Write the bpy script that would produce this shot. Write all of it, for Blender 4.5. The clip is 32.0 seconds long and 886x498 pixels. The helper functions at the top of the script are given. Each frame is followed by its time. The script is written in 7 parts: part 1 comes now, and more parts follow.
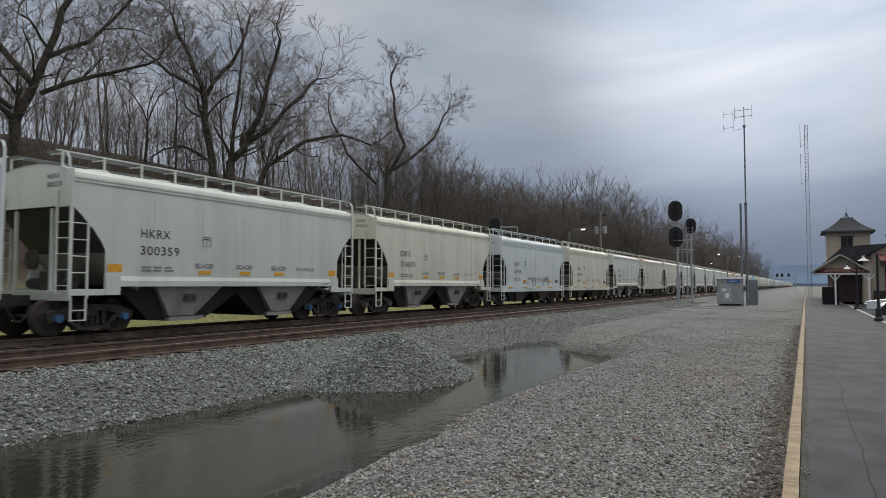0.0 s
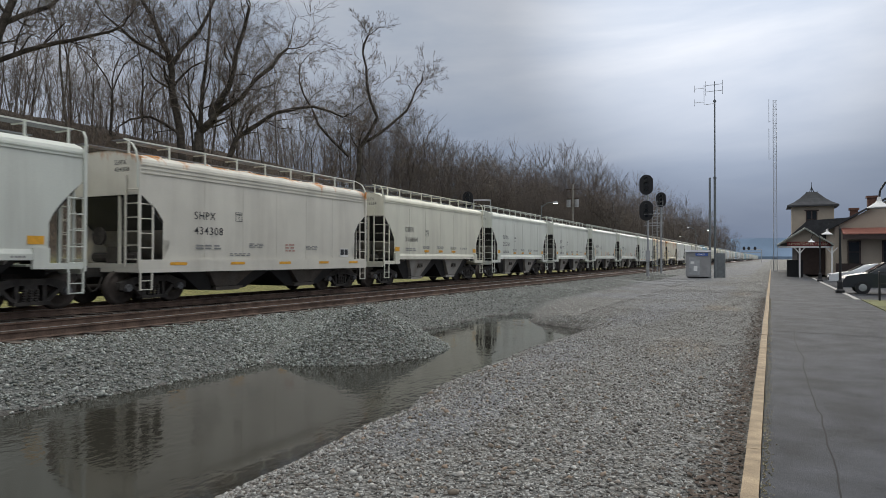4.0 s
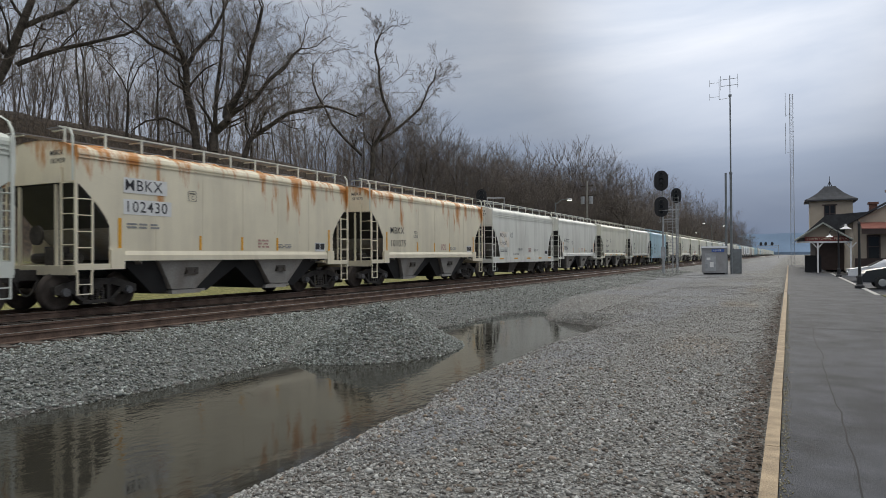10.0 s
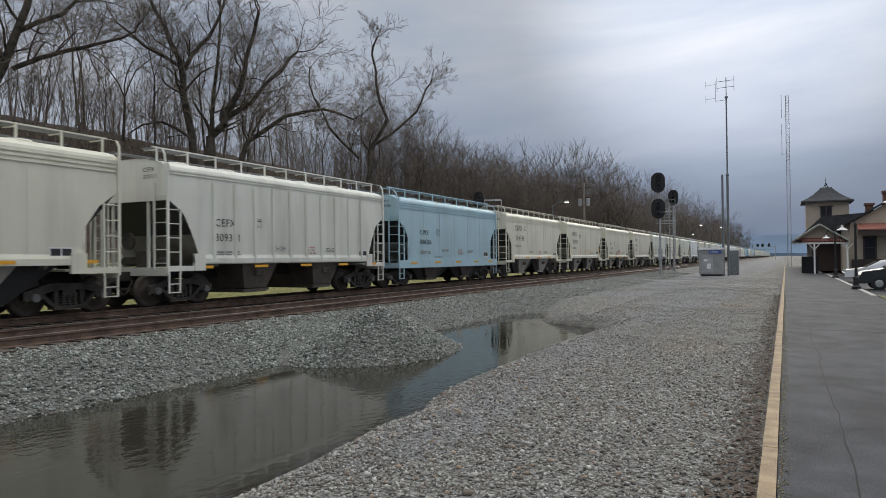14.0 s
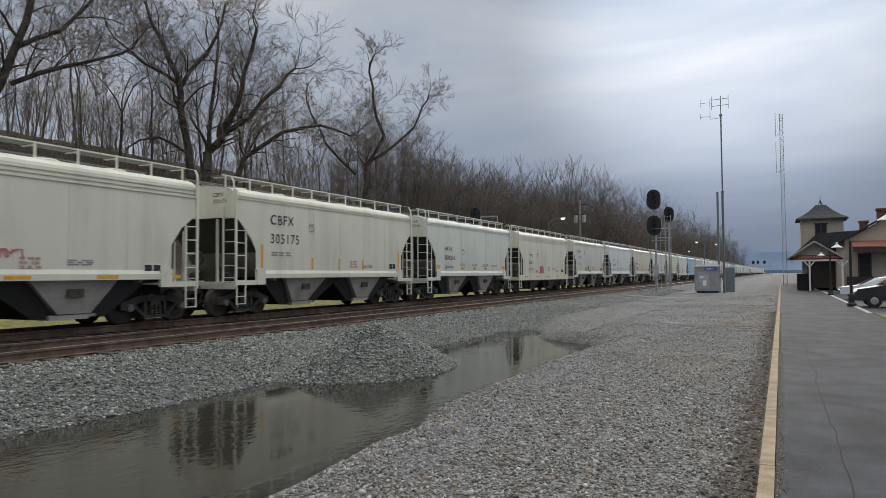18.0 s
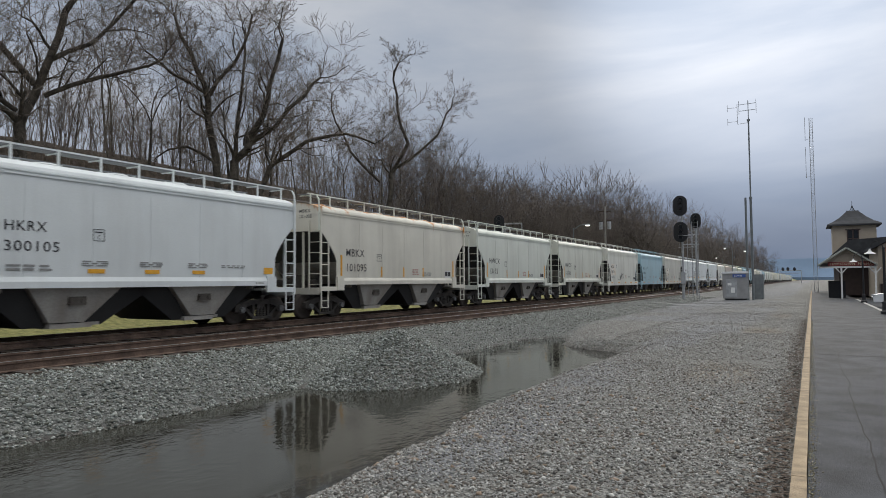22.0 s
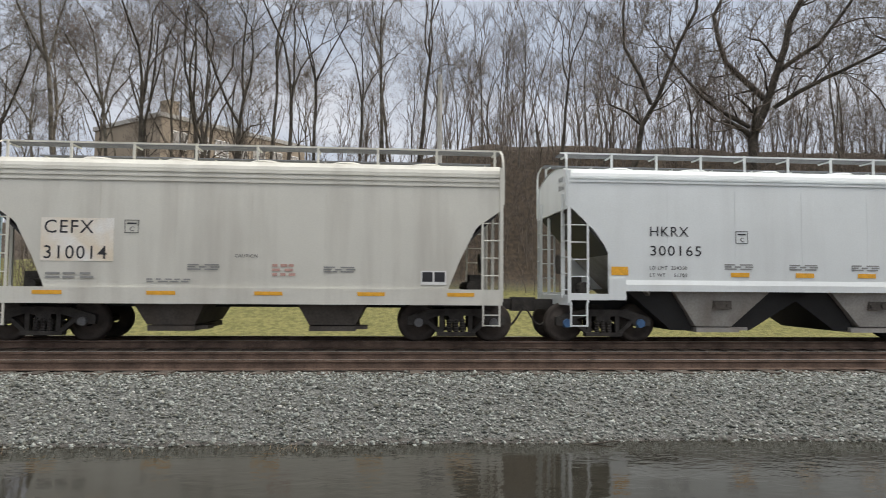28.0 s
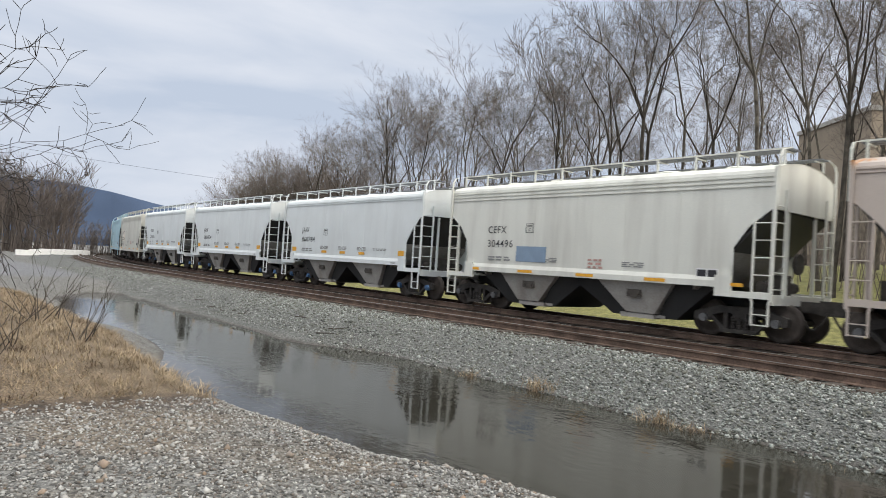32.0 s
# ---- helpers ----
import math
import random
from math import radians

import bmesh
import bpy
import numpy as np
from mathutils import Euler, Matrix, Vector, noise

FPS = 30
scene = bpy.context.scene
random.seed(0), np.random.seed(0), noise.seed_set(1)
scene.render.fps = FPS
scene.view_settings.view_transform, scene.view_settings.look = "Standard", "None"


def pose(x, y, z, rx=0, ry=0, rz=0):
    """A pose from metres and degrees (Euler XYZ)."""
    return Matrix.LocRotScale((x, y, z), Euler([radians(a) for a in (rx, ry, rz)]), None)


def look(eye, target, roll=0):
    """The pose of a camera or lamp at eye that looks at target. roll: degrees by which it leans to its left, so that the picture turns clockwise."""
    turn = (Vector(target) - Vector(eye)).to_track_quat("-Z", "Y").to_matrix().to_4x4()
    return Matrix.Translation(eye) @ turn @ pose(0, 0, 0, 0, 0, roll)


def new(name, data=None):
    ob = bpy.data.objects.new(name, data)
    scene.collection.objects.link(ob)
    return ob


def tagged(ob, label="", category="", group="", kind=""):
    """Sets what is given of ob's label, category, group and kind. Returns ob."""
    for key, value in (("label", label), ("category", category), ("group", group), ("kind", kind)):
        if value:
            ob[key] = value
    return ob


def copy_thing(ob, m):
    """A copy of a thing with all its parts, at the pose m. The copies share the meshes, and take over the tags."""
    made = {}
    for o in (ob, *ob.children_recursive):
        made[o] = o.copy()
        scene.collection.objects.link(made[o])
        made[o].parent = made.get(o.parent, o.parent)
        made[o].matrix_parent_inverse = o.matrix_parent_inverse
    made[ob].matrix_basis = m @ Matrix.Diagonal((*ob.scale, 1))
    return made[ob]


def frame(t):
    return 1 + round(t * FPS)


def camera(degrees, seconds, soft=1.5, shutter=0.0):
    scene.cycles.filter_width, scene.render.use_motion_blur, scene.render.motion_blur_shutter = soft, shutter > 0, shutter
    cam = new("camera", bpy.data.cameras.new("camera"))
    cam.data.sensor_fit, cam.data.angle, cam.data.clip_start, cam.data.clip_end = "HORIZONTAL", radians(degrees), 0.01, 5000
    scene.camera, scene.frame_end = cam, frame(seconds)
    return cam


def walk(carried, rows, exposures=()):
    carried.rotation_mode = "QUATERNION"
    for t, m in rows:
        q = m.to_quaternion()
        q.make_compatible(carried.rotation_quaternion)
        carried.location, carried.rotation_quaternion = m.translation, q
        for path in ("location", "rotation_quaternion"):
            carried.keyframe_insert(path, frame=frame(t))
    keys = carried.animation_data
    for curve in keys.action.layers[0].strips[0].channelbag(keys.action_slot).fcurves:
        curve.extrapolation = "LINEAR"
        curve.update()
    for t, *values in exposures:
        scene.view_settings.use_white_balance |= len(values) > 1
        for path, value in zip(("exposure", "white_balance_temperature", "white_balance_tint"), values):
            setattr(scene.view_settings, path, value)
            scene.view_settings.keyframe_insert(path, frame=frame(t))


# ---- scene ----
cam = camera(66.47, 32.0, soft=0.85, shutter=0.12)
PATH = [
    (0.0, 0, 0, 1.32, 92.97, -0.2, 28.2),
    (0.5, 0, 0, 1.32, 92.53, -0.33, 28.48),
    (1.0, 0, 0, 1.32, 92.47, -0.44, 29.2),
    (1.5, 0, 0, 1.32, 92.20, -0.26, 29.31),
    (2.0, 0, 0, 1.32, 91.65, -0.24, 29.35),
    (2.5, 0, 0, 1.32, 91.66, -0.2, 28.99),
    (3.0, 0, 0, 1.32, 91.51, 0.1, 27.93),
    (3.5, 0, 0, 1.32, 91.02, -0.23, 26.21),
    (5.5, 0, 0, 1.32, 90.25, -0.04, 25.76),
    (6.0, 0, 0, 1.32, 91.61, -0.06, 26.14),
    (6.5, 0, 0, 1.32, 91.73, 0.2, 27.02),
    (7.0, 0, 0, 1.32, 91.54, 0.18, 27.17),
    (7.5, 0, 0, 1.32, 91.38, -0.05, 27.17),
    (8.0, 0, 0, 1.32, 91.13, 0.05, 27.25),
    (8.5, 0, 0, 1.32, 90.91, 0.1, 27.05),
    (9.0, 0, 0, 1.32, 90.81, 0.19, 27.03),
    (9.5, 0, 0, 1.32, 90.65, 0.29, 27.07),
    (10.0, 0, 0, 1.32, 90.56, 0.31, 27.11),
    (10.5, 0, 0, 1.32, 90.39, 0.27, 27.13),
    (11.0, 0, 0, 1.32, 90.38, 0.09, 27.22),
    (11.5, 0, 0, 1.32, 90.15, 0.02, 27.22),
    (12.0, 0, 0, 1.32, 90.10, 0.07, 27.26),
    (12.5, 0, 0, 1.32, 90.12, 0.22, 27.15),
    (13.0, 0, 0, 1.32, 90.12, 0.49, 27.1),
    (13.5, 0, 0, 1.32, 90.77, 0.49, 26.84),
    (15.5, 0, 0, 1.32, 90.67, 0.75, 27.21),
    (16.0, 0, 0, 1.32, 90.52, 0.78, 27.07),
    (16.5, 0, 0, 1.32, 90.67, 0.77, 26.81),
    (17.0, 0, 0, 1.32, 91.25, 0.88, 26.77),
    (17.5, 0, 0, 1.32, 91.92, 0.76, 26.86),
    (18.0, 0, 0, 1.32, 92.14, 0.37, 26.57),
    (18.5, 0, 0, 1.32, 91.53, 0.42, 26.27),
    (19.0, 0, 0, 1.32, 92.27, 1.1, 26.35),
    (19.5, 0, 0, 1.32, 92.25, 0.71, 26.34),
    (20.0, 0, 0, 1.32, 91.96, 0.29, 26.38),
    (20.5, 0, 0, 1.32, 91.57, 0.31, 26.49),
    (21.0, 0, 0, 1.32, 91.47, 0.4, 26.94),
    (21.5, 0, 0, 1.32, 92.74, 0.6, 28.2),
    (22.0, 0, 0, 1.32, 92.76, 0.39, 28.61),
    (22.5, 0, 0, 1.32, 92.57, 0.8, 28.65),
    (23.0, 0, 0, 1.32, 92.54, 0.72, 28.63),
    (23.5, 0, 0, 1.32, 92.49, 0.52, 28.81),
    (24.0, 0, 0, 1.32, 92.32, 0.64, 29.03),
    (24.5, 0, 0, 1.32, 92.17, 0.51, 28.73),
    (26.5, 0, 0, 1.32, 91.87, -0.16, 27.68),
    (27.0, 0, 0, 1.32, 92.04, 0.2, 28.79),
    (27.1, 0, 0, 1.32, 92.62, 0.39, 33.33),
    (27.2, 0, 0, 1.32, 93.41, 0.29, 40.45),
    (27.3, 0, 0, 1.32, 93.89, 0.0, 46.81),
    (27.4, 0, 0, 1.32, 93.60, -0.29, 52.36),
    (27.5, 0, 0, 1.32, 93.67, -0.58, 62.68),
    (27.8, 0, 0, 1.32, 92.73, -1.21, 79.4),
    (28.0, 0, 0, 1.32, 93.12, -0.45, 85.63),
    (28.1, 0, 0, 1.32, 93.01, -0.6, 87.86),
    (28.5, 0, 0, 1.32, 93.81, -0.67, 117.73),
    (28.6, 0, 0, 1.32, 93.92, -1.21, 123.51),
    (28.8, 0, 0, 1.32, 93.56, -1.75, 131.92),
    (29.0, 0, 0, 1.32, 93.47, -2.29, 136.68),
    (29.4, 0, 0, 1.32, 93.08, -2.79, 140.07),
    (29.5, 0, 0, 1.32, 92.94, -3.05, 140.18),
    (30.0, 0, 0, 1.32, 92.08, -3.46, 140.84),
    (30.5, 0, 0, 1.32, 91.92, -3.3, 141.16),
    (31.0, 0, 0, 1.32, 91.70, -3.6, 141.11),
    (31.5, 0, 0, 1.32, 91.54, -3.69, 141.02),
    (32.0, 0, 0, 1.32, 91.43, -3.61, 140.49),
]
EXPOSURES = [(0, 0.15, 6750, 10), (0.8, 0.22, 6750, 10), (2.0, 0.27, 6750, 10), (26.8, 0.27, 6750, 10), (27.6, 0.58, 6950, 11), (28.3, 0.92, 7150, 12), (29.0, 0.91, 6900, 11), (32.0, 0.91, 6900, 11)]
walk(cam, [(t, pose(x, y, z, rx, ry, rz)) for t, x, y, z, rx, ry, rz in PATH],
     exposures=EXPOSURES)

# ---------------------------------------------------------------- light
SUN_DIR = Vector((-0.05, 0.94, 0.33)).normalized()
world = bpy.data.worlds.new("overcast")
scene.world = world
world.use_nodes = True
wt = world.node_tree
wt.nodes.clear()


def wn(kind, **vals):
    n = wt.nodes.new(kind)
    for k, v in vals.items():
        n.inputs[k].default_value = v
    return n


w_out = wn("ShaderNodeOutputWorld")
w_bg = wn("ShaderNodeBackground", Strength=1.0)
w_sky = wt.nodes.new("ShaderNodeTexSky")
w_sky.sky_type, w_sky.sun_disc = "NISHITA", False
w_sky.sun_elevation, w_sky.sun_rotation = math.asin(SUN_DIR.z), math.atan2(SUN_DIR.x, SUN_DIR.y)
w_sky.dust_density, w_sky.air_density = 3.0, 1.0
w_co = wt.nodes.new("ShaderNodeTexCoord")
w_map = wn("ShaderNodeMapping", Scale=(1.0, 1.0, 4.2), Location=(3.1, 1.7, 0.4))
w_n1 = wn("ShaderNodeTexNoise", Scale=1.9, Detail=8.0, Roughness=0.52, Distortion=0.35)
w_ramp = wt.nodes.new("ShaderNodeValToRGB")
w_ramp.color_ramp.elements[0].position, w_ramp.color_ramp.elements[0].color = 0.36, (0.278, 0.332, 0.422, 1)
w_ramp.color_ramp.elements[1].position, w_ramp.color_ramp.elements[1].color = 0.63, (0.41, 0.447, 0.512, 1)
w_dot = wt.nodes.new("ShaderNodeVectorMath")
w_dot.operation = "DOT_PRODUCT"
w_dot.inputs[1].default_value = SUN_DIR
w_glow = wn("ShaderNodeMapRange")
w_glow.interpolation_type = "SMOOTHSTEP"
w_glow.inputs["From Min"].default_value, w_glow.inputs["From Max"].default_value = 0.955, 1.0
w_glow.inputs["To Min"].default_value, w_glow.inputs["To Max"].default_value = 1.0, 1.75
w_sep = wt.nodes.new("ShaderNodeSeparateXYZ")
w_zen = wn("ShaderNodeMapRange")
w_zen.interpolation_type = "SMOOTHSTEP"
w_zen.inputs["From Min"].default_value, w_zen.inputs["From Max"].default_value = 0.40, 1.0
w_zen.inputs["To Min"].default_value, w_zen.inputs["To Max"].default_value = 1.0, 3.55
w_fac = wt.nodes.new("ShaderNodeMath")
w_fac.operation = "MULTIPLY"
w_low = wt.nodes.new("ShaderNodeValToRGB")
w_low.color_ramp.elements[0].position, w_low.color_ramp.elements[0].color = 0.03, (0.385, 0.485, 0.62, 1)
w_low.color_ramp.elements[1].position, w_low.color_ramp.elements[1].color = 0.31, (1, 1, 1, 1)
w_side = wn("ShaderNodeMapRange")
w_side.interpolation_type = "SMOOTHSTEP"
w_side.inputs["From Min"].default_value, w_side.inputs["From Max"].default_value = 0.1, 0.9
w_dim = wt.nodes.new("ShaderNodeMixRGB")
w_dim.inputs[1].default_value = (1, 1, 1, 1)
w_fac2 = wt.nodes.new("ShaderNodeMixRGB")
w_fac2.blend_type = "MULTIPLY"
w_fac2.inputs[0].default_value = 1.0
w_mul = wt.nodes.new("ShaderNodeVectorMath")
w_mul.operation = "SCALE"
w_mix = wt.nodes.new("ShaderNodeMixRGB")
w_mix.inputs[0].default_value = 0.985
w_warm = wt.nodes.new("ShaderNodeMixRGB")
w_warm.blend_type = "MULTIPLY"
w_warm.inputs[2].default_value = (1.08, 1.0, 0.88, 1)
w_over = wn("ShaderNodeMapRange")
w_over.inputs["From Min"].default_value, w_over.inputs["From Max"].default_value = 0.42, 0.7
w_skys = wt.nodes.new("ShaderNodeVectorMath")
w_skys.operation = "SCALE"
w_skys.inputs["Scale"].default_value = 0.06
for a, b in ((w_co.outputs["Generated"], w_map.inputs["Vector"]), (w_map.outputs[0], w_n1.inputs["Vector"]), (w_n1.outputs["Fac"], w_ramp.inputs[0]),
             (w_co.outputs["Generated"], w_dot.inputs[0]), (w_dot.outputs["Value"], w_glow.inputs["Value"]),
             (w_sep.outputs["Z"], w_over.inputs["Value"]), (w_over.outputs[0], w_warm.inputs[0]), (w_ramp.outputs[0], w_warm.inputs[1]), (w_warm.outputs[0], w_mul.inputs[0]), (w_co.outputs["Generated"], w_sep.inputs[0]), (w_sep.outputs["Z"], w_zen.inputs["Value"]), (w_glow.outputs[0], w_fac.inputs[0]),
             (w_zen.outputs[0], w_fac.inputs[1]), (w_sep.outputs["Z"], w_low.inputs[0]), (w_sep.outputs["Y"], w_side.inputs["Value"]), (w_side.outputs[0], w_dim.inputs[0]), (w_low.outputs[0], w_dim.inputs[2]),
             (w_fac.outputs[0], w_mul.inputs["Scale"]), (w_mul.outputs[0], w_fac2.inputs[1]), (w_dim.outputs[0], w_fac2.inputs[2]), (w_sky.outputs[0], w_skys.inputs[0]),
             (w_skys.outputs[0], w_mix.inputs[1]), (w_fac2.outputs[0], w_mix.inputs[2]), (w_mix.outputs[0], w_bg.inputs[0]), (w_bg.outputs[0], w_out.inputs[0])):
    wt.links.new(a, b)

sun = new("sun", bpy.data.lights.new("sun", "SUN"))
sun.data.energy, sun.data.angle, sun.data.color = 1.0, radians(30), (1.0, 0.95, 0.86)
sun.matrix_world = look(SUN_DIR * 100, (0, 0, 0))


# ---------------------------------------------------------------- materials
def mat(name, col, rough=0.7, metal=0.0, var=0.12, scale=6.0, bump=0.0, bscale=40.0, col2=None, fine=None, obj_rand=0.0, dirt=0.0, spec=0.4):
    """A procedural surface: base colour varied at two scales, with bump and optional dirt streaks."""
    m = bpy.data.materials.new(name)
    m.use_nodes = True
    nt = m.node_tree
    b = nt.nodes["Principled BSDF"]
    b.inputs["Roughness"].default_value, b.inputs["Metallic"].default_value = rough, metal
    b.inputs["Specular IOR Level"].default_value = spec
    co = nt.nodes.new("ShaderNodeTexCoord")
    n1 = nt.nodes.new("ShaderNodeTexNoise")
    n1.inputs["Scale"].default_value, n1.inputs["Detail"].default_value = scale, 6
    nt.links.new(co.outputs["Object"], n1.inputs["Vector"])
    n2 = nt.nodes.new("ShaderNodeTexNoise")
    n2.inputs["Scale"].default_value, n2.inputs["Detail"].default_value = bscale, 4
    nt.links.new(co.outputs["Object"], n2.inputs["Vector"])
    ramp = nt.nodes.new("ShaderNodeValToRGB")
    c2 = col2 or tuple(c * (1 - 2.2 * var) for c in col)
    ramp.color_ramp.elements[0].position, ramp.color_ramp.elements[1].position = 0.32, 0.68
    ramp.color_ramp.elements[0].color, ramp.color_ramp.elements[1].color = (*c2, 1), (*col, 1)
    nt.links.new(n1.outputs["Fac"], ramp.inputs[0])
    last = ramp.outputs[0]
    mixf = nt.nodes.new("ShaderNodeMixRGB")
    mixf.blend_type = "MULTIPLY"
    mixf.inputs[0].default_value = 1.0
    r2 = nt.nodes.new("ShaderNodeMapRange")
    f = fine if fine is not None else var
    r2.inputs["From Min"].default_value, r2.inputs["From Max"].default_value = 0.3, 0.7
    r2.inputs["To Min"].default_value, r2.inputs["To Max"].default_value = 1 - f, 1 + f
    nt.links.new(n2.outputs["Fac"], r2.inputs["Value"])
    nt.links.new(last, mixf.inputs[1])
    nt.links.new(r2.outputs[0], mixf.inputs[2])
    last = mixf.outputs[0]
    if obj_rand:
        oi = nt.nodes.new("ShaderNodeObjectInfo")
        r3 = nt.nodes.new("ShaderNodeMapRange")
        r3.inputs["To Min"].default_value, r3.inputs["To Max"].default_value = 1 - obj_rand, 1 + obj_rand
        nt.links.new(oi.outputs["Random"], r3.inputs["Value"])
        mx = nt.nodes.new("ShaderNodeMixRGB")
        mx.blend_type = "MULTIPLY"
        mx.inputs[0].default_value = 1.0
        nt.links.new(last, mx.inputs[1])
        nt.links.new(r3.outputs[0], mx.inputs[2])
        last = mx.outputs[0]
    if dirt:
        mp = nt.nodes.new("ShaderNodeMapping")
        mp.inputs["Scale"].default_value = (1.1, 1.1, 0.14)
        nt.links.new(co.outputs["Object"], mp.inputs["Vector"])
        n3 = nt.nodes.new("ShaderNodeTexNoise")
        n3.inputs["Scale"].default_value, n3.inputs["Detail"].default_value = 1.6, 5
        nt.links.new(mp.outputs[0], n3.inputs["Vector"])
        r4 = nt.nodes.new("ShaderNodeMapRange")
        r4.inputs["From Min"].default_value, r4.inputs["From Max"].default_value = 0.45, 0.75
        r4.inputs["To Max"].default_value = dirt
        nt.links.new(n3.outputs["Fac"], r4.inputs["Value"])
        mx = nt.nodes.new("ShaderNodeMixRGB")
        mx.inputs[2].default_value = (0.16, 0.12, 0.09, 1)
        nt.links.new(r4.outputs[0], mx.inputs[0])
        nt.links.new(last, mx.inputs[1])
        last = mx.outputs[0]
    nt.links.new(last, b.inputs["Base Color"])
    if bump:
        bp = nt.nodes.new("ShaderNodeBump")
        bp.inputs["Strength"].default_value, bp.inputs["Distance"].default_value = bump, 0.02
        nt.links.new(n2.outputs["Fac"], bp.inputs["Height"])
        nt.links.new(bp.outputs[0], b.inputs["Normal"])
    return m


M = {
    "rail": mat("rail_steel", (0.195, 0.13, 0.098), 0.75, 0.1, 0.25, 3, 0.2),
    "rail_top": mat("rail_head", (0.5, 0.5, 0.5), 0.35, 1.0, 0.1, 3),
    "tie": mat("creosote_timber", (0.095, 0.075, 0.06), 0.9, 0, 0.25, 4, 0.5, 60, obj_rand=0.3),
    "steel": mat("galvanized_steel", (0.42, 0.43, 0.44), 0.5, 0.5, 0.12, 3),
    "pole": mat("mast_steel", (0.20, 0.22, 0.23), 0.6, 0.3, 0.12, 3),
    "black": mat("black_paint", (0.018, 0.018, 0.02), 0.55, 0, 0.1, 5),
    "darksteel": mat("truck_steel", (0.085, 0.076, 0.068), 0.75, 0.2, 0.25, 4, 0.2),
    "wheel": mat("wheel_steel", (0.10, 0.082, 0.07), 0.65, 0.4, 0.2, 4, 0.1),
    "glassdark": mat("window_dark_glass", (0.02, 0.022, 0.025), 0.08, 0, 0.05, 2),
    "white": mat("white_paint", (0.78, 0.78, 0.76), 0.6, 0, 0.05, 4),
    "orange": mat("reflective_yellow", (0.85, 0.42, 0.04), 0.5, 0, 0.08, 8),
    "ink": mat("stencil_black", (0.03, 0.03, 0.035), 0.7, 0, 0.05, 8),
}


# ---------------------------------------------------------------- mesh helpers
def mesh_of(name, bm, material, smooth=False):
    me = bpy.data.meshes.new(name)
    bm.normal_update()
    if smooth:
        for f in bm.faces:
            f.smooth = True
    bm.to_mesh(me)
    bm.free()
    for m in material if isinstance(material, (list, tuple)) else [material]:
        me.materials.append(m)
    return me


def part(name, bm, material, parent=None, label="", m=None, smooth=False):
    me = bm if isinstance(bm, bpy.types.Mesh) else mesh_of(name, bm, material, smooth)
    ob = new(name, me)
    ob.parent = parent
    if m is not None:
        ob.matrix_basis = m
    if label:
        ob["label"] = label
    return ob


def box(bm, cx, cy, cz, sx, sy, sz, rot=None, mi=0):
    vs = []
    for dx in (-0.5, 0.5):
        for dy in (-0.5, 0.5):
            for dz in (-0.5, 0.5):
                v = Vector((dx * sx, dy * sy, dz * sz))
                if rot is not None:
                    v = rot @ v
                vs.append(bm.verts.new(v + Vector((cx, cy, cz))))
    for q in ((0, 1, 3, 2), (4, 6, 7, 5), (0, 4, 5, 1), (2, 3, 7, 6), (0, 2, 6, 4), (1, 5, 7, 3)):
        f = bm.faces.new([vs[i] for i in q])
        f.material_index = mi
    return bm


def tube(bm, a, b, r0, r1=None, n=6, caps=True, mi=0):
    a, b = Vector(a), Vector(b)
    r1 = r0 if r1 is None else r1
    d = (b - a).normalized()
    u = d.orthogonal().normalized()
    w = d.cross(u)
    ra, rb = [], []
    for i in range(n):
        c, s = math.cos(2 * math.pi * i / n), math.sin(2 * math.pi * i / n)
        ra.append(bm.verts.new(a + (u * c + w * s) * r0))
        rb.append(bm.verts.new(b + (u * c + w * s) * r1))
    for i in range(n):
        f = bm.faces.new((ra[i], ra[(i + 1) % n], rb[(i + 1) % n], rb[i]))
        f.material_index = mi
    if caps:
        bm.faces.new(ra[::-1]).material_index = mi
        bm.faces.new(rb).material_index = mi
    return bm


def loft(bm, rings, close=True, caps=True, mi=0):
    """Skin a list of rings of equal length."""
    vs = [[bm.verts.new(p) for p in r] for r in rings]
    n = len(vs[0])
    for a, b in zip(vs, vs[1:]):
        for i in range(n if close else n - 1):
            j = (i + 1) % n
            f = bm.faces.new((a[i], a[j], b[j], b[i]))
            f.material_index = mi
    if caps:
        bm.faces.new(vs[0][::-1]).material_index = mi
        bm.faces.new(vs[-1]).material_index = mi
    return bm


def B():
    return bmesh.new()


# ---------------------------------------------------------------- the line of the tracks
TRAIN_X, NEAR_X, BEND_Y, BEND_R = -17.0, -12.9, -40.0, 215.0


def track_at(s, x0=TRAIN_X):
    """Place and heading (degrees) on a track at the distance s along it; s = y on the straight."""
    if s >= BEND_Y:
        return x0, s, 0.0
    r = BEND_R + x0 - TRAIN_X
    a = min((BEND_Y - s) / BEND_R, 1.35)
    over = max(0.0, (BEND_Y - s) - 1.35 * BEND_R)
    cx = TRAIN_X - BEND_R
    return cx + r * math.cos(a) - over * math.sin(a), BEND_Y - r * math.sin(a) - over * math.cos(a), -math.degrees(a)


def rail_side(x, y):
    """Distance across the line from the train's track, positive towards the camera."""
    if y >= BEND_Y:
        return x - TRAIN_X
    return math.hypot(x - (TRAIN_X - BEND_R), y - BEND_Y) - BEND_R


def smooth(a, b, v):
    t = min(1.0, max(0.0, (v - a) / (b - a)))
    return t * t * (3 - 2 * t)


WATER_Z = -0.75


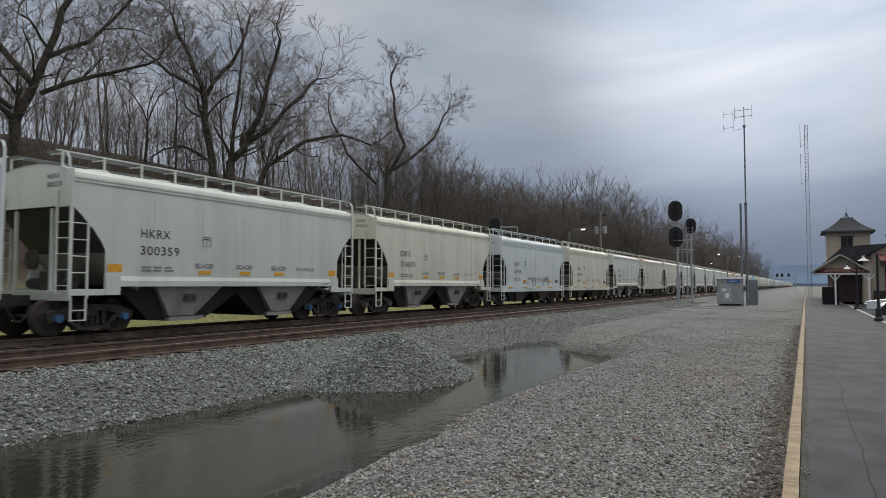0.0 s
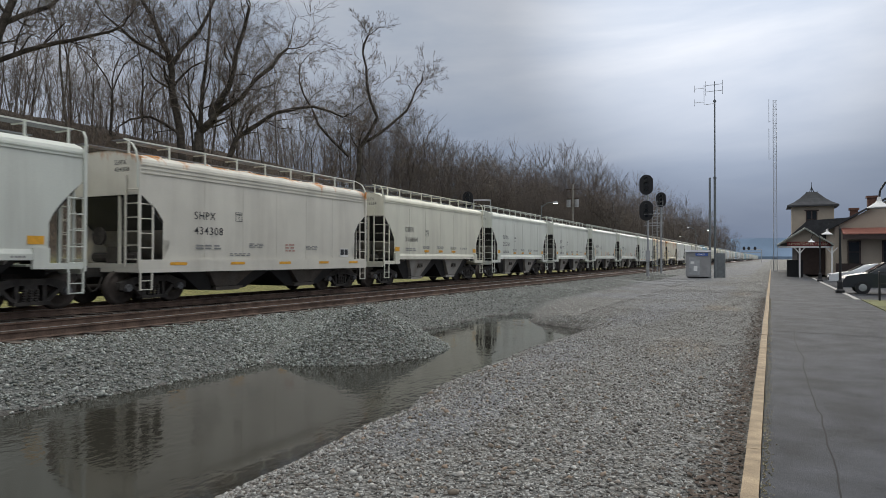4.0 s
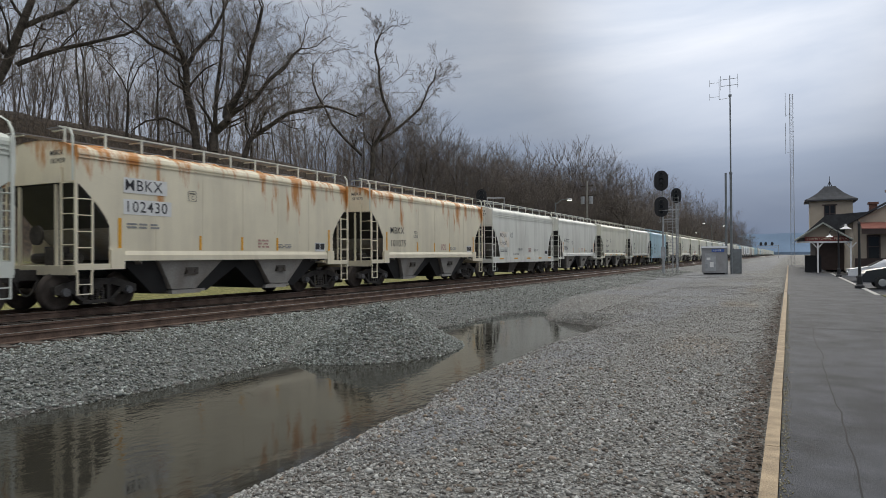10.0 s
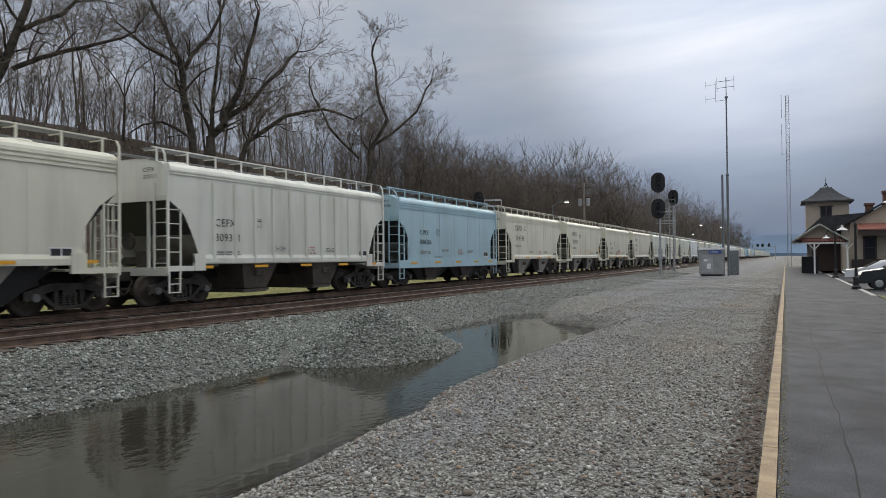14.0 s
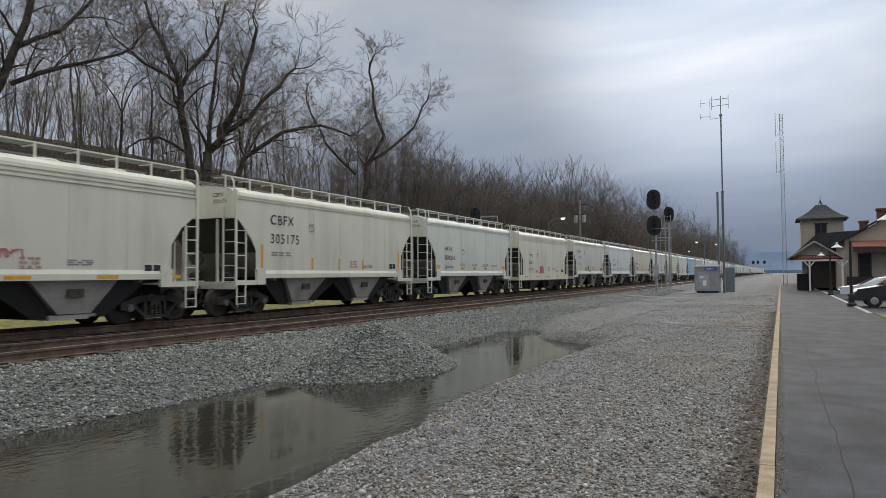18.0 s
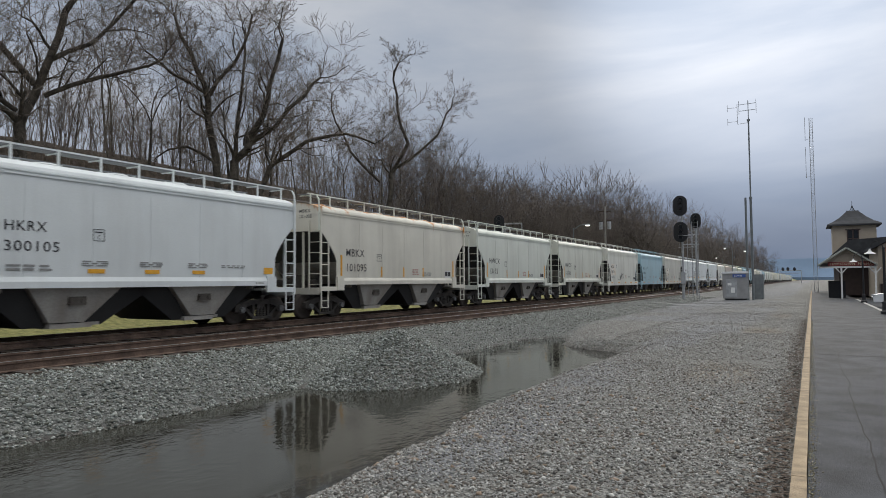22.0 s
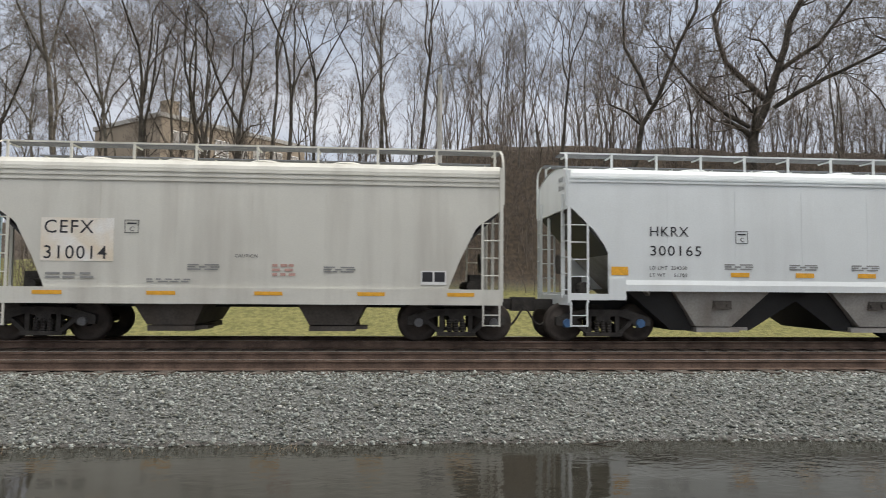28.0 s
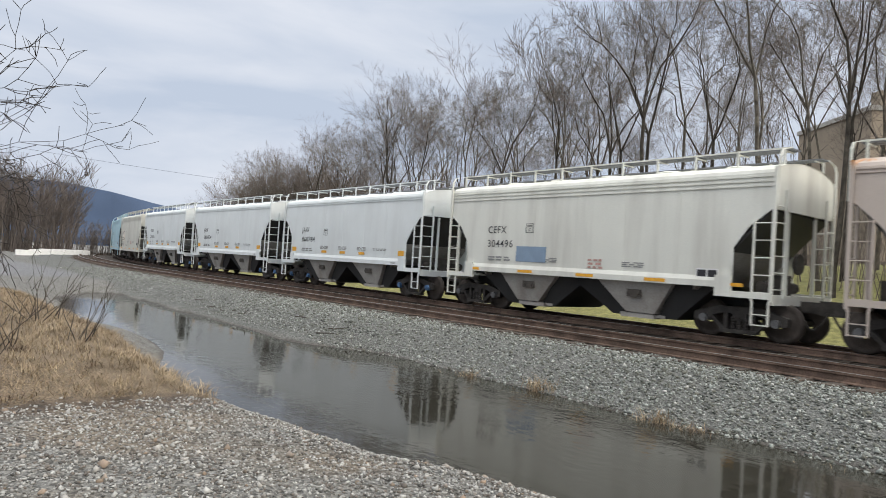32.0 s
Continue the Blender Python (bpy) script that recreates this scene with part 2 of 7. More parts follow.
def near_shore(y):
    """The puddle's edge on the gravel side."""
    if y < -4.0:
        ks = ((-60.0, -6.5), (-31.0, -6.3), (-27.0, -4.8), (-21.0, -3.95), (-18.0, -4.15), (-16.2, -4.8), (-14.6, -4.6), (-12.0, -3.8), (-10.0, -3.58), (-8.0, -3.9), (-5.9, -4.2), (-4.0, -4.85))
        for (y0, e0), (y1, e1) in zip(ks, ks[1:]):
            if y0 <= y <= y1:
                return e0 + (e1 - e0) * smooth(y0, y1, y) + 0.10 * noise.noise(Vector((y * 1.7, 2.3, 0)))
    if y > 8.0:
        ks = ((8.0, -4.5), (11.3, -4.88), (14.4, -4.92), (16.5, -4.7), (18.4, -4.66), (19.3, -4.9), (19.9, -5.7), (20.5, -6.8), (21.6, -7.35), (25.0, -7.75), (27.0, -8.6), (60.0, -9.0))
        for (y0, e0), (y1, e1) in zip(ks, ks[1:]):
            if y0 <= y <= y1:
                return e0 + (e1 - e0) * (y - y0) / (y1 - y0) + 0.16 * noise.noise(Vector((y * 0.9, 2.3, 0))) + 0.06 * noise.noise(Vector((y * 3.1, 5.3, 0)))
    e = -4.35 - 0.5 * smooth(3.0, -4.0, y) - 0.2 * smooth(4, 8, y)
    return e + 0.22 * noise.noise(Vector((y * 0.55, 7.3, 0))) + 0.10 * noise.noise(Vector((y * 1.7, 2.3, 0)))


def hill_share(y):
    return smooth(-16, 6, y) * (1 - 0.6 * smooth(38, 75, y))


def ground_z(x, y):
    d = rail_side(x, y)
    n = noise.noise(Vector((x * 0.35, y * 0.35, 0))) * 0.05 + noise.noise(Vector((x * 1.3, y * 1.3, 3))) * 0.022
    base = -0.42 + n
    if -14 < x < 2 and -40 < y < 34:
        ne = near_shore(y)
        w = smooth(ne + 1.1, ne - 1.0, x) * smooth(27, 21.5, y) * smooth(-33, -30, y)
        base -= 0.66 * w
        # dry grass mound
        base += 0.30 * smooth(-7.6, -9.8, y) * smooth(-30, -22, y) * smooth(-4.0, -2.2, x)
    if d > -3.0:
        sh = smooth(9.5, 6.0, d - 1.15 * smooth(-11.5, -15.0, y) + 0.35 * noise.noise(Vector((y * 0.4, 1.1, 5))))
        base = base * (1 - sh) - 0.20 * sh + n * 0.15 * sh
    if d < -2.2:
        lift = smooth(-2.2, -4.2, d)
        base = -0.20 * (1 - lift) + (-0.55 + n) * lift
        hs = hill_share(y)
        base += 1.5 * smooth(-5, -12, d) + hs * (7.8 * smooth(-11.5, -18, d) + 1.0 * smooth(-18, -40, d)) + (1 - hs) * 2.0 * smooth(-13, -30, d)
        base += 10 * smooth(-42, -120, d) + n * 6 * smooth(-12, -25, d)
    r = math.hypot((x + 8.25) / 2.1, (y - 12.9) / 2.9)
    if r < 1.3:
        base = max(base, -0.95 + 1.22 * max(0.0, 1 - r ** 1.1) + 1.5 * n)
    if x > -0.1 and -2.5 < y:
        base = min(base, -0.62)
    return base


# ---------------------------------------------------------------- ground sheet
def mixed_ground():
    """Gravel, ballast, green grass, leaf litter and wet silt on one sheet, told apart by the masks stored on its points."""
    m = bpy.data.materials.new("ground_mix")
    m.use_nodes = True
    nt = m.node_tree
    b = nt.nodes["Principled BSDF"]
    b.inputs["Roughness"].default_value = 0.92
    co = nt.nodes.new("ShaderNodeTexCoord")

    def noise_node(scale, detail=6):
        n = nt.nodes.new("ShaderNodeTexNoise")
        n.inputs["Scale"].default_value, n.inputs["Detail"].default_value = scale, detail
        nt.links.new(co.outputs["Object"], n.inputs["Vector"])
        return n

    def ramp(src, c0, c1, p0=0.35, p1=0.65):
        r = nt.nodes.new("ShaderNodeValToRGB")
        r.color_ramp.elements[0].position, r.color_ramp.elements[1].position = p0, p1
        r.color_ramp.elements[0].color, r.color_ramp.elements[1].color = (*c0, 1), (*c1, 1)
        nt.links.new(src, r.inputs[0])
        return r.outputs[0]

    vor = nt.nodes.new("ShaderNodeTexVoronoi")
    vor.inputs["Scale"].default_value = 33.0
    nt.links.new(co.outputs["Object"], vor.inputs["Vector"])
    fine, mid, big = noise_node(60), noise_node(5), noise_node(0.6)
    stone = ramp(vor.outputs["Color"], (0.075, 0.074, 0.070), (0.32, 0.318, 0.30), 0.15, 0.9)
    blend = nt.nodes.new("ShaderNodeMixRGB")
    blend.blend_type, blend.inputs[0].default_value = "MULTIPLY", 0.8
    nt.links.new(stone, blend.inputs[1])
    nt.links.new(ramp(mid.outputs["Fac"], (0.62, 0.58, 0.52), (1, 1, 1)), blend.inputs[2])
    last = blend.outputs[0]
    layers = (("ballast", ramp(vor.outputs["Color"], (0.047, 0.048, 0.044), (0.212, 0.216, 0.202), 0.1, 0.95)), ("dust", ramp(vor.outputs["Color"], (0.10, 0.102, 0.106), (0.26, 0.263, 0.27), 0.1, 0.95)),
              ("grass", ramp(mid.outputs["Fac"], (0.17, 0.168, 0.055), (0.31, 0.288, 0.105))), ("litter", ramp(mid.outputs["Fac"], (0.05, 0.037, 0.027), (0.125, 0.092, 0.063))),
              ("rust", ramp(fine.outputs["Fac"], (0.04, 0.033, 0.028), (0.105, 0.083, 0.068))), ("moss", ramp(vor.outputs["Color"], (0.085, 0.068, 0.05), (0.28, 0.24, 0.19), 0.1, 0.95)),
              ("wet", ramp(mid.outputs["Fac"], (0.05, 0.046, 0.04), (0.12, 0.11, 0.10))), ("straw", ramp(fine.outputs["Fac"], (0.10, 0.072, 0.048), (0.27, 0.205, 0.135))))
    for name, col in layers:
        at = nt.nodes.new("ShaderNodeAttribute")
        at.attribute_name = name
        sub = nt.nodes.new("ShaderNodeMath")
        sub.operation = "MULTIPLY_ADD"
        sub.inputs[1].default_value, sub.inputs[2].default_value = 0.5, -0.25
        nt.links.new(mid.outputs["Fac"], sub.inputs[0])
        add = nt.nodes.new("ShaderNodeMath")
        add.use_clamp = True
        nt.links.new(at.outputs["Fac"], add.inputs[0])
        nt.links.new(sub.outputs[0], add.inputs[1])
        st = nt.nodes.new("ShaderNodeMapRange")
        st.inputs["From Min"].default_value, st.inputs["From Max"].default_value = 0.3, 0.7
        nt.links.new(add.outputs[0], st.inputs["Value"])
        mx = nt.nodes.new("ShaderNodeMixRGB")
        nt.links.new(st.outputs[0], mx.inputs[0])
        nt.links.new(last, mx.inputs[1])
        nt.links.new(col, mx.inputs[2])
        last = mx.outputs[0]
    fm = nt.nodes.new("ShaderNodeMixRGB")
    fm.blend_type, fm.inputs[0].default_value = "MULTIPLY", 1.0
    nt.links.new(last, fm.inputs[1])
    nt.links.new(ramp(fine.outputs["Fac"], (0.7, 0.7, 0.7), (1.15, 1.15, 1.15)), fm.inputs[2])
    nt.links.new(fm.outputs[0], b.inputs["Base Color"])
    bp = nt.nodes.new("ShaderNodeBump")
    bp.inputs["Strength"].default_value, bp.inputs["Distance"].default_value = 0.8, 0.03
    nt.links.new(vor.outputs["Distance"], bp.inputs["Height"])
    nt.links.new(bp.outputs[0], b.inputs["Normal"])
    return m


def ground_masks(x, y, z):
    d = rail_side(x, y)
    n = noise.noise(Vector((x * 0.2, y * 0.2, 9)))
    ballast = smooth(9.8, 8.6, d) * smooth(-5, -3.5, d)
    grass = smooth(-3.6, -4.6, d) * (1 - hill_share(y) * smooth(-11.0, -13.5, d)) * smooth(-34, -26, d)
    litter = max(hill_share(y) * smooth(-11.0, -13.5, d), smooth(-26, -34, d))
    wet = smooth(-0.69, -0.75, z) if -13 < x < 1 and -36 < y < 30 else 0.0
    straw = smooth(-7.7, -8.5, y) * smooth(-30, -24, y) * smooth(-3.9, -3.1, x) * smooth(16, 10, x)
    lane = smooth(-4.6, -4.0, x) * smooth(-2.3, -3.1, x) * smooth(3, 7, y)
    far_lane = smooth(18, 30, y) * smooth(-9.5, -7.5, x) * smooth(-1.2, -2.2, x)
    dust = max(max(lane, far_lane) * (0.62 + 0.9 * n), smooth(-34, -42, y) * smooth(-9, -7, x) if y < 0 else 0.0)
    rust = smooth(5.95, 5.5, d) * smooth(-2.6, -2.0, d)
    moss = smooth(-2.6, -1.9, x) * smooth(-0.6, -1.1, x) * smooth(9, 13, y) * smooth(60, 30, y) * (0.35 + 1.1 * noise.noise(Vector((x * 0.5, y * 0.25, 4))))
    if x > 2 and straw < 0.5 and y > 20:
        grass = max(grass, smooth(6.5, 8, x) * 0.3)
    leaf_line = smooth(-0.62, -0.25, x) * smooth(1, 3, y) * (0.55 + 0.5 * noise.noise(Vector((x * 2, y * 0.8, 1))))
    return dict(ballast=ballast, grass=grass, litter=max(litter, leaf_line * 0.62, 0.75 * smooth(-7.1, -7.8, y) * smooth(-9.4, -8.4, y) * smooth(-3.9, -3.1, x)), wet=wet, straw=straw, dust=dust, rust=rust, moss=max(0.0, moss, smooth(-1.5, -3.0, y) * smooth(-9.5, -8.0, y) * smooth(-4.0, -3.2, x) * (0.42 + 1.3 * noise.noise(Vector((x * 0.8, y * 0.8, 6))))))


def ground_object():
    xs = [-900, -600, -300, -180, -130] + [-110 + 4 * i for i in range(18)] + [-38 + 1.0 * i for i in range(24)] + [-14 + 0.2 * i for i in range(72)] + [0.5 + i for i in range(12)] + [14, 20, 30, 50, 90, 160, 300, 600, 900]
    ys = [-900, -600, -400, -250, -180, -140] + [-110 + 4 * i for i in range(17)] + [-42 + 0.3 * i for i in range(280)] + [42 + 3 * i for i in range(20)] + [105 + 15 * i for i in range(10)] + [280, 400, 600, 900, 1500]
    bm = B()
    grid = [[bm.verts.new((x, y, ground_z(x, y))) for x in xs] for y in ys]
    for j in range(len(ys) - 1):
        for i in range(len(xs) - 1):
            bm.faces.new((grid[j][i], grid[j][i + 1], grid[j + 1][i + 1], grid[j + 1][i]))
    me = mesh_of("ground", bm, mixed_ground(), True)
    vals = [ground_masks(*v.co) for v in me.vertices]
    for name in ("ballast", "grass", "litter", "wet", "straw", "dust", "rust", "moss"):
        at = me.attributes.new(name, "FLOAT", "POINT")
        at.data.foreach_set("value", np.array([v[name] for v in vals], dtype=np.float32))
    return tagged(new("ground", me), "gravel yard, ballast bank, grass strip and leafy hillside", "ground", kind="structure")


ground = ground_object()


# ---------------------------------------------------------------- water
def water_material():
    m = bpy.data.materials.new("puddle_water")
    m.use_nodes = True
    nt = m.node_tree
    b = nt.nodes["Principled BSDF"]
    b.inputs["Base Color"].default_value, b.inputs["Roughness"].default_value, b.inputs["IOR"].default_value = (0.030, 0.028, 0.022, 1), 0.05, 1.33
    co = nt.nodes.new("ShaderNodeTexCoord")
    mp = nt.nodes.new("ShaderNodeMapping")
    mp.inputs["Scale"].default_value = (1.0, 0.55, 1.0)
    n = nt.nodes.new("ShaderNodeTexNoise")
    n.inputs["Scale"].default_value, n.inputs["Detail"].default_value = 8.5, 3
    big = nt.nodes.new("ShaderNodeTexNoise")
    big.inputs["Scale"].default_value = 0.35
    mul = nt.nodes.new("ShaderNodeMath")
    mul.operation = "MULTIPLY"
    st = nt.nodes.new("ShaderNodeMapRange")
    st.inputs["From Min"].default_value, st.inputs["From Max"].default_value = 0.40, 0.62
    st.inputs["To Min"].default_value = 0.15
    bp = nt.nodes.new("ShaderNodeBump")
    bp.inputs["Strength"].default_value, bp.inputs["Distance"].default_value = 0.27, 0.02
    nt.links.new(co.outputs["Object"], mp.inputs["Vector"])
    nt.links.new(mp.outputs[0], n.inputs["Vector"])
    nt.links.new(co.outputs["Object"], big.inputs["Vector"])
    nt.links.new(big.outputs["Fac"], st.inputs["Value"])
    nt.links.new(n.outputs["Fac"], mul.inputs[0])
    nt.links.new(st.outputs[0], mul.inputs[1])
    nt.links.new(mul.outputs[0], bp.inputs["Height"])
    nt.links.new(bp.outputs[0], b.inputs["Normal"])
    return m


bm = B()
vs = [bm.verts.new(p) for p in ((-13, -36, WATER_Z), (-2.5, -36, WATER_Z), (-2.5, 25.6, WATER_Z), (-13, 25.6, WATER_Z))]
bm.faces.new(vs)
tagged(part("water", bm, water_material()), "long muddy puddle with faint ripples beside the ballast", "puddle", kind="structure")


# ---------------------------------------------------------------- loose stones, real geometry
def stone_material(name, c0, c1):
    m = bpy.data.materials.new(name)
    m.use_nodes = True
    nt = m.node_tree
    b = nt.nodes["Principled BSDF"]
    b.inputs["Roughness"].default_value = 0.9
    g = nt.nodes.new("ShaderNodeNewGeometry")
    r = nt.nodes.new("ShaderNodeValToRGB")
    r.color_ramp.elements[0].color, r.color_ramp.elements[1].color = (*c0, 1), (*c1, 1)
    for at, cc in ((0.3, (c0[0] * 2.4, c0[1] * 2.1, c0[2] * 1.9)), (0.5, tuple(0.62 * c for c in c1)), (0.93, c1)):
        e = r.color_ramp.elements.new(at)
        e.color = (*cc, 1)
    r.color_ramp.elements[-1].color = (0.46, 0.455, 0.43, 1)
    nt.links.new(g.outputs["Random Per Island"], r.inputs[0])
    co = nt.nodes.new("ShaderNodeTexCoord")
    n = nt.nodes.new("ShaderNodeTexNoise")
    n.inputs["Scale"].default_value = 45
    nt.links.new(co.outputs["Object"], n.inputs["Vector"])
    mr = nt.nodes.new("ShaderNodeMapRange")
    mr.inputs["To Min"].default_value, mr.inputs["To Max"].default_value = 0.7, 1.3
    nt.links.new(n.outputs["Fac"], mr.inputs["Value"])
    mx = nt.nodes.new("ShaderNodeMixRGB")
    mx.blend_type, mx.inputs[0].default_value = "MULTIPLY", 1.0
    nt.links.new(r.outputs[0], mx.inputs[1])
    nt.links.new(mr.outputs[0], mx.inputs[2])
    nt.links.new(mx.outputs[0], b.inputs["Base Color"])
    return m


def stones(name, spots, lo, hi, material, label, seed, level=None):
    """Angular stones, each a squashed and skewed octahedron, at the places given."""
    rg = np.random.default_rng(seed)
    P = np.array([(x, y, ground_z(x, y) if level is None else level) for x, y in spots])
    n = len(P)
    base = np.array([(1, 0, 0), (-1, 0, 0), (0, 1, 0), (0, -1, 0), (0, 0, 1), (0, 0, -1)], dtype=float)
    size = rg.uniform(lo, hi, n) * (1 + 0.6 * (rg.random(n) > 0.93))
    v = base[None] * rg.uniform(0.6, 1.35, (n, 6, 1)) + rg.normal(0, 0.22, (n, 6, 3))
    ang = rg.uniform(0, 2 * np.pi, n)
    til = rg.normal(0, 0.5, n)
    c, s = np.cos(ang), np.sin(ang)
    ct, st_ = np.cos(til), np.sin(til)
    x = v[:, :, 0] * ct[:, None] + v[:, :, 2] * st_[:, None]
    z = -v[:, :, 0] * st_[:, None] + v[:, :, 2] * ct[:, None]
    y = v[:, :, 1]
    X = (x * c[:, None] - y * s[:, None]) * size[:, None] * 0.5 + P[:, None, 0]
    Y = (x * s[:, None] + y * c[:, None]) * size[:, None] * 0.5 + P[:, None, 1]
    Z = z * size[:, None] * 0.36 + P[:, None, 2] + size[:, None] * rg.uniform(0.02, 0.22, n)[:, None]
    verts = np.stack([X, Y, Z], 2).reshape(-1, 3)
    tri = np.array([(0, 2, 4), (2, 1, 4), (1, 3, 4), (3, 0, 4), (2, 0, 5), (1, 2, 5), (3, 1, 5), (0, 3, 5)])
    faces = (tri[None] + 6 * np.arange(n)[:, None, None]).reshape(-1)
    me = bpy.data.meshes.new(name)
    me.vertices.add(6 * n)
    me.vertices.foreach_set("co", verts.reshape(-1).astype(np.float32))
    me.loops.add(24 * n)
    me.loops.foreach_set("vertex_index", faces.astype(np.int32))
    me.polygons.add(8 * n)
    me.polygons.foreach_set("loop_start", np.arange(0, 24 * n, 3, dtype=np.int32))
    me.update(calc_edges=True)
    me.materials.append(material)
    return tagged(new(name, me), label, "stones", kind="stuff")


rs = random.Random(11)
BALLAST = stone_material("ballast_stone", (0.058, 0.066, 0.06), (0.315, 0.337, 0.31))
GRAVEL = stone_material("gravel_stone", (0.07, 0.068, 0.064), (0.41, 0.405, 0.38))


def ballast_spots():
    out = []
    for y0, y1, dens in ((-48, -22, 60), (-22, -8, 190), (-8, 16, 330), (16, 34, 150), (34, 70, 50)):
        for _ in range(int((y1 - y0) * 3.7 * dens)):
            y = rs.uniform(y0, y1)
            d = rs.uniform(5.12, 8.9)
            x = d + TRAIN_X if y >= BEND_Y else TRAIN_X - BEND_R + math.sqrt(max(0, (BEND_R + d) ** 2 - (y - BEND_Y) ** 2))
            if ground_z(x, y) > WATER_Z - 0.03:
                out.append((x, y))
    return out


def heap_spots():
    out = []
    while len(out) < 14000:
        a, r = rs.uniform(0, 2 * math.pi), 1.12 * math.sqrt(rs.random())
        x, y = -8.25 + 2.1 * r * math.cos(a), 12.9 + 2.9 * r * math.sin(a)
        if ground_z(x, y) > WATER_Z - 0.05:
            out.append((x, y))
    return out


def yard_spots():
    out = []
    for y0, y1, dens in ((2.5, 9, 820), (9, 15, 560), (15, 24, 260), (24, 40, 120), (40, 58, 40)):
        for _ in range(int((y1 - y0) * 5 * dens)):
            y, x = rs.uniform(y0, y1), rs.uniform(-5.4, -0.25)
            if ground_z(x, y) > WATER_Z - 0.02:
                out.append((x, y))
    for _ in range(9000):
        y, x = 18 + 42 * rs.random() ** 1.3, rs.uniform(-8.4, -5.2)
        if ground_z(x, y) > WATER_Z - 0.02:
            out.append((x, y))
    for _ in range(5000):
        y, x = rs.uniform(-1.5, 2.5), rs.uniform(-5.2, -0.25)
        if ground_z(x, y) > WATER_Z - 0.02:
            out.append((x, y))
    for _ in range(26000):
        y, x = -rs.uniform(1.5, 8.0), rs.uniform(-5.2, 1.2)
        if ground_z(x, y) > WATER_Z - 0.02:
            out.append((x, y))
    return out


stones("ballast_stones", ballast_spots(), 0.032, 0.066, BALLAST, "crushed blue-grey ballast stones on the track bank", 1)
stones("stone_heap", heap_spots(), 0.032, 0.066, BALLAST, "heap of blue-grey ballast stone beside the puddle", 2)
stones("gravel", yard_spots(), 0.016, 0.040, GRAVEL, "loose pale grey gravel of the yard", 3)


def pebble_spots():
    out = []
    while len(out) < 1300:
        y, x = (rs.uniform(2.5, 11.0), rs.uniform(-4.6, -0.3)) if len(out) % 2 else (-rs.uniform(1.5, 8.2), rs.uniform(-4.6, 1.2))
        if ground_z(x, y) > WATER_Z + 0.02:
            out.append((x, y))
    return out


stones("pebbles", pebble_spots(), 0.035, 0.07, stone_material("pebble_stone", (0.13, 0.11, 0.088), (0.43, 0.41, 0.375)), "larger pale pebbles scattered over the gravel", 4)


# ---------------------------------------------------------------- tracks
def rail_mesh(x0):
    prof = [(-0.037, 0.0), (0.037, 0.0), (0.037, -0.04), (0.009, -0.055), (0.009, -0.145), (0.075, -0.16), (0.075, -0.175), (-0.075, -0.175), (-0.075, -0.16), (-0.009, -0.145), (-0.009, -0.055), (-0.037, -0.04)]
    bm = B()
    rows = []
    for s in [-320 + 4 * i for i in range(74)] + [-24, 0, 40, 100, 200, 400, 900]:
        x, y, h = track_at(s, x0)
        c, sn = math.cos(radians(h)), math.sin(radians(h))
        rows.append([(x + px * c, y + px * sn, z) for px, z in prof])
    loft(bm, rows)
    for f in bm.faces:
        if abs(f.calc_center_median().z) < 0.002:
            f.material_index = 1
    return mesh_of("rail", bm, [M["rail"], M["rail_top"]])


tie_bm = B()
box(tie_bm, 0, 0, -0.265, 2.6, 0.23, 0.18)
bmesh.ops.bevel(tie_bm, geom=tie_bm.edges[:], offset=0.012, segments=1)
TIE = mesh_of("tie", tie_bm, M["tie"])
plate_bm = B()
for sx in (-0.7525, 0.7525):
    box(plate_bm, sx, 0, -0.176, 0.30, 0.18, 0.02)
TIEPLATE = mesh_of("tie_plate", plate_bm, M["rail"])
for nm, x0 in (("track_far", TRAIN_X), ("track_near", NEAR_X)):
    tr = tagged(new(nm), "rusty steel railway track on timber ties" if x0 == NEAR_X else "railway track under the freight train", "railway track", kind="structure")
    for sx in (-0.7525, 0.7525):
        part("rail", rail_mesh(x0 + sx), None, tr)
    for i in range(150 if x0 == NEAR_X else 100):
        s = -34 + 0.53 * i if x0 == NEAR_X else -30 + 0.53 * i
        x, y, h = track_at(s, x0 + rs.uniform(-0.05, 0.05))
        part("tie", TIE, None, tr, m=pose(x, y, rs.uniform(-0.01, 0.01), 0, 0, h + rs.uniform(-1, 1)))
    rest = B()
    for i in range(260):
        s = -34 - 0.53 * (i + 1) if i < 110 else -34 + 0.53 * (150 + i - 110)
        x, y, h = track_at(s, x0)
        box(rest, x, y, -0.265, 2.6, 0.23, 0.18, Matrix.Rotation(radians(h), 3, "Z"))
    tagged(part("tie_row", rest, M["tie"], tr), kind="stuff")


# ---------------------------------------------------------------- the train
V = 15.364
PAINT = {}
for key, col, dirt in (("grey", (0.695, 0.72, 0.65), 0.2), ("pale", (0.745, 0.78, 0.775), 0.12), ("cream", (0.74, 0.725, 0.605), 0.24), ("ice", (0.66, 0.71, 0.71), 0.1),
                       ("warm", (0.66, 0.65, 0.585), 0.3), ("blue", (0.40, 0.58, 0.655), 0.2), ("white", (0.765, 0.765, 0.695), 0.3), ("mint", (0.68, 0.69, 0.61), 0.26)):
    PAINT[key] = mat("car_paint_" + key, col, 0.58, 0.0, 0.035, 0.7, 0.03, 30, dirt=dirt, fine=0.03)


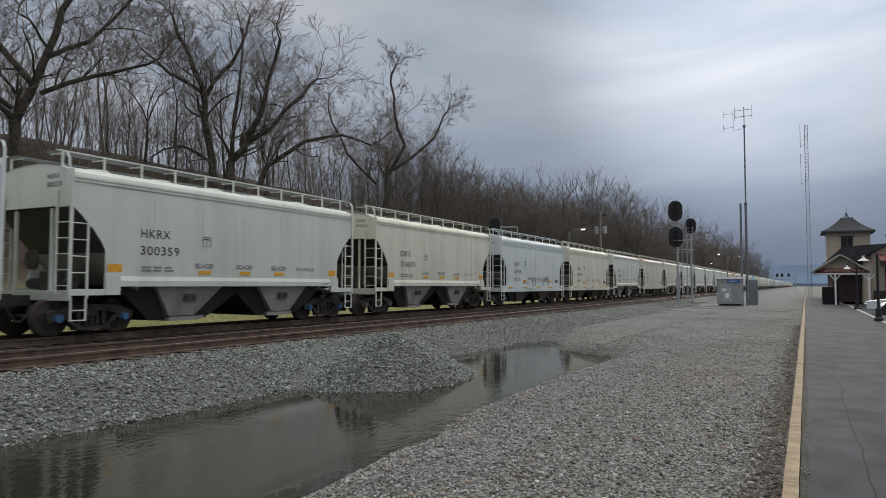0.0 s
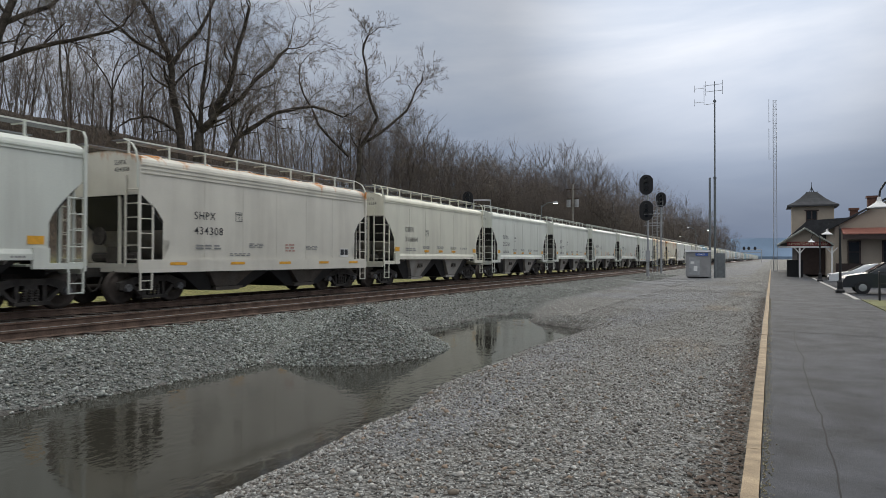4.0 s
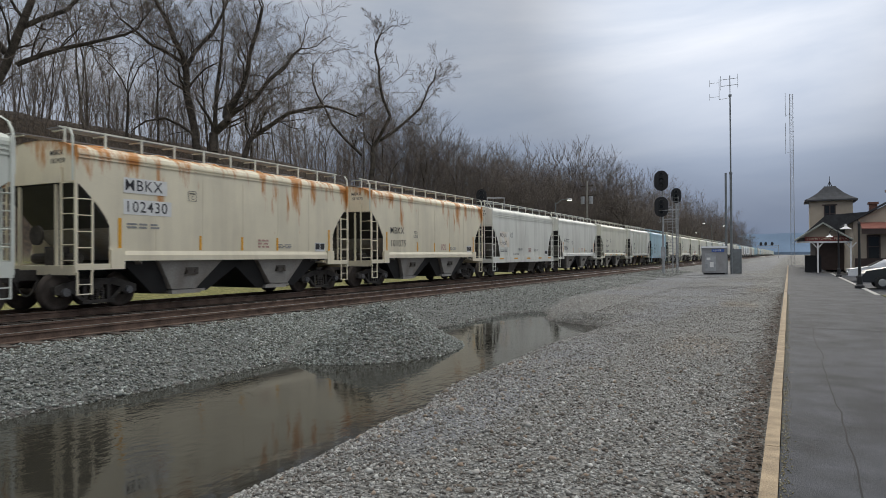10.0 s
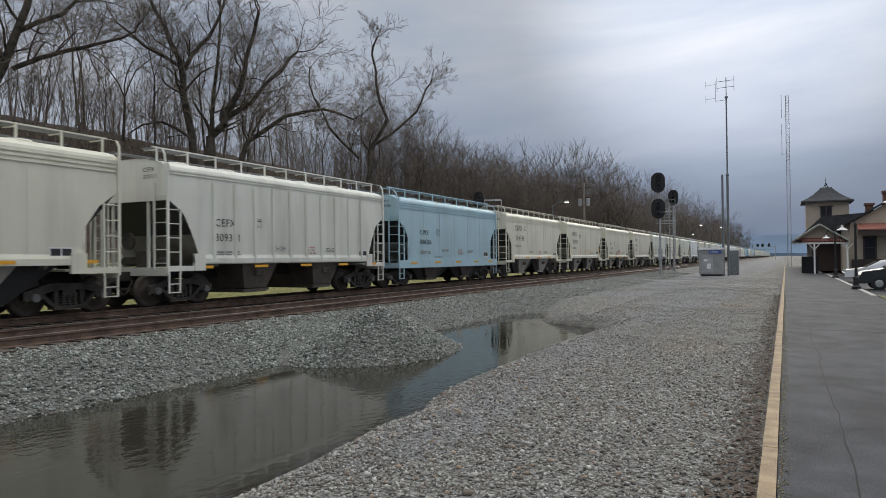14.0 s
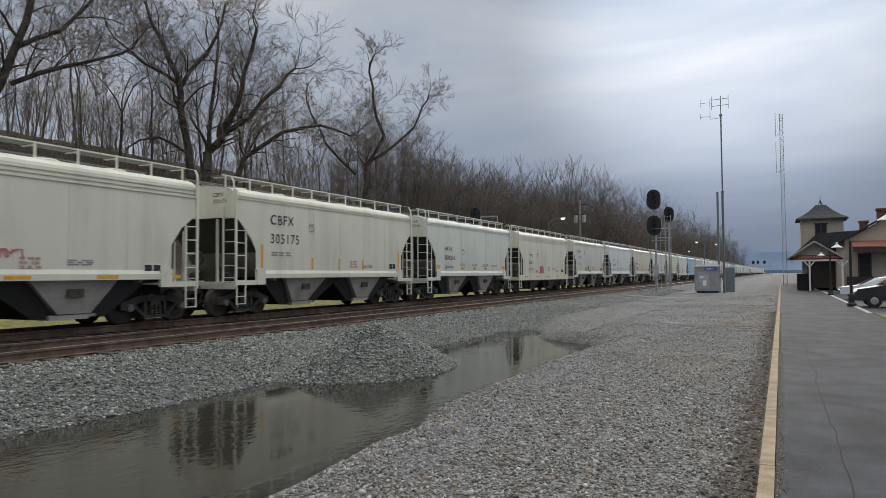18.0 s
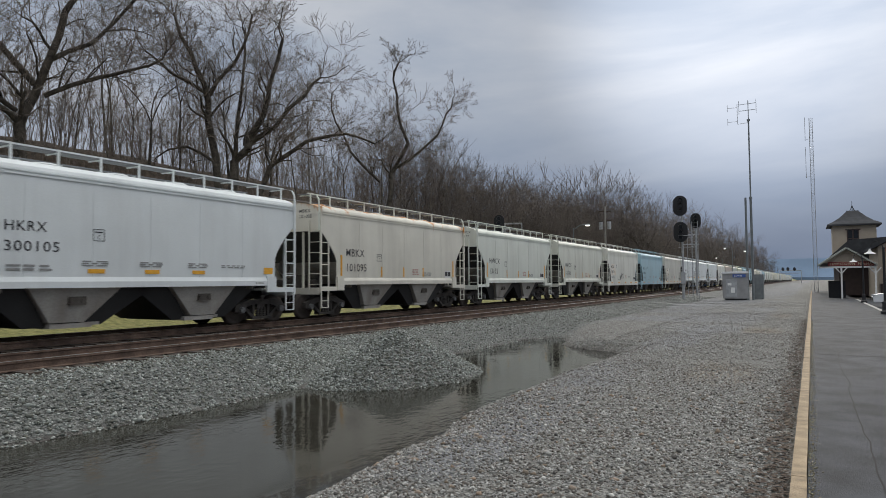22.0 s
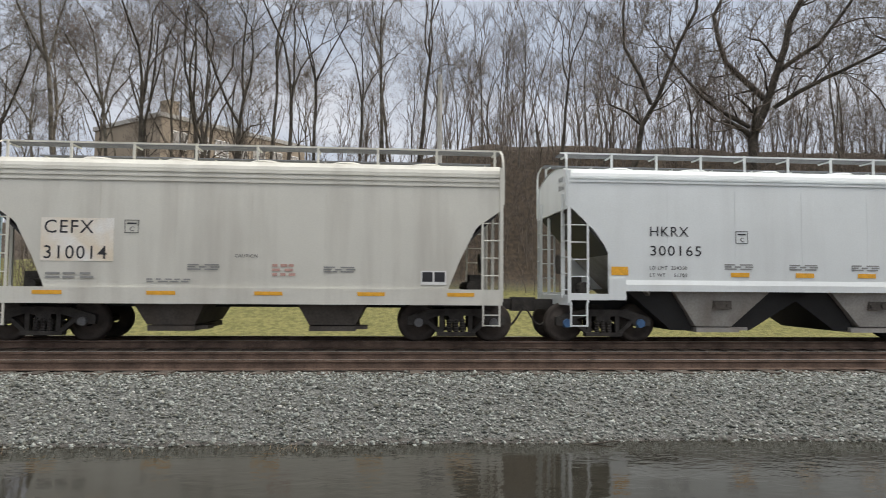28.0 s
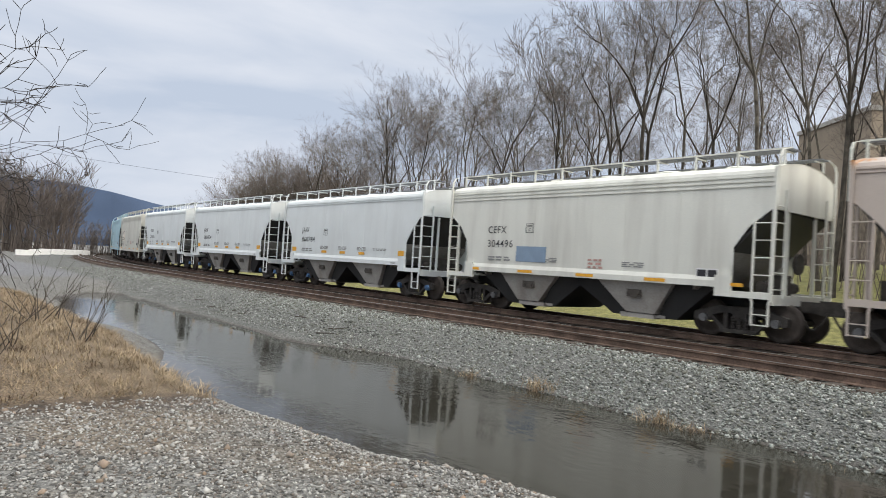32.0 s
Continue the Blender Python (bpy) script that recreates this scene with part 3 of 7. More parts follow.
def rusty(name, col, amount):
    """Car paint with streaks of rust that run down from the eaves."""
    m = mat(name, col, 0.5, 0.0, 0.05, 0.8, 0.05, 30, dirt=0.2, fine=0.03)
    nt = m.node_tree
    b = nt.nodes["Principled BSDF"]
    last = b.inputs["Base Color"].links[0].from_socket
    co = nt.nodes.new("ShaderNodeTexCoord")
    mp = nt.nodes.new("ShaderNodeMapping")
    mp.inputs["Scale"].default_value = (1.0, 1.5, 0.28)
    n = nt.nodes.new("ShaderNodeTexNoise")
    n.inputs["Scale"].default_value, n.inputs["Detail"].default_value, n.inputs["Roughness"].default_value = 1.5, 8, 0.62
    sep = nt.nodes.new("ShaderNodeSeparateXYZ")
    hi = nt.nodes.new("ShaderNodeMapRange")
    hi.inputs["From Min"].default_value, hi.inputs["From Max"].default_value = (1.6 if amount > 0.5 else 3.5), 4.2
    hi.inputs["To Min"].default_value, hi.inputs["To Max"].default_value = -0.22, 0.09 * amount
    add = nt.nodes.new("ShaderNodeMath")
    add.operation = "ADD"
    th = nt.nodes.new("ShaderNodeMapRange")
    th.inputs["From Min"].default_value, th.inputs["From Max"].default_value = 0.50, 0.60
    mx = nt.nodes.new("ShaderNodeMixRGB")
    mx.inputs[2].default_value = (0.52, 0.22, 0.055, 1)
    nt.links.new(co.outputs["Object"], mp.inputs["Vector"])
    nt.links.new(mp.outputs[0], n.inputs["Vector"])
    nt.links.new(co.outputs["Object"], sep.inputs[0])
    nt.links.new(sep.outputs["Z"], hi.inputs["Value"])
    nt.links.new(n.outputs["Fac"], add.inputs[0])
    nt.links.new(hi.outputs[0], add.inputs[1])
    nt.links.new(add.outputs[0], th.inputs["Value"])
    nt.links.new(th.outputs[0], mx.inputs[0])
    nt.links.new(last, mx.inputs[1])
    nt.links.new(mx.outputs[0], b.inputs["Base Color"])
    return m


PAINT["rust"] = rusty("car_paint_rusted_cream", (0.83, 0.755, 0.575), 0.75)
PAINT["rustroof"] = rusty("car_paint_rust_edged", (0.72, 0.69, 0.60), 0.45)
PAINT["soil"] = rusty("car_paint_soiled", (0.56, 0.48, 0.42), 0.1)
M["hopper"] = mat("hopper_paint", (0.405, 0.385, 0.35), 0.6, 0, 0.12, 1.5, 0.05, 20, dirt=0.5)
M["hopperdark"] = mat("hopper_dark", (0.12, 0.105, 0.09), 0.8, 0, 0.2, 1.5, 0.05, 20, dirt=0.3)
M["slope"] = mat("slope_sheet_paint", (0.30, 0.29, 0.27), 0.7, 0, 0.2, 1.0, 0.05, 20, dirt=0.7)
# black of sills and slope sheets, and of the shade painted beside the bays
M["blackcar"] = mat("black_paint_and_shade", (0.03, 0.03, 0.03), 0.6, 0, 0.15, 1.2)
M["cap"] = mat("bearing_cap_blue", (0.10, 0.22, 0.42), 0.5, 0.2, 0.1, 5)
M["capgrey"] = mat("bearing_cap_grey", (0.2, 0.2, 0.2), 0.5, 0.3, 0.1, 5)
M["grate"] = mat("grating_steel", (0.22, 0.23, 0.24), 0.6, 0.3, 0.1, 5)
M["graffiti"] = mat("pink_spray_paint", (0.62, 0.16, 0.2), 0.6, 0, 0.1, 6)
M["patch"] = mat("paint_patch_blue", (0.24, 0.33, 0.44), 0.5, 0, 0.06, 3)
M["faded"] = mat("faded_red_stencil", (0.55, 0.33, 0.28), 0.6, 0, 0.1, 10)
M["smallprint"] = mat("grey_stencil", (0.30, 0.30, 0.29), 0.7, 0, 0.1, 10)

HALF, SIDE_X = 5.68, 1.6
CUT = {"round": [(3.24, 0.0), (2.8, 0.46), (2.6, 0.64), (2.35, 0.83), (2.1, 0.95), (1.85, 1.0), (1.6, 0.99), (1.35, 0.94)],
       "poly": [(3.08, 0.0), (2.72, 0.52), (2.62, 0.62), (1.9, 0.98), (1.2, 1.26)],
       "hexslim": [(3.14, 0.0), (2.8, 0.44), (2.7, 0.58), (2.15, 0.97), (1.9, 1.05), (1.65, 1.03), (1.35, 0.94)],
       "hex": [(3.08, 0.0), (2.78, 0.40), (2.68, 0.56), (2.1, 0.98), (1.85, 1.06), (1.6, 1.05), (1.4, 0.96), (1.2, 0.82)]}
ROOF = [(1.555, 3.86), (1.555, 3.92), (1.52, 4.0), (1.40, 4.08), (1.15, 4.16), (0.75, 4.23), (0.35, 4.27), (0.0, 4.28)]


def bulge(z):
    """Half the width of the body at a height: the sides lean in towards the eaves."""
    return SIDE_X - 0.045 * (max(0.0, z - 2.4) / 1.46) ** 2 - 0.012 * max(0.0, 2.0 - z)


def shell_mesh(cut, paint):
    """Sides and roof of the body in one sheet, with the ends of the sides cut away towards the sill."""
    slices = [(HALF - c, z) for z, c in CUT[cut]]
    ys = [(-y, z) for y, z in slices] + [(y, z) for y, z in reversed(slices)]
    inner = slices[-1][0]
    mid = [(-inner + (2 * inner) * i / 6, slices[-1][1]) for i in range(1, 6)]
    ys = ys[:len(slices)] + mid + ys[len(slices):]
    bm = B()
    rows = []
    for y, zl in ys:
        prof = [(bulge(zl + (3.86 - zl) * i / 9), zl + (3.86 - zl) * i / 9) for i in range(9)] + ROOF
        full = prof + [(-x, z) for x, z in reversed(prof[:-1])]
        rows.append([(x, y, z) for x, z in full])
    loft(bm, rows, close=False, caps=False)
    return mesh_of("side_and_roof", bm, PAINT[paint])


def car_meshes(style):
    """All meshes of one kind of covered hopper."""
    cut, paint, hop, extra = style["cut"], style["paint"], style["hopper"], style["extra"]
    out = []
    P = PAINT[paint]
    zc, slim = CUT[cut][0][0], extra != "deep"
    out.append(("side_and_roof", shell_mesh(cut, paint), None))
    for e in (-1, 1):
        # upper end sheet with a lip
        bm = B()
        pts = [(x, z) for x, z in ROOF]
        ring = [(x, z - 0.005) for x, z in pts] + [(-x, z - 0.005) for x, z in reversed(pts[:-1])] + [(-1.58, zc - 0.06), (1.58, zc - 0.06)]
        a = [(x, e * (HALF - 0.02), z) for x, z in ring]
        b = [(x, e * (HALF - 0.07), z) for x, z in ring]
        loft(bm, [a, b])
        out.append(("end_sheet", mesh_of("end_sheet", bm, P), None))
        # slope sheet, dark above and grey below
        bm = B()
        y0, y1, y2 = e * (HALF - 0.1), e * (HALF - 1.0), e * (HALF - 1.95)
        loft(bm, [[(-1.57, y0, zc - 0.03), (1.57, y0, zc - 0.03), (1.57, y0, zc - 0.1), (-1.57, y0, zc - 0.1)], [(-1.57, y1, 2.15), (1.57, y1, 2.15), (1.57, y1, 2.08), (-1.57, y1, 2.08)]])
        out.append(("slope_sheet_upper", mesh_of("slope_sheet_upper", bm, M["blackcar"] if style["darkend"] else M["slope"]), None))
        bm = B()
        loft(bm, [[(-1.57, y1, 2.15), (1.57, y1, 2.15), (1.57, y1, 2.08), (-1.57, y1, 2.08)], [(-1.57, y2, 1.2), (1.57, y2, 1.2), (1.57, y2, 1.13), (-1.57, y2, 1.13)]])
        out.append(("slope_sheet_lower", mesh_of("slope_sheet_lower", bm, M["slope"]), None))
        # end platform, posts and brake gear
        bm = B()
        box(bm, 0, e * (HALF - 0.72), 1.1, 3.0, 1.4, 0.05)
        box(bm, 0, e * (HALF - 0.03), 1.0, 3.1, 0.08, 0.22)
        out.append(("end_platform", mesh_of("end_platform", bm, P), None))
        for x in (-0.75, 0.75):
            bm = B()
            box(bm, x, e * (HALF - 0.1), 2.1, 0.07, 0.07, 2.1)
            out.append(("end_post", mesh_of("end_post", bm, P), None))
        bm = B()
        box(bm, 0.25, e * (HALF - 0.45), 1.35, 0.5, 0.35, 0.5)
        tube(bm, (-0.3, e * (HALF - 0.3), 1.9), (-0.3, e * (HALF - 0.22), 1.9), 0.26, n=12)
        tube(bm, (-0.9, e * (HALF - 0.6), 1.3), (0.9, e * (HALF - 0.6), 1.3), 0.14, n=10)
        out.append(("brake_gear", mesh_of("brake_gear", bm, M["darksteel"]), None))
        # coupler with hose
        bm = B()
        box(bm, 0, e * (HALF + 0.2), 0.88, 0.24, 0.7, 0.26)
        box(bm, 0.02, e * (HALF + 0.62), 0.88, 0.34, 0.3, 0.34)
        for i in range(8):
            t0, t1 = i / 8, (i + 1) / 8
            q = lambda t: (0.32, e * (HALF + 0.1 + 0.62 * t), 0.78 - 0.5 * math.sin(t * math.pi) * (1 - 0.35 * t))
            tube(bm, q(t0), q(t1), 0.028, n=5, caps=False)
        out.append(("coupler", mesh_of("coupler", bm, M["darksteel"]), None))
        # ladders at the near and far corners
        for sx in (1, -1):
            X = sx * (SIDE_X + 0.02)
            bm = B()
            box(bm, X, e * (HALF - 0.02), 2.5, 0.05, 0.075, 3.1)
            low = 2.8
            box(bm, X, e * (HALF - 0.46), (0.95 + low) / 2, 0.04, 0.045, low - 0.95)
            for i in range(5):
                tube(bm, (X, e * (HALF - 0.02), 1.16 + 0.4 * i), (X, e * (HALF - 0.46), 1.16 + 0.4 * i), 0.015, n=5)
            for i in range(6):
                z = 1.25 + 0.38 * i
                tube(bm, (X - sx * 0.02, e * (HALF + 0.03), z), (X - sx * 0.5, e * (HALF + 0.03), z), 0.014, n=5)
            box(bm, X - sx * 0.5, e * (HALF + 0.02), 2.3, 0.05, 0.05, 2.5)
            # stirrup step under the sill
            for dy in (-0.06, -0.44):
                box(bm, X, e * (HALF + dy), 0.68, 0.04, 0.04, 0.56)
            for z in (0.42, 0.66):
                box(bm, X, e * (HALF - 0.25), z, 0.05, 0.4, 0.025)
            out.append(("ladder", mesh_of("ladder", bm, P), None))
    # side sills
    for sx in (1, -1):
        bm = B()
        if extra == "deep":
            box(bm, sx * SIDE_X, 0, 1.06, 0.09, 2 * HALF, 0.36)
        else:
            y1 = HALF - 0.95
            loft(bm, [[(sx * (SIDE_X - 0.03), y, 1.23), (sx * (SIDE_X + 0.055), y, 1.23), (sx * (SIDE_X + 0.055), y, 1.38), (sx * (SIDE_X + 0.0), y, 1.49), (sx * (SIDE_X - 0.03), y, 1.49)] for y in (-y1, y1)])
            for e in (-1, 1):
                b2 = B()
                box(b2, sx * SIDE_X, e * (HALF - 0.49), 1.09, 0.07, 0.93, 0.15)
                out.append(("end_sill", mesh_of("end_sill", b2, P), None))
                b2 = B()
                box(b2, sx * (SIDE_X + 0.018), e * (HALF - 1.15), 1.27, 0.10, 0.40, 0.50)
                out.append(("jacking_pad", mesh_of("jacking_pad", b2, P), None))
        out.append(("side_sill", mesh_of("side_sill", bm, P), None))
        # eave mouldings
        bm = B()
        for z in ((3.62, 3.73, 3.84) if extra in ("deep", "lined") else (3.79, 3.87)):
            box(bm, sx * (bulge(z) + 0.014), 0, z, 0.034, 2 * HALF - 0.1, 0.03)
        out.append(("eave_moulding", mesh_of("eave_moulding", bm, P), None))
        # running board with its brackets
        bm = B()
        for x in (0.62, 0.69, 0.76, 0.83, 0.90, 0.97):
            box(bm, sx * x, 0, 4.53, 0.045, 2 * HALF + 0.1, 0.03)
        n_cross = 40
        for i in range(n_cross + 1):
            box(bm, sx * 0.8, -HALF + 2 * HALF * i / n_cross, 4.535, 0.42, 0.02, 0.02)
        out.append(("running_board", mesh_of("running_board", bm, M["grate"]), None))
        bm = B()
        box(bm, sx * 1.06, 0, 4.55, 0.03, 2 * HALF + 0.1, 0.036)
        nb = 9 if extra == "deep" else 11
        for i in range(nb):
            y = -HALF + 0.1 + (2 * HALF - 0.2) * i / (nb - 1)
            box(bm, sx * 1.08, y, 4.36, 0.035, 0.052, 0.42)
            box(bm, sx * 0.82, y, 4.49, 0.46, 0.035, 0.03)
        for e in (-1, 1):
            loft(bm, [[(sx * x + a, e * (HALF + 0.03) + b, z) for a, b in ((-0.022, -0.022), (0.022, -0.022), (0.022, 0.022), (-0.022, 0.022))] for x, z in (((1.58, 3.2), (1.58, 4.0), (1.56, 4.3), (1.46, 4.46), (1.06, 4.55)) if slim else ((1.6, 3.2), (1.6, 3.9), (1.52, 4.2), (1.38, 4.4), (1.06, 4.55)))])
        out.append(("handrail", mesh_of("handrail", bm, PAINT["grey"] if "rust" in paint or paint == "soil" else P), None))
    # hatches along the roof
    for i in range(5):
        bm = B()
        loft(bm, [[(0.42 * math.cos(q) * k, -4.0 + 2 * i + 0.42 * math.sin(q) * k, z) for q in [j * math.pi / 6 for j in range(12)]] for k, z in ((1, 4.15), (1, 4.31), (0.85, 4.35), (0.2, 4.36))])
        out.append(("roof_hatch", mesh_of("roof_hatch", bm, P), None))
    # hopper bays
    zh = 1.26 if slim else 1.05
    for c in (-1, 1):
        y0, yb = (1.94 * c, 2.06 * c) if cut != "poly" else (1.8 * c, 1.8 * c)
        ht, hb = (1.2, 0.44) if cut != "poly" else (0.86, 0.52)
        bm = B()
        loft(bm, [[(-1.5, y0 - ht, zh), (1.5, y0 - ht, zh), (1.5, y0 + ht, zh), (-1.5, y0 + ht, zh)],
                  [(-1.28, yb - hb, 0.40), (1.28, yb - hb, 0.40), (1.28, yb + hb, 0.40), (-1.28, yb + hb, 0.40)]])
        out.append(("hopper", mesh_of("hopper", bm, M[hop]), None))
        bm = B()
        box(bm, 1.42, y0 + 0.02, 0.92, 0.1, 0.44, 0.2)
        for dy in (-0.13, 0.15):
            tube(bm, (1.4, y0 + dy, 0.92), (1.5, y0 + dy, 0.92), 0.055, n=7)
        out.append(("vibrator_bracket", mesh_of("vibrator_bracket", bm, M["hopperdark"]), None))
        # black blocks beside each bay: shade on the hopper's sides, put into colour
        for k in (-1, 1) if cut != "poly" else ():
            bm = B()
            loft(bm, [[(-1.34, y0 + k * 1.1, zh), (1.34, y0 + k * 1.1, zh), (1.34, y0 + k * 2.3, zh), (-1.34, y0 + k * 2.3, zh)][::k],
                      [(-1.12, yb + k * 0.46, 0.30), (1.12, yb + k * 0.46, 0.30), (1.12, yb + k * 0.98, 0.30), (-1.12, yb + k * 0.98, 0.30)][::k]])
            out.append(("hopper_brace", mesh_of("hopper_brace", bm, M["blackcar"]), None))
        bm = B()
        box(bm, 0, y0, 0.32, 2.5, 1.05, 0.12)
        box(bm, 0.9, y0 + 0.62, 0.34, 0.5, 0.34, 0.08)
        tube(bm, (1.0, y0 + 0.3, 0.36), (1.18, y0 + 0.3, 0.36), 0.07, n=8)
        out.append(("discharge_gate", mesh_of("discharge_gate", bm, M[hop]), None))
    bm = B()
    box(bm, 0, 0, 0.95, 0.5, 2 * HALF - 0.3, 0.35)
    out.append(("centre_sill", mesh_of("centre_sill", bm, M["blackcar"]), None))
    if extra == "ribbed":
        for i in range(10):
            bm = B()
            y = -3.95 + 7.9 * i / 9
            for sx in (1, -1):
                box(bm, sx * (SIDE_X + 0.035), y, 2.48, 0.07, 0.09, 2.44)
            out.append(("rib", mesh_of("rib", bm, P), None))
    else:
        for i in range(5):
            bm = B()
            y = -3.3 + 6.6 * i / 4
            box(bm, SIDE_X + 0.001, y, 2.45, 0.006, 0.014, 2.35)
            out.append(("weld_seam", mesh_of("weld_seam", bm, P), None))
    return out


def truck_meshes(cap):
    frame_bm = []
    for sx in (1, -1):
        X = sx * 1.0
        bm = B()
        prof = [(-1.15, 0.40), (-1.15, 0.60), (-0.95, 0.66), (-0.55, 0.78), (0.55, 0.78), (0.95, 0.66), (1.15, 0.60), (1.15, 0.40), (0.72, 0.40), (0.66, 0.54), (0.40, 0.62), (-0.40, 0.62), (-0.66, 0.54), (-0.72, 0.40)]
        loft(bm, [[(X - 0.08, y, z) for y, z in prof], [(X + 0.08, y, z) for y, z in prof]])
        for k in (-1, 1):
            loft(bm, [[(X + a, k * 0.72 + b, 0.52) for a, b in ((-0.07, -0.07), (0.07, -0.07), (0.07, 0.07), (-0.07, 0.07))], [(X + a, k * 0.36 + b, 0.20) for a, b in ((-0.07, -0.07), (0.07, -0.07), (0.07, 0.07), (-0.07, 0.07))]])
            box(bm, X, k * 0.34, 0.45, 0.12, 0.10, 0.42)
        box(bm, X, 0, 0.19, 0.24, 0.9, 0.09)
        frame_bm.append(("side_frame", mesh_of("side_frame", bm, M["darksteel"])))
        for i in (-1, 0, 1):
            bm = B()
            rings = []
            for j in range(11):
                r = 0.066 if j % 2 else 0.05
                rings.append([(X + sx * 0.03 + r * math.cos(q * math.pi / 4), i * 0.15 + r * math.sin(q * math.pi / 4), 0.235 + 0.03 * j) for q in range(8)])
            loft(bm, rings)
            frame_bm.append(("spring", mesh_of("spring", bm, M["darksteel"])))
    bm = B()
    box(bm, 0, 0, 0.60, 2.1, 0.34, 0.26)
    box(bm, 0, 0, 0.80, 0.6, 0.5, 0.16)
    frame_bm.append(("bolster", mesh_of("bolster", bm, M["darksteel"])))
    bm = B()
    tube(bm, (-1.05, 0, 0), (1.05, 0, 0), 0.085, n=8)
    for sx in (1, -1):
        ring = [(0.13, 0.84), (0.30, 0.80), (0.38, 0.76), (0.457, 0.79), (0.457, 0.70), (0.485, 0.68), (0.485, 0.655), (0.40, 0.665), (0.30, 0.70), (0.13, 0.68)]
        n = 24
        rings = [[(sx * x, r * math.cos(2 * math.pi * i / n), r * math.sin(2 * math.pi * i / n)) for i in range(n)][::sx] for r, x in ring]
        loft(bm, rings, caps=False)
    wheel = mesh_of("wheelset", bm, M["wheel"], True)
    bm = B()
    for sx in (1,):
        tube(bm, (sx * 1.0, 0, 0), (sx * 1.16, 0, 0), 0.115, 0.10, n=14)
        for i in range(3):
            a = i * 2 * math.pi / 3
            tube(bm, (sx * 1.15, 0.06 * math.cos(a), 0.06 * math.sin(a)), (sx * 1.18, 0.06 * math.cos(a), 0.06 * math.sin(a)), 0.022, n=6)
    capm = mesh_of("bearing_cap", bm, M[cap])
    return frame_bm, wheel, capm


TEXTS = {}


def font_meshes(strings):
    """Meshes of lettering in the built-in font, one metre high, lying in their own plane."""
    obs = []
    for s, bold in strings:
        cu = bpy.data.curves.new("lettering", "FONT")
        cu.body, cu.size, cu.offset, cu.resolution_u, cu.space_character = s, 1.38, 0.002 if bold else 0.0, 3, 1.12
        ob = new("lettering", cu)
        obs.append((s, bold, ob, cu))
    dg = bpy.context.evaluated_depsgraph_get()
    dg.update()
    for s, bold, ob, cu in obs:
        TEXTS[s] = bpy.data.meshes.new_from_object(ob.evaluated_get(dg))
    for s, bold, ob, cu in obs:
        bpy.data.objects.remove(ob)
        bpy.data.curves.remove(cu)


SIDE = Matrix(((0, 0, 1, 0), (1, 0, 0, 0), (0, 1, 0, 0), (0, 0, 0, 1)))


def on_side(y, z, h, x=SIDE_X + 0.008):
    return Matrix.Translation((x, y, z)) @ SIDE @ Matrix.Diagonal((h, h, h, 1))


def plate(w, h, t=0.006):
    bm = B()
    box(bm, 0, 0, 0, t, w, h)
    return bm


def bars(rows, w, h):
    """Unreadable small print as rows of short bars."""
    bm = B()
    rnd = random.Random(len(rows) * 7 + int(w * 100))
    for i, n in enumerate(rows):
        y = -w / 2
        for j in range(n):
            lw = w / n * rnd.uniform(0.55, 0.85)
            box(bm, 0, y + lw / 2, -i * h * 1.7, 0.004, lw, h)
            y += w / n
    return bm


# marks, number, paint, style of body
# style: a = rounded ends, yellow plates on the side; b = angular ends, deep sill; c = rounded ends, upright orange strips; d = ribbed;
# e = tapered ends, deep sill; f = angular ends, slim sill
CARS = [
    ("HKRX", "300338", "pale", "a"), ("HKRX", "300359", "grey", "a"), ("CBFX", "316673", "cream", "a"), ("CEFX", "310154", "ice", "b"), ("CEFX", "309143", "cream", "b"), ("SOXX", "325253", "grey", "a"),
    ("SHPX", "434308", "rustroof", "b"), ("CBFX", "316664", "cream", "a"), ("SOXX", "325331", "grey", "a"), ("JAIX", "860792", "grey", "a"), ("HWCX", "13711", "grey", "c"),
    ("HWCX", "13219", "grey", "c"), ("SHPX", "434975", "grey", "b"), ("MBKX", "102430", "rust", "c"), ("MBKX", "101075", "rust", "c"), ("MQRX", "130237", "white", "e"),
    ("HWCX", "7366", "white", "c"), ("CEFX", "312619", "cream", "f"), ("CEFX", "309311", "white", "d"), ("FURX", "808386", "blue", "b"), ("CBFX", "314748", "cream", "f"),
    ("CBFX", "305647", "cream", "c"), ("CEFX", "311508", "cream", "f"), ("CBFX", "305175", "cream", "c"), ("HKRX", "300266", "grey", "a"), ("CEFX", "85833", "cream", "b"),
    ("MBKX", "102539", "mint", "c"), ("HKRX", "300105", "pale", "a"), ("MBKX", "101095", "rustroof", "c"), ("HWCX", "13173", "grey", "c"), ("HWCX", "10768", "mint", "c"),
    ("MQRX", "130223", "white", "e"), ("FURX", "808276", "blue", "e"), ("CEFX", "310014", "warm", "e"), ("HKRX", "300165", "pale", "a"), ("JAIX", "860804", "pale", "a"),
    ("JAIX", "860784", "pale", "a"), ("CEFX", "304496", "white", "f"), ("", "", "soil", "c")]
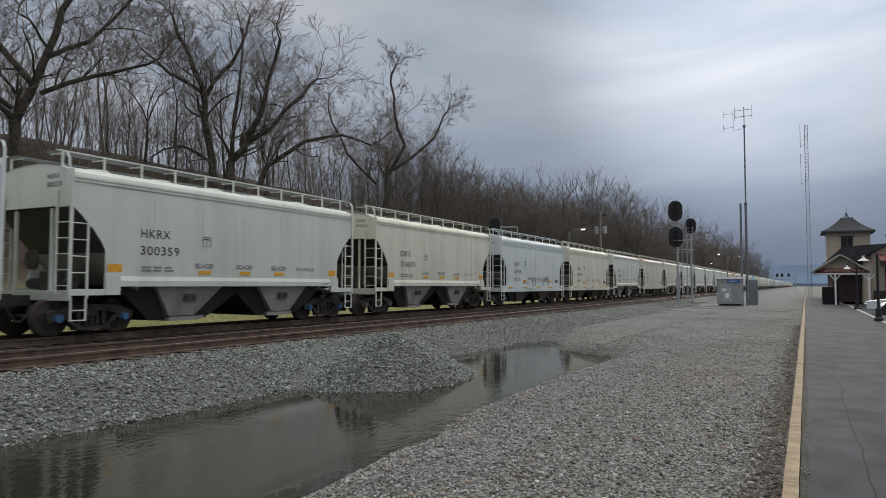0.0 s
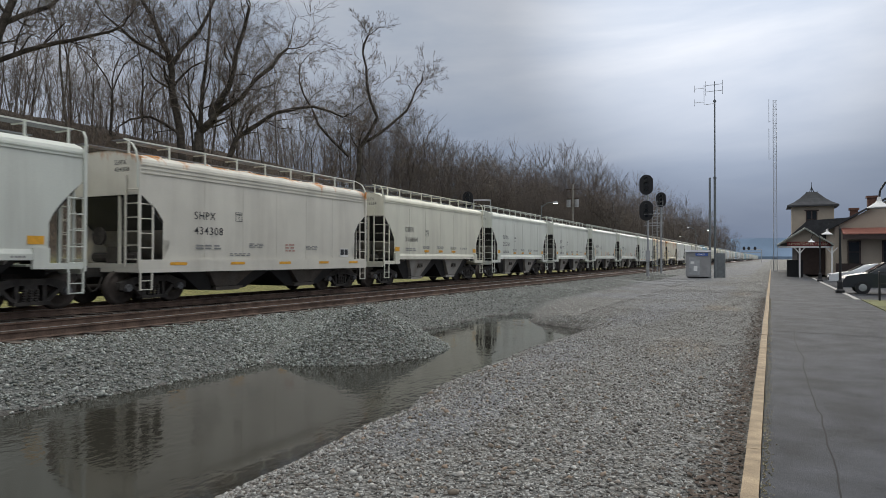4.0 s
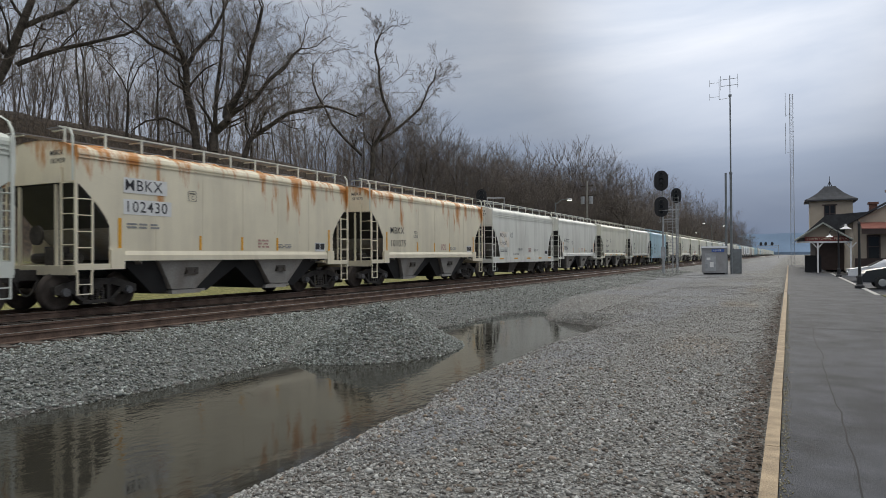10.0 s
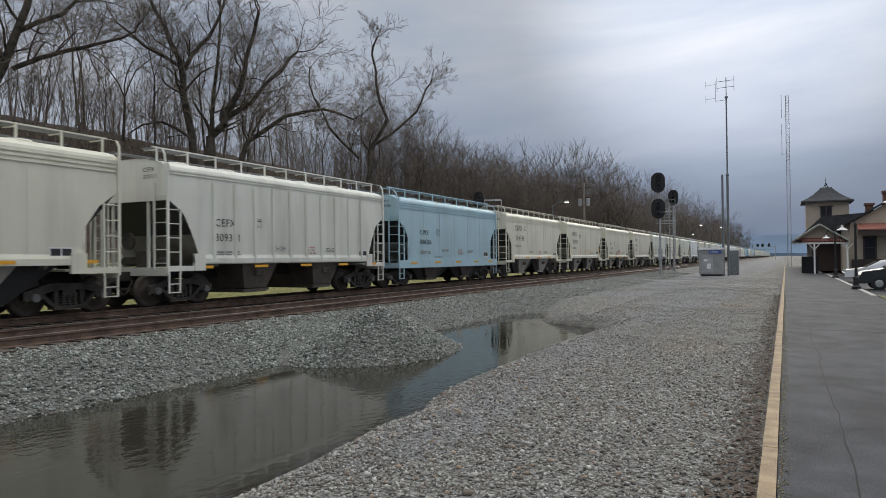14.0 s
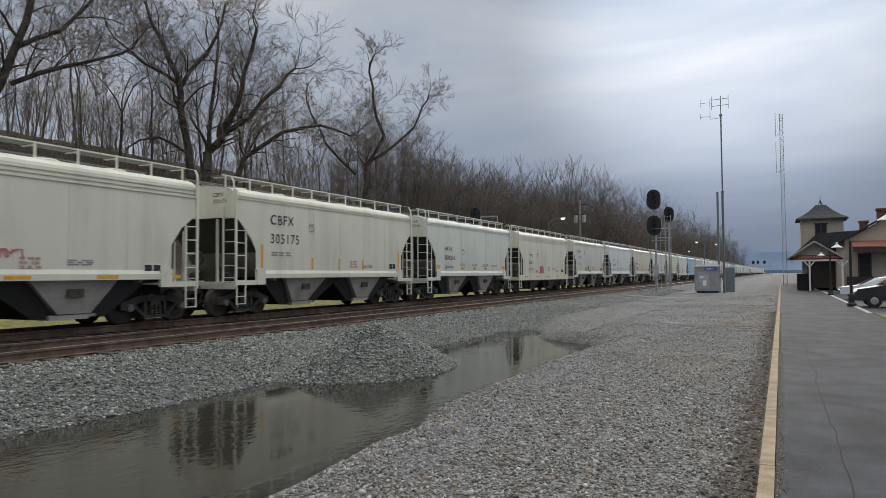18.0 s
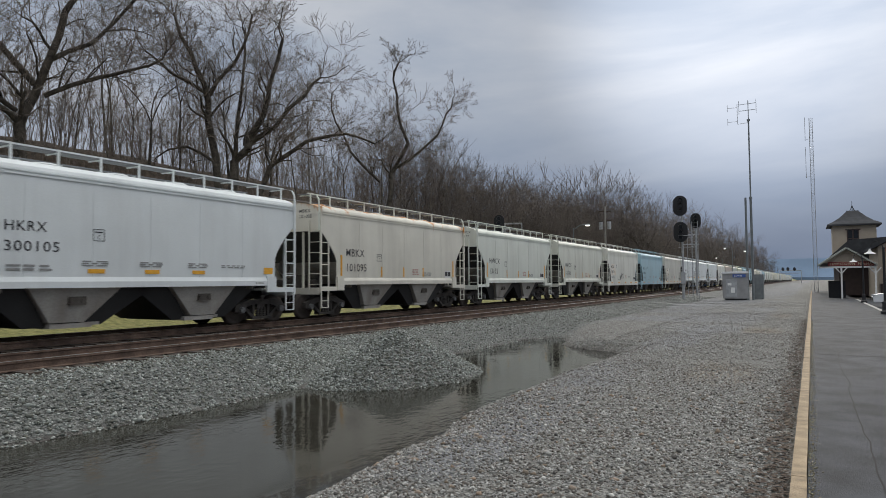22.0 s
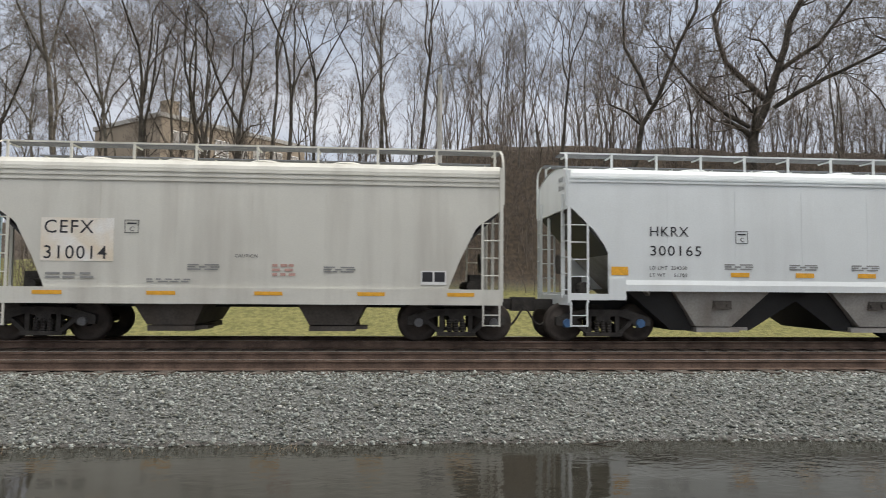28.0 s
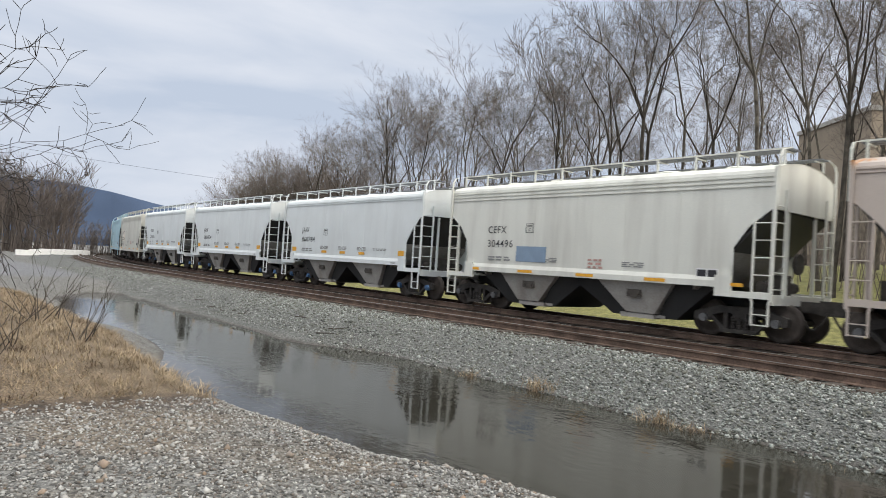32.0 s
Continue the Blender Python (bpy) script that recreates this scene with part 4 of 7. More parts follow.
# where the couplings stand along the line at the clip's start, from the first car's rear
ENDS = [9.14, 22.08, 35.03, 47.75, 60.51, 73.56, 86.38, 99.25, 112.02, 125.02, 137.66, 150.66, 163.34, 176.31, 189.4, 201.98, 214.7, 227.79, 240.44, 253.09,
        266.34, 279.0, 291.92, 304.82, 317.72, 330.53, 343.7, 356.39, 369.14, 382.21, 395.0, 407.85, 420.6, 433.5, 446.41, 459.4, 472.5, 485.4]
MIDS = [9.14 - 6.44] + [(a + b) / 2 for a, b in zip(ENDS, ENDS[1:])]
while len(MIDS) < len(CARS):
    MIDS.append(MIDS[-1] + 12.87)
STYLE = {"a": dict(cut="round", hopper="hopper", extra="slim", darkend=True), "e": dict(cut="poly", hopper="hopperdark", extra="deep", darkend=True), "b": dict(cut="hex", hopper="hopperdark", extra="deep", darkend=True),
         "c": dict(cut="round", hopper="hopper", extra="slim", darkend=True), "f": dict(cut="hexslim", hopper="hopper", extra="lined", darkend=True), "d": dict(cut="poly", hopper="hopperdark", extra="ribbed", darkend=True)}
font_meshes(sorted({(s, True) for m, n, p, k in CARS for s in (m, n) if s} | {("C", True), ("LD LMT  234300", False), ("LT WT     51700", False), ("CAUTION", True), ("CENTER FLOW", True), ("LEWISTOWN, PENNA.", True), ("LEWIS", True), ("L+O", True), ("O+G+L", True)}))
PAINT_WORDS = {"grey": "light grey", "pale": "pale bluish-white", "cream": "cream-grey", "ice": "ice-blue", "warm": "weathered warm-grey", "blue": "sky-blue", "white": "off-white", "mint": "greenish-grey",
               "rust": "rust-streaked cream", "rustroof": "grey rust-edged", "soil": "brown soiled"}
BODY_WORDS = {"a": "hopper car with rounded ends and yellow side plates", "b": "hopper car with angular ends and deep sill", "f": "hopper car with angular ends and slim sill", "e": "hopper car with tapered ends and deep sill", "c": "hopper car with upright orange strips", "d": "hopper car with ribbed sides"}
TRUCKS = {c: truck_meshes(c) for c in ("cap", "capgrey")}
KIT, train, wheels = {}, [], []
SHARED = {k: mesh_of(k, *a) for k, a in {"reflector_a": (plate(0.44, 0.16), M["orange"]), "reflector_b": (plate(0.45, 0.105), M["orange"]), "print_d": (bars([4], 0.36, 0.045), M["smallprint"]), "reflector_long": (plate(0.62, 0.085), M["orange"]), "reflector_end": (plate(0.40, 0.20), M["orange"]),
          "reflector_strip": (plate(0.085, 0.42), M["orange"]), "reflector_tall": (plate(0.10, 0.78), M["orange"]), "print_a": (bars([3, 3], 1.1, 0.05), M["smallprint"]),
          "print_b": (bars([2, 3, 2], 0.75, 0.03), M["smallprint"]), "print_c": (bars([5, 4], 1.0, 0.03), M["smallprint"]), "print_red": (bars([3, 2, 3], 0.55, 0.06), M["faded"]),
          "repaint_strip": (plate(1.5, 0.4, 0.004), M["white"]),
          "repaint": (plate(1.55, 0.95, 0.004), mat("repaint", (0.80, 0.79, 0.75), 0.6, 0, 0.1, 1.7, col2=(0.72, 0.62, 0.47)))}.items()}
bmp = B()
for w_, h_, mi_ in ((0.58, 0.32, 0), (0.24, 0.22, 1)):
    for dy in ((0,) if mi_ == 0 else (-0.14, 0.14)):
        box(bmp, 0.003 * mi_, dy, 0.02 * mi_, 0.006, w_, h_, mi=mi_)
SHARED["placard"] = mesh_of("placard", bmp, [M["white"], M["ink"]])
bmp = B()
for dy, dz, w_, h_ in ((0, 0.14, 0.3, 0.012), (0, -0.14, 0.3, 0.012), (-0.145, 0, 0.012, 0.28), (0.145, 0, 0.012, 0.28), (0, 0.07, 0.2, 0.03)):
    box(bmp, 0, dy, dz, 0.005, w_, h_)
SHARED["plate_mark"] = mesh_of("plate_mark", bmp, M["ink"])


def make_car(i, marks, number, paint, k, detailed):
    key = (paint, k)
    if key not in KIT:
        KIT[key] = car_meshes(dict(STYLE[k], paint=paint))
    car = new("hopper_car")
    tagged(car, f"{PAINT_WORDS[paint]} {BODY_WORDS[k]}", "freight car", "cars of the freight train")
    for name, me, _ in KIT[key]:
        if not detailed and name in ("brake_gear", "end_post", "weld_seam", "coupler", "roof_hatch", "end_platform", "discharge_gate"):
            continue
        part(name, me, None, car)
    fr, wheel, capm = TRUCKS["cap" if k == "a" and (i > 30 or i % 5 == 1) else "capgrey"]
    for e in (-1, 1):
        tr = new("truck")
        tr.parent = car
        tr.matrix_basis = pose(0, e * (HALF - 1.0), 0)
        for name, me in fr:
            if detailed or name == "side_frame":
                part(name, me, None, tr)
        for a in (-1, 1):
            ws = part("wheelset", wheel, None, tr, m=pose(0, a * 0.89, 0.457))
            if detailed:
                wheels.append((ws, a * 0.89, i))
                part("bearing_cap", capm, None, tr, m=pose(0, a * 0.89, 0.457))
    X = SIDE_X + 0.009

    def put(name, mesh, y, z, x=X):
        ob = part(name, SHARED[mesh], None, car, m=pose(x, y, z))
        return tagged(ob, kind="stuff") if name == "small_print" else ob

    if detailed and marks:
        tall = k in "c" or marks == "CEFX" and number == "310014"
        h = 0.30 if tall else 0.24
        yl = {"a": -3.75, "e": -4.47, "f": -3.72, "b": -3.72, "c": -4.17, "d": -3.9}[k]
        z1 = {"a": 2.52, "e": 2.42, "f": 2.5, "b": 2.44, "c": 2.3, "d": 2.35}[k]
        if number in ("102430", "102539"):
            yl, z1 = -4.3, 3.08
        if number in ("314748", "305647", "305175"):
            yl, z1, h = -4.05, 3.05, 0.34
        patched = number in ("102430", "102539", "310014", "130237", "130223")
        if patched:
            for dz, wide in ((0.13, 0.92), (-h * 1.88 + 0.13, 1.02)) if marks == "MBKX" else ((-0.14, 1.0),):
                part("repainted_patch", SHARED["repaint_strip" if marks == "MBKX" else "repaint"], None, car, m=pose(SIDE_X + 0.005, yl + 0.72 * wide, z1 + dz) @ Matrix.Diagonal((1, wide, 1, 1)), label="pale repainted patch")
        for s, dz, nm in ((marks, 0, "reporting_mark"), (number, -h * 1.88, "car_number")):
            me = TEXTS[s]
            if not me.materials:
                me.materials.append(M["ink"])
            part(nm, me, None, car, m=on_side(yl, z1 + dz, h, SIDE_X + 0.011) @ Matrix.Diagonal(((1.17 if k == "a" else 1.08 if k in "bf" else 1.0) if nm == "car_number" else 1.0, 1, 1, 1)))
        for s, z in ((marks, 3.86), (number, 3.66)):
            part("end_lettering", TEXTS[s], None, car, m=Matrix.Translation((0.62, -HALF + 0.012, z)) @ Matrix.Rotation(radians(90), 4, "X") @ Matrix.Diagonal((0.13, 0.13, 0.13, 1)))
        if number == "300165":
            for line, dz in (("LD LMT  234300", 0.36), ("LT WT     51700", 0.53)):
                me = TEXTS[line]
                if not me.materials:
                    me.materials.append(M["ink"])
                part("load_limit", me, None, car, m=on_side(yl, z1 - h * 1.75 - dz, 0.085, SIDE_X + 0.011))
        else:
            put("small_print", "print_a", yl + 0.62, z1 - h * 1.75 - 0.36)
        me = TEXTS["C"]
        if not me.materials:
            me.materials.append(M["ink"])
        part("plate_mark_letter", me, None, car, m=on_side(yl + (1.83 if k in "bdef" else 2.21), z1 + (0.06 if k in "bdef" else -0.1), 0.1, SIDE_X + 0.011))
        put("plate_mark", "plate_mark", yl + (1.87 if k in "bdef" else 2.25), z1 + (0.16 if k in "bdef" else 0.0))
        if k != "a":
            put("small_print", "print_b", 2.0, 1.72)
        if k == "a":
            put("reflector", "reflector_end", -4.46, 1.70)
            put("reflector", "reflector_end", 4.42, 1.70)
            for y in (-1.55, 0.05, 1.6):
                put("reflector", "reflector_b", y, 1.63)
                put("small_print", "print_b", y, 1.87)
            put("small_print", "print_c", 2.95, 1.84)
            put("small_print", "print_d", 4.0, 1.31, SIDE_X + 0.058)
        elif k in "bdef":
            for j, y in enumerate((-4.33, -1.92, 0.41, 2.69, 4.72)):
                put("reflector", "reflector_long", y, 1.31 if k == "f" else 1.12, SIDE_X + (0.058 if k == "f" else 0.05))
            put("small_print", "print_c", -1.75, 1.42)
            if number in ("310154", "309143", "85833"):
                for y in (-1.95, 2.7):
                    put("reflector", "reflector_a", y, 1.5)
            put("small_print", "print_red", 0.75, 1.75)
            put("small_print", "print_b", -1.0, 1.75)
        else:
            put("reflector", "reflector_tall", -HALF + 1.24, 1.95)
            put("reflector", "reflector_tall", HALF - 1.2, 1.92)
            for y in (-1.75, -0.05, 1.6):
                put("reflector", "reflector_strip", y, 1.73)
            put("small_print", "print_red", 0.95, 1.85)
        if k != "a":
            put("placard", "placard", 4.1 if k in "bdef" else HALF - 1.75, 1.5 if k in "bdef" else 1.66)
        if number in ("310154", "309143", "312619", "311508"):
            me = TEXTS["CENTER FLOW"]
            if not me.materials:
                me.materials.append(M["smallprint"])
            part("lettering", me, None, car, m=on_side(-1.6, 1.26 if k == "f" else 0.98, 0.1, SIDE_X + (0.058 if k == "f" else 0.052)))
        if number == "310014":
            me = TEXTS["CAUTION"]
            if not me.materials:
                me.materials.append(M["ink"])
            part("lettering", me, None, car, m=on_side(-0.35, 1.92, 0.075, SIDE_X + 0.011))
        if number in ("310154", "85833", "130223", "102539", "311508"):
            for word, y, z, h2 in (("L+O", -0.47, 1.46, 0.17), ("O+G+L", 1.38, 1.45, 0.2)) if number == "310154" else ():
                me = TEXTS[word]
                if not me.materials:
                    me.materials.append(M["ink"])
                part("scrawl", me, None, car, m=on_side(y, z, h2, SIDE_X + 0.011))
            bm = B()
            rnd = random.Random(i)
            hearts = ((-0.25, 1.5, 0.36), (1.85, 1.42, 0.62)) if number == "310154" else ()
            for cy, cz, r in hearts:
                pts = []
                for q in range(25):
                    a = 2 * math.pi * q / 24
                    pts.append((cy + r * 0.95 * math.sin(a) ** 3 * 0.95, cz + r * (0.80 * math.cos(a) - 0.32 * math.cos(2 * a) - 0.12 * math.cos(3 * a))))
                for (y0, z0), (y1, z1b) in zip(pts, pts[1:]):
                    tube(bm, (X, y0, z0), (X, y1, z1b), 0.02, n=4, caps=False)
            if number != "310154":
                y, z = (-1.2, 1.5) if number != "102539" else (-1.6, 1.75)
                for q in range(34):
                    if number == "85833":
                        y2, z2 = y + 0.02, 1.36 + (0.5 if q % 2 else 0.0) * rnd.uniform(0.6, 1.0)
                        tube(bm, (X, y, z), (X, y2, z2), 0.03, n=4, caps=False)
                        y, z = y2, z2
                        continue
                    y2, z2 = y + rnd.uniform(-0.08, 0.16), min(1.95, max(1.36, z + rnd.uniform(-0.3, 0.3)))
                    tube(bm, (X, y, z), (X, y2, z2), 0.013 if number != "85833" else 0.05, n=4, caps=False)
                    y, z = y2, z2
            part("scrawl", bm, M["graffiti"] if number in ("85833", "311508") else M["smallprint"], car)
        if number == "304496":
            bm = plate(1.25, 0.48)
            part("paint_patch", bm, M["patch"], car, "blue painted-over patch", m=pose(X, -1.75, 1.85))
    train.append((car, i))


FAR = 40
for i, (marks, number, paint, k) in enumerate(CARS):
    make_car(i, marks, number, paint, k, True)
rnd = random.Random(5)
for j in range(FAR):
    MIDS.append(MIDS[-1] + 12.87)
    make_car(len(CARS) + j, "", "", rnd.choice(["grey", "cream", "pale", "white", "grey", "cream", "blue"]), rnd.choice("aabc"), False)
for j in range(7):
    MIDS.insert(0, MIDS[0] - 12.87)
for j in range(7):
    make_car(-1 - j, "", "", ["grey", "cream", "white", "grey", "cream", "mint", "grey"][j], "aacbaca"[j], False)


def motions():
    """The whole train runs along its track; wheels roll with it while they are near."""
    for car, i in train:
        s0 = MIDS[i + 7]
        rows = []
        for n in range(33):
            t = float(n)
            x, y, h = track_at(s0 - V * t)
            rows.append((t, pose(x, y, 0, 0, 0, h)))
        walk(car, rows)
    for ws, y0, i in wheels:
        s0 = MIDS[i + 7]
        n0, n1 = max(0, round((s0 - 42) / V * FPS)), min(960, round((s0 + 26) / V * FPS))
        if n1 <= n0:
            continue
        rows = []
        for n in sorted({0, 960} | set(range(n0, n1 + 1))):
            turned = math.degrees((min(max(n, n0), n1) - n0) / FPS * V / 0.457)
            rows.append((n / FPS, pose(0, y0, 0.457, turned, 0, 0)))
        walk(ws, rows)


# ---------------------------------------------------------------- bare trees
M["bark"] = mat("bark", (0.20, 0.175, 0.145), 0.95, 0, 0.3, 3, 0.6, 25)
M["barkdark"] = mat("bark_damp", (0.105, 0.09, 0.074), 0.95, 0, 0.3, 3, 0.6, 25)
M["barkwet"] = mat("bark_wet", (0.04, 0.034, 0.03), 0.9, 0, 0.2, 3)
M["twig"] = mat("twigs", (0.20, 0.165, 0.14), 0.95, 0, 0.2, 2)
M["twigfar"] = mat("far_twigs", (0.165, 0.137, 0.12), 0.95, 0, 0.25, 0.3)


class Wood:
    """Collects tapered limbs as one mesh."""

    def __init__(self):
        self.v, self.f, self.m = [], [], []

    def seg(self, a, b, r0, r1, n, mi=0):
        d = b - a
        if d.length < 1e-5:
            return
        u = d.orthogonal().normalized()
        w = d.normalized().cross(u)
        k = len(self.v)
        for p, r in ((a, r0), (b, r1)):
            for i in range(n):
                c, s = math.cos(2 * math.pi * i / n), math.sin(2 * math.pi * i / n)
                self.v.append(p + (u * c + w * s) * r)
        for i in range(n):
            j = (i + 1) % n
            self.f.append((k + i, k + j, k + n + j, k + n + i))
            self.m.append(mi)

    def mesh(self, name, material):
        me = bpy.data.meshes.new(name)
        me.from_pydata(self.v, [], self.f)
        for m in material if isinstance(material, (list, tuple)) else [material]:
            me.materials.append(m)
        me.polygons.foreach_set("material_index", self.m)
        me.polygons.foreach_set("use_smooth", [True] * len(self.f))
        return me


class Grower:
    def __init__(self, seed, top=5, rmin=0.009, kids=1.0, up=0.12, wander=0.22, side=1, fan=(28, 62), spray=(0.5, 0.74, 18, 46), tip=(2.4, 1.15, 3.6)):
        self.side, self.fan, self.spray, self.tip = side, fan, spray, tip
        self.rnd, self.top, self.rmin, self.kids, self.up, self.wander = random.Random(seed), top, rmin, kids, up, wander
        self.parts = {"trunk": Wood(), "crown": Wood()}

    def put(self, a, b, r0, r1, lvl):
        self.parts["crown" if lvl else "trunk"].seg(a, b, max(r0, self.rmin), max(r1, self.rmin), 8 if lvl == 0 else 6 if lvl == 1 else 4 if lvl == 2 else 3, 1 if lvl > 2 else 0)

    def bud(self, p, d, L, r, lvl):
        rnd = self.rnd
        axis = d.orthogonal().normalized()
        axis.rotate(Matrix.Rotation(rnd.uniform(0, 2 * math.pi), 3, d))
        nd = d.copy()
        fine = lvl >= 3
        nd.rotate(Matrix.Rotation(radians(rnd.uniform(*self.spray[2:]) if fine else rnd.uniform(*self.fan)), 3, axis))
        self.branch(p, nd.normalized(), L * (rnd.uniform(*self.spray[:2]) if fine else rnd.uniform(0.46, 0.75)), r * rnd.uniform(0.4, 0.6), lvl + 1)

    def branch(self, p, d, L, r, lvl):
        rnd = self.rnd
        n = 4 if lvl <= 2 else 3
        end = 0.5 if lvl < 4 else 0.3
        for i in range(n):
            w = self.wander * (0.7 if lvl > 3 else 1.0)
            d = (d + Vector((rnd.gauss(0, w), rnd.gauss(0, w), rnd.gauss(0, w) + self.up * (1.3 if lvl > 2 else 1.0)))).normalized()
            q = p + d * L / n
            ra, rb = r * (1 - (1 - end) * i / n), r * (1 - (1 - end) * (i + 1) / n)
            self.put(p, q, ra, rb, lvl)
            p = q
            if lvl < self.top and (i > 0 or lvl > 1):
                for _ in range(1 if rnd.random() < 0.75 * self.kids else 0):
                    self.bud(p, d, L, rb, lvl)
        if lvl < self.top:
            for _ in range(2):
                self.bud(p, d, L * 0.95, r * end * 1.5, lvl)

    def along(self, pts, r0, r1, lvl=1):
        """A limb through given points, with side branches."""
        pts = [Vector(p) for p in pts]
        n = len(pts) - 1
        for i in range(n):
            a, b = pts[i], pts[i + 1]
            ra, rb = r0 + (r1 - r0) * i / n, r0 + (r1 - r0) * (i + 1) / n
            m = a.lerp(b, 0.5) + Vector((self.rnd.gauss(0, 0.12), self.rnd.gauss(0, 0.12), self.rnd.gauss(0, 0.08)))
            self.put(a, m, ra, (ra + rb) / 2, lvl)
            self.put(m, b, (ra + rb) / 2, rb, lvl)
            L = (b - a).length
            if lvl > 0:
                for q, rr in ((a.lerp(b, 0.25), ra), (a.lerp(b, 0.7), rb)):
                    for _ in range(self.side):
                        self.bud(q, (b - a).normalized(), max(self.tip[0], L * self.tip[1]), rr * 0.7, 1)
        d = (pts[-1] - pts[-2]).normalized()
        for _ in range(3):
            self.bud(pts[-1], d, self.tip[2], r1, 1)

    def meshes(self, bark="bark", twig="twig"):
        return [(k, w.mesh(k, [M[bark], M[twig]])) for k, w in self.parts.items() if w.v]


def plant(kit, x, y, turn, scale, label, z=None, lean=0):
    t = new("tree")
    tagged(t, label, "tree", "bare trees on the bank")
    for name, me in kit:
        part(name, me, None, t)
    t.matrix_basis = pose(x, y, (ground_z(x, y) if z is None else z) - 0.15, lean, 0, turn) @ Matrix.Diagonal((scale, scale, scale, 1))
    return t


def forest_tree(seed, H, fork, r, slender):
    """A woodland tree, its first fork at a share of its height."""
    g = Grower(seed, 5, 0.0065, 0.88, 0.06 if slender else 0.05, 0.15 if slender else 0.18, 1, (22, 54))
    r *= 0.8
    p, d = Vector((0, 0, 0)), Vector((g.rnd.gauss(0, 0.05), g.rnd.gauss(0, 0.05), 1)).normalized()
    n = 6
    for i in range(n):
        d = (d + Vector((g.rnd.gauss(0, 0.05), g.rnd.gauss(0, 0.05), 0.1))).normalized()
        q = p + d * H * fork / n
        g.put(p, q, r * (1 - 0.35 * i / n) * (1.25 if i == 0 else 1), r * (1 - 0.35 * (i + 1) / n), 0)
        p = q
        if i > 2 and g.rnd.random() < 0.5:
            g.bud(p, d, H * 0.25, r * 0.5, 1)
    if slender:
        g.branch(p, d, H * (1 - fork) * 0.7, r * 0.55, 1)
    for k in range(3 if not slender else 2):
        a = 2 * math.pi * k / 3 + g.rnd.uniform(-0.5, 0.5)
        s = 0.38 if slender else 0.45
        g.branch(p, Vector((math.cos(a) * s, math.sin(a) * s, 1)).normalized(), H * (1 - fork) * 0.55, r * 0.5, 1)
    return g.meshes("barkdark" if seed % 2 else "bark")


KITS = [forest_tree(21 + i, H, fk, r, sl) for i, (H, fk, r, sl) in enumerate(((17, 0.52, 0.17, True), (16, 0.58, 0.14, True), (18, 0.42, 0.2, False), (15, 0.6, 0.12, True), (16, 0.36, 0.18, False), (14, 0.5, 0.11, True), (17, 0.3, 0.22, False)))]

# three great trees just behind the train, by their leading limbs (across the view, height)


def great_tree(x, y, stems, seed, label):
    g = Grower(seed, 5, 0.0085, 0.8, 0.05, 0.22, 2, (26, 62), (0.54, 0.8, 20, 48), (1.7, 0.6, 2.5) if seed == 8 else (2.6, 1.1, 3.2))
    az = math.atan2(-x, y)
    u = Vector((math.cos(az), math.sin(az), 0))
    back = Vector((-math.sin(az), math.cos(az), 0))
    base = ground_z(x, y) - 0.2
    for k, (lvl, ra, rb, pts) in enumerate(stems):
        q = []
        for i, (a, z) in enumerate(pts):
            q.append(u * a + back * (0.0 if lvl == 0 else ((-1) ** k) * 0.35 * i) + Vector((0, 0, z - base)))
        if lvl == 0:
            q[0].z = 0
        g.along(q, ra, rb, lvl)
    t = new("tree")
    tagged(t, label, "tree", "bare trees on the bank")
    for name, me in g.meshes("barkdark"):
        part(name, me, None, t)
    t.matrix_basis = pose(x, y, base)


great_tree(-30.2, 29.2, [(0, 0.34, 0.26, [(0, 2), (0, 6.4), (0.1, 8.6)]), (0, 0.28, 0.2, [(-0.6, 2), (-0.75, 6.5), (-1.4, 11)]), (0, 0.22, 0.15, [(1.0, 2), (1.5, 6.5), (2.2, 8.4)]),
                         (1, 0.2, 0.08, [(-1.4, 11), (-1.6, 13), (-2.3, 14.6), (-3.2, 16.6)]), (1, 0.15, 0.06, [(-1.5, 12.2), (-0.9, 13.5), (0.6, 15.9), (1.1, 18)]), (1, 0.12, 0.05, [(-1.55, 12.6), (-3.4, 13.5), (-4.8, 14.6)]),
                         (1, 0.10, 0.04, [(-0.9, 8.4), (-2.6, 9.4), (-4.2, 8.8)]), (1, 0.24, 0.09, [(0.1, 8.6), (0.9, 9.9), (1.7, 11.2), (2.1, 13.2), (2.8, 15.8)]), (1, 0.17, 0.07, [(0.9, 9.7), (2.5, 10.9), (4.4, 13.2), (5.3, 14.4)]),
                         (1, 0.15, 0.05, [(2.2, 8.4), (4.4, 10.0), (6.6, 10.5), (8.4, 9.9)]), (1, 0.13, 0.05, [(0.15, 9), (0.5, 13), (0.7, 17)])], 3, "great bare maple with several twisting dark stems")
great_tree(-31.5, 48.5, [(0, 0.26, 0.20, [(-0.5, 3), (-0.3, 7), (0, 10.6)]), (1, 0.17, 0.06, [(0, 10.5), (1.5, 13.2), (0.6, 16.0), (0.25, 18.4), (0.7, 19.8)]), (1, 0.14, 0.05, [(0.2, 10.9), (2.4, 12.5), (4.1, 14.1), (4.9, 16.1), (5.5, 17.2)]),
                         (1, 0.13, 0.05, [(-0.9, 9.9), (-3.4, 12.4), (-4.6, 14.8), (-4.9, 17.2)])], 8, "bare tree with two rounded tufts of twigs")
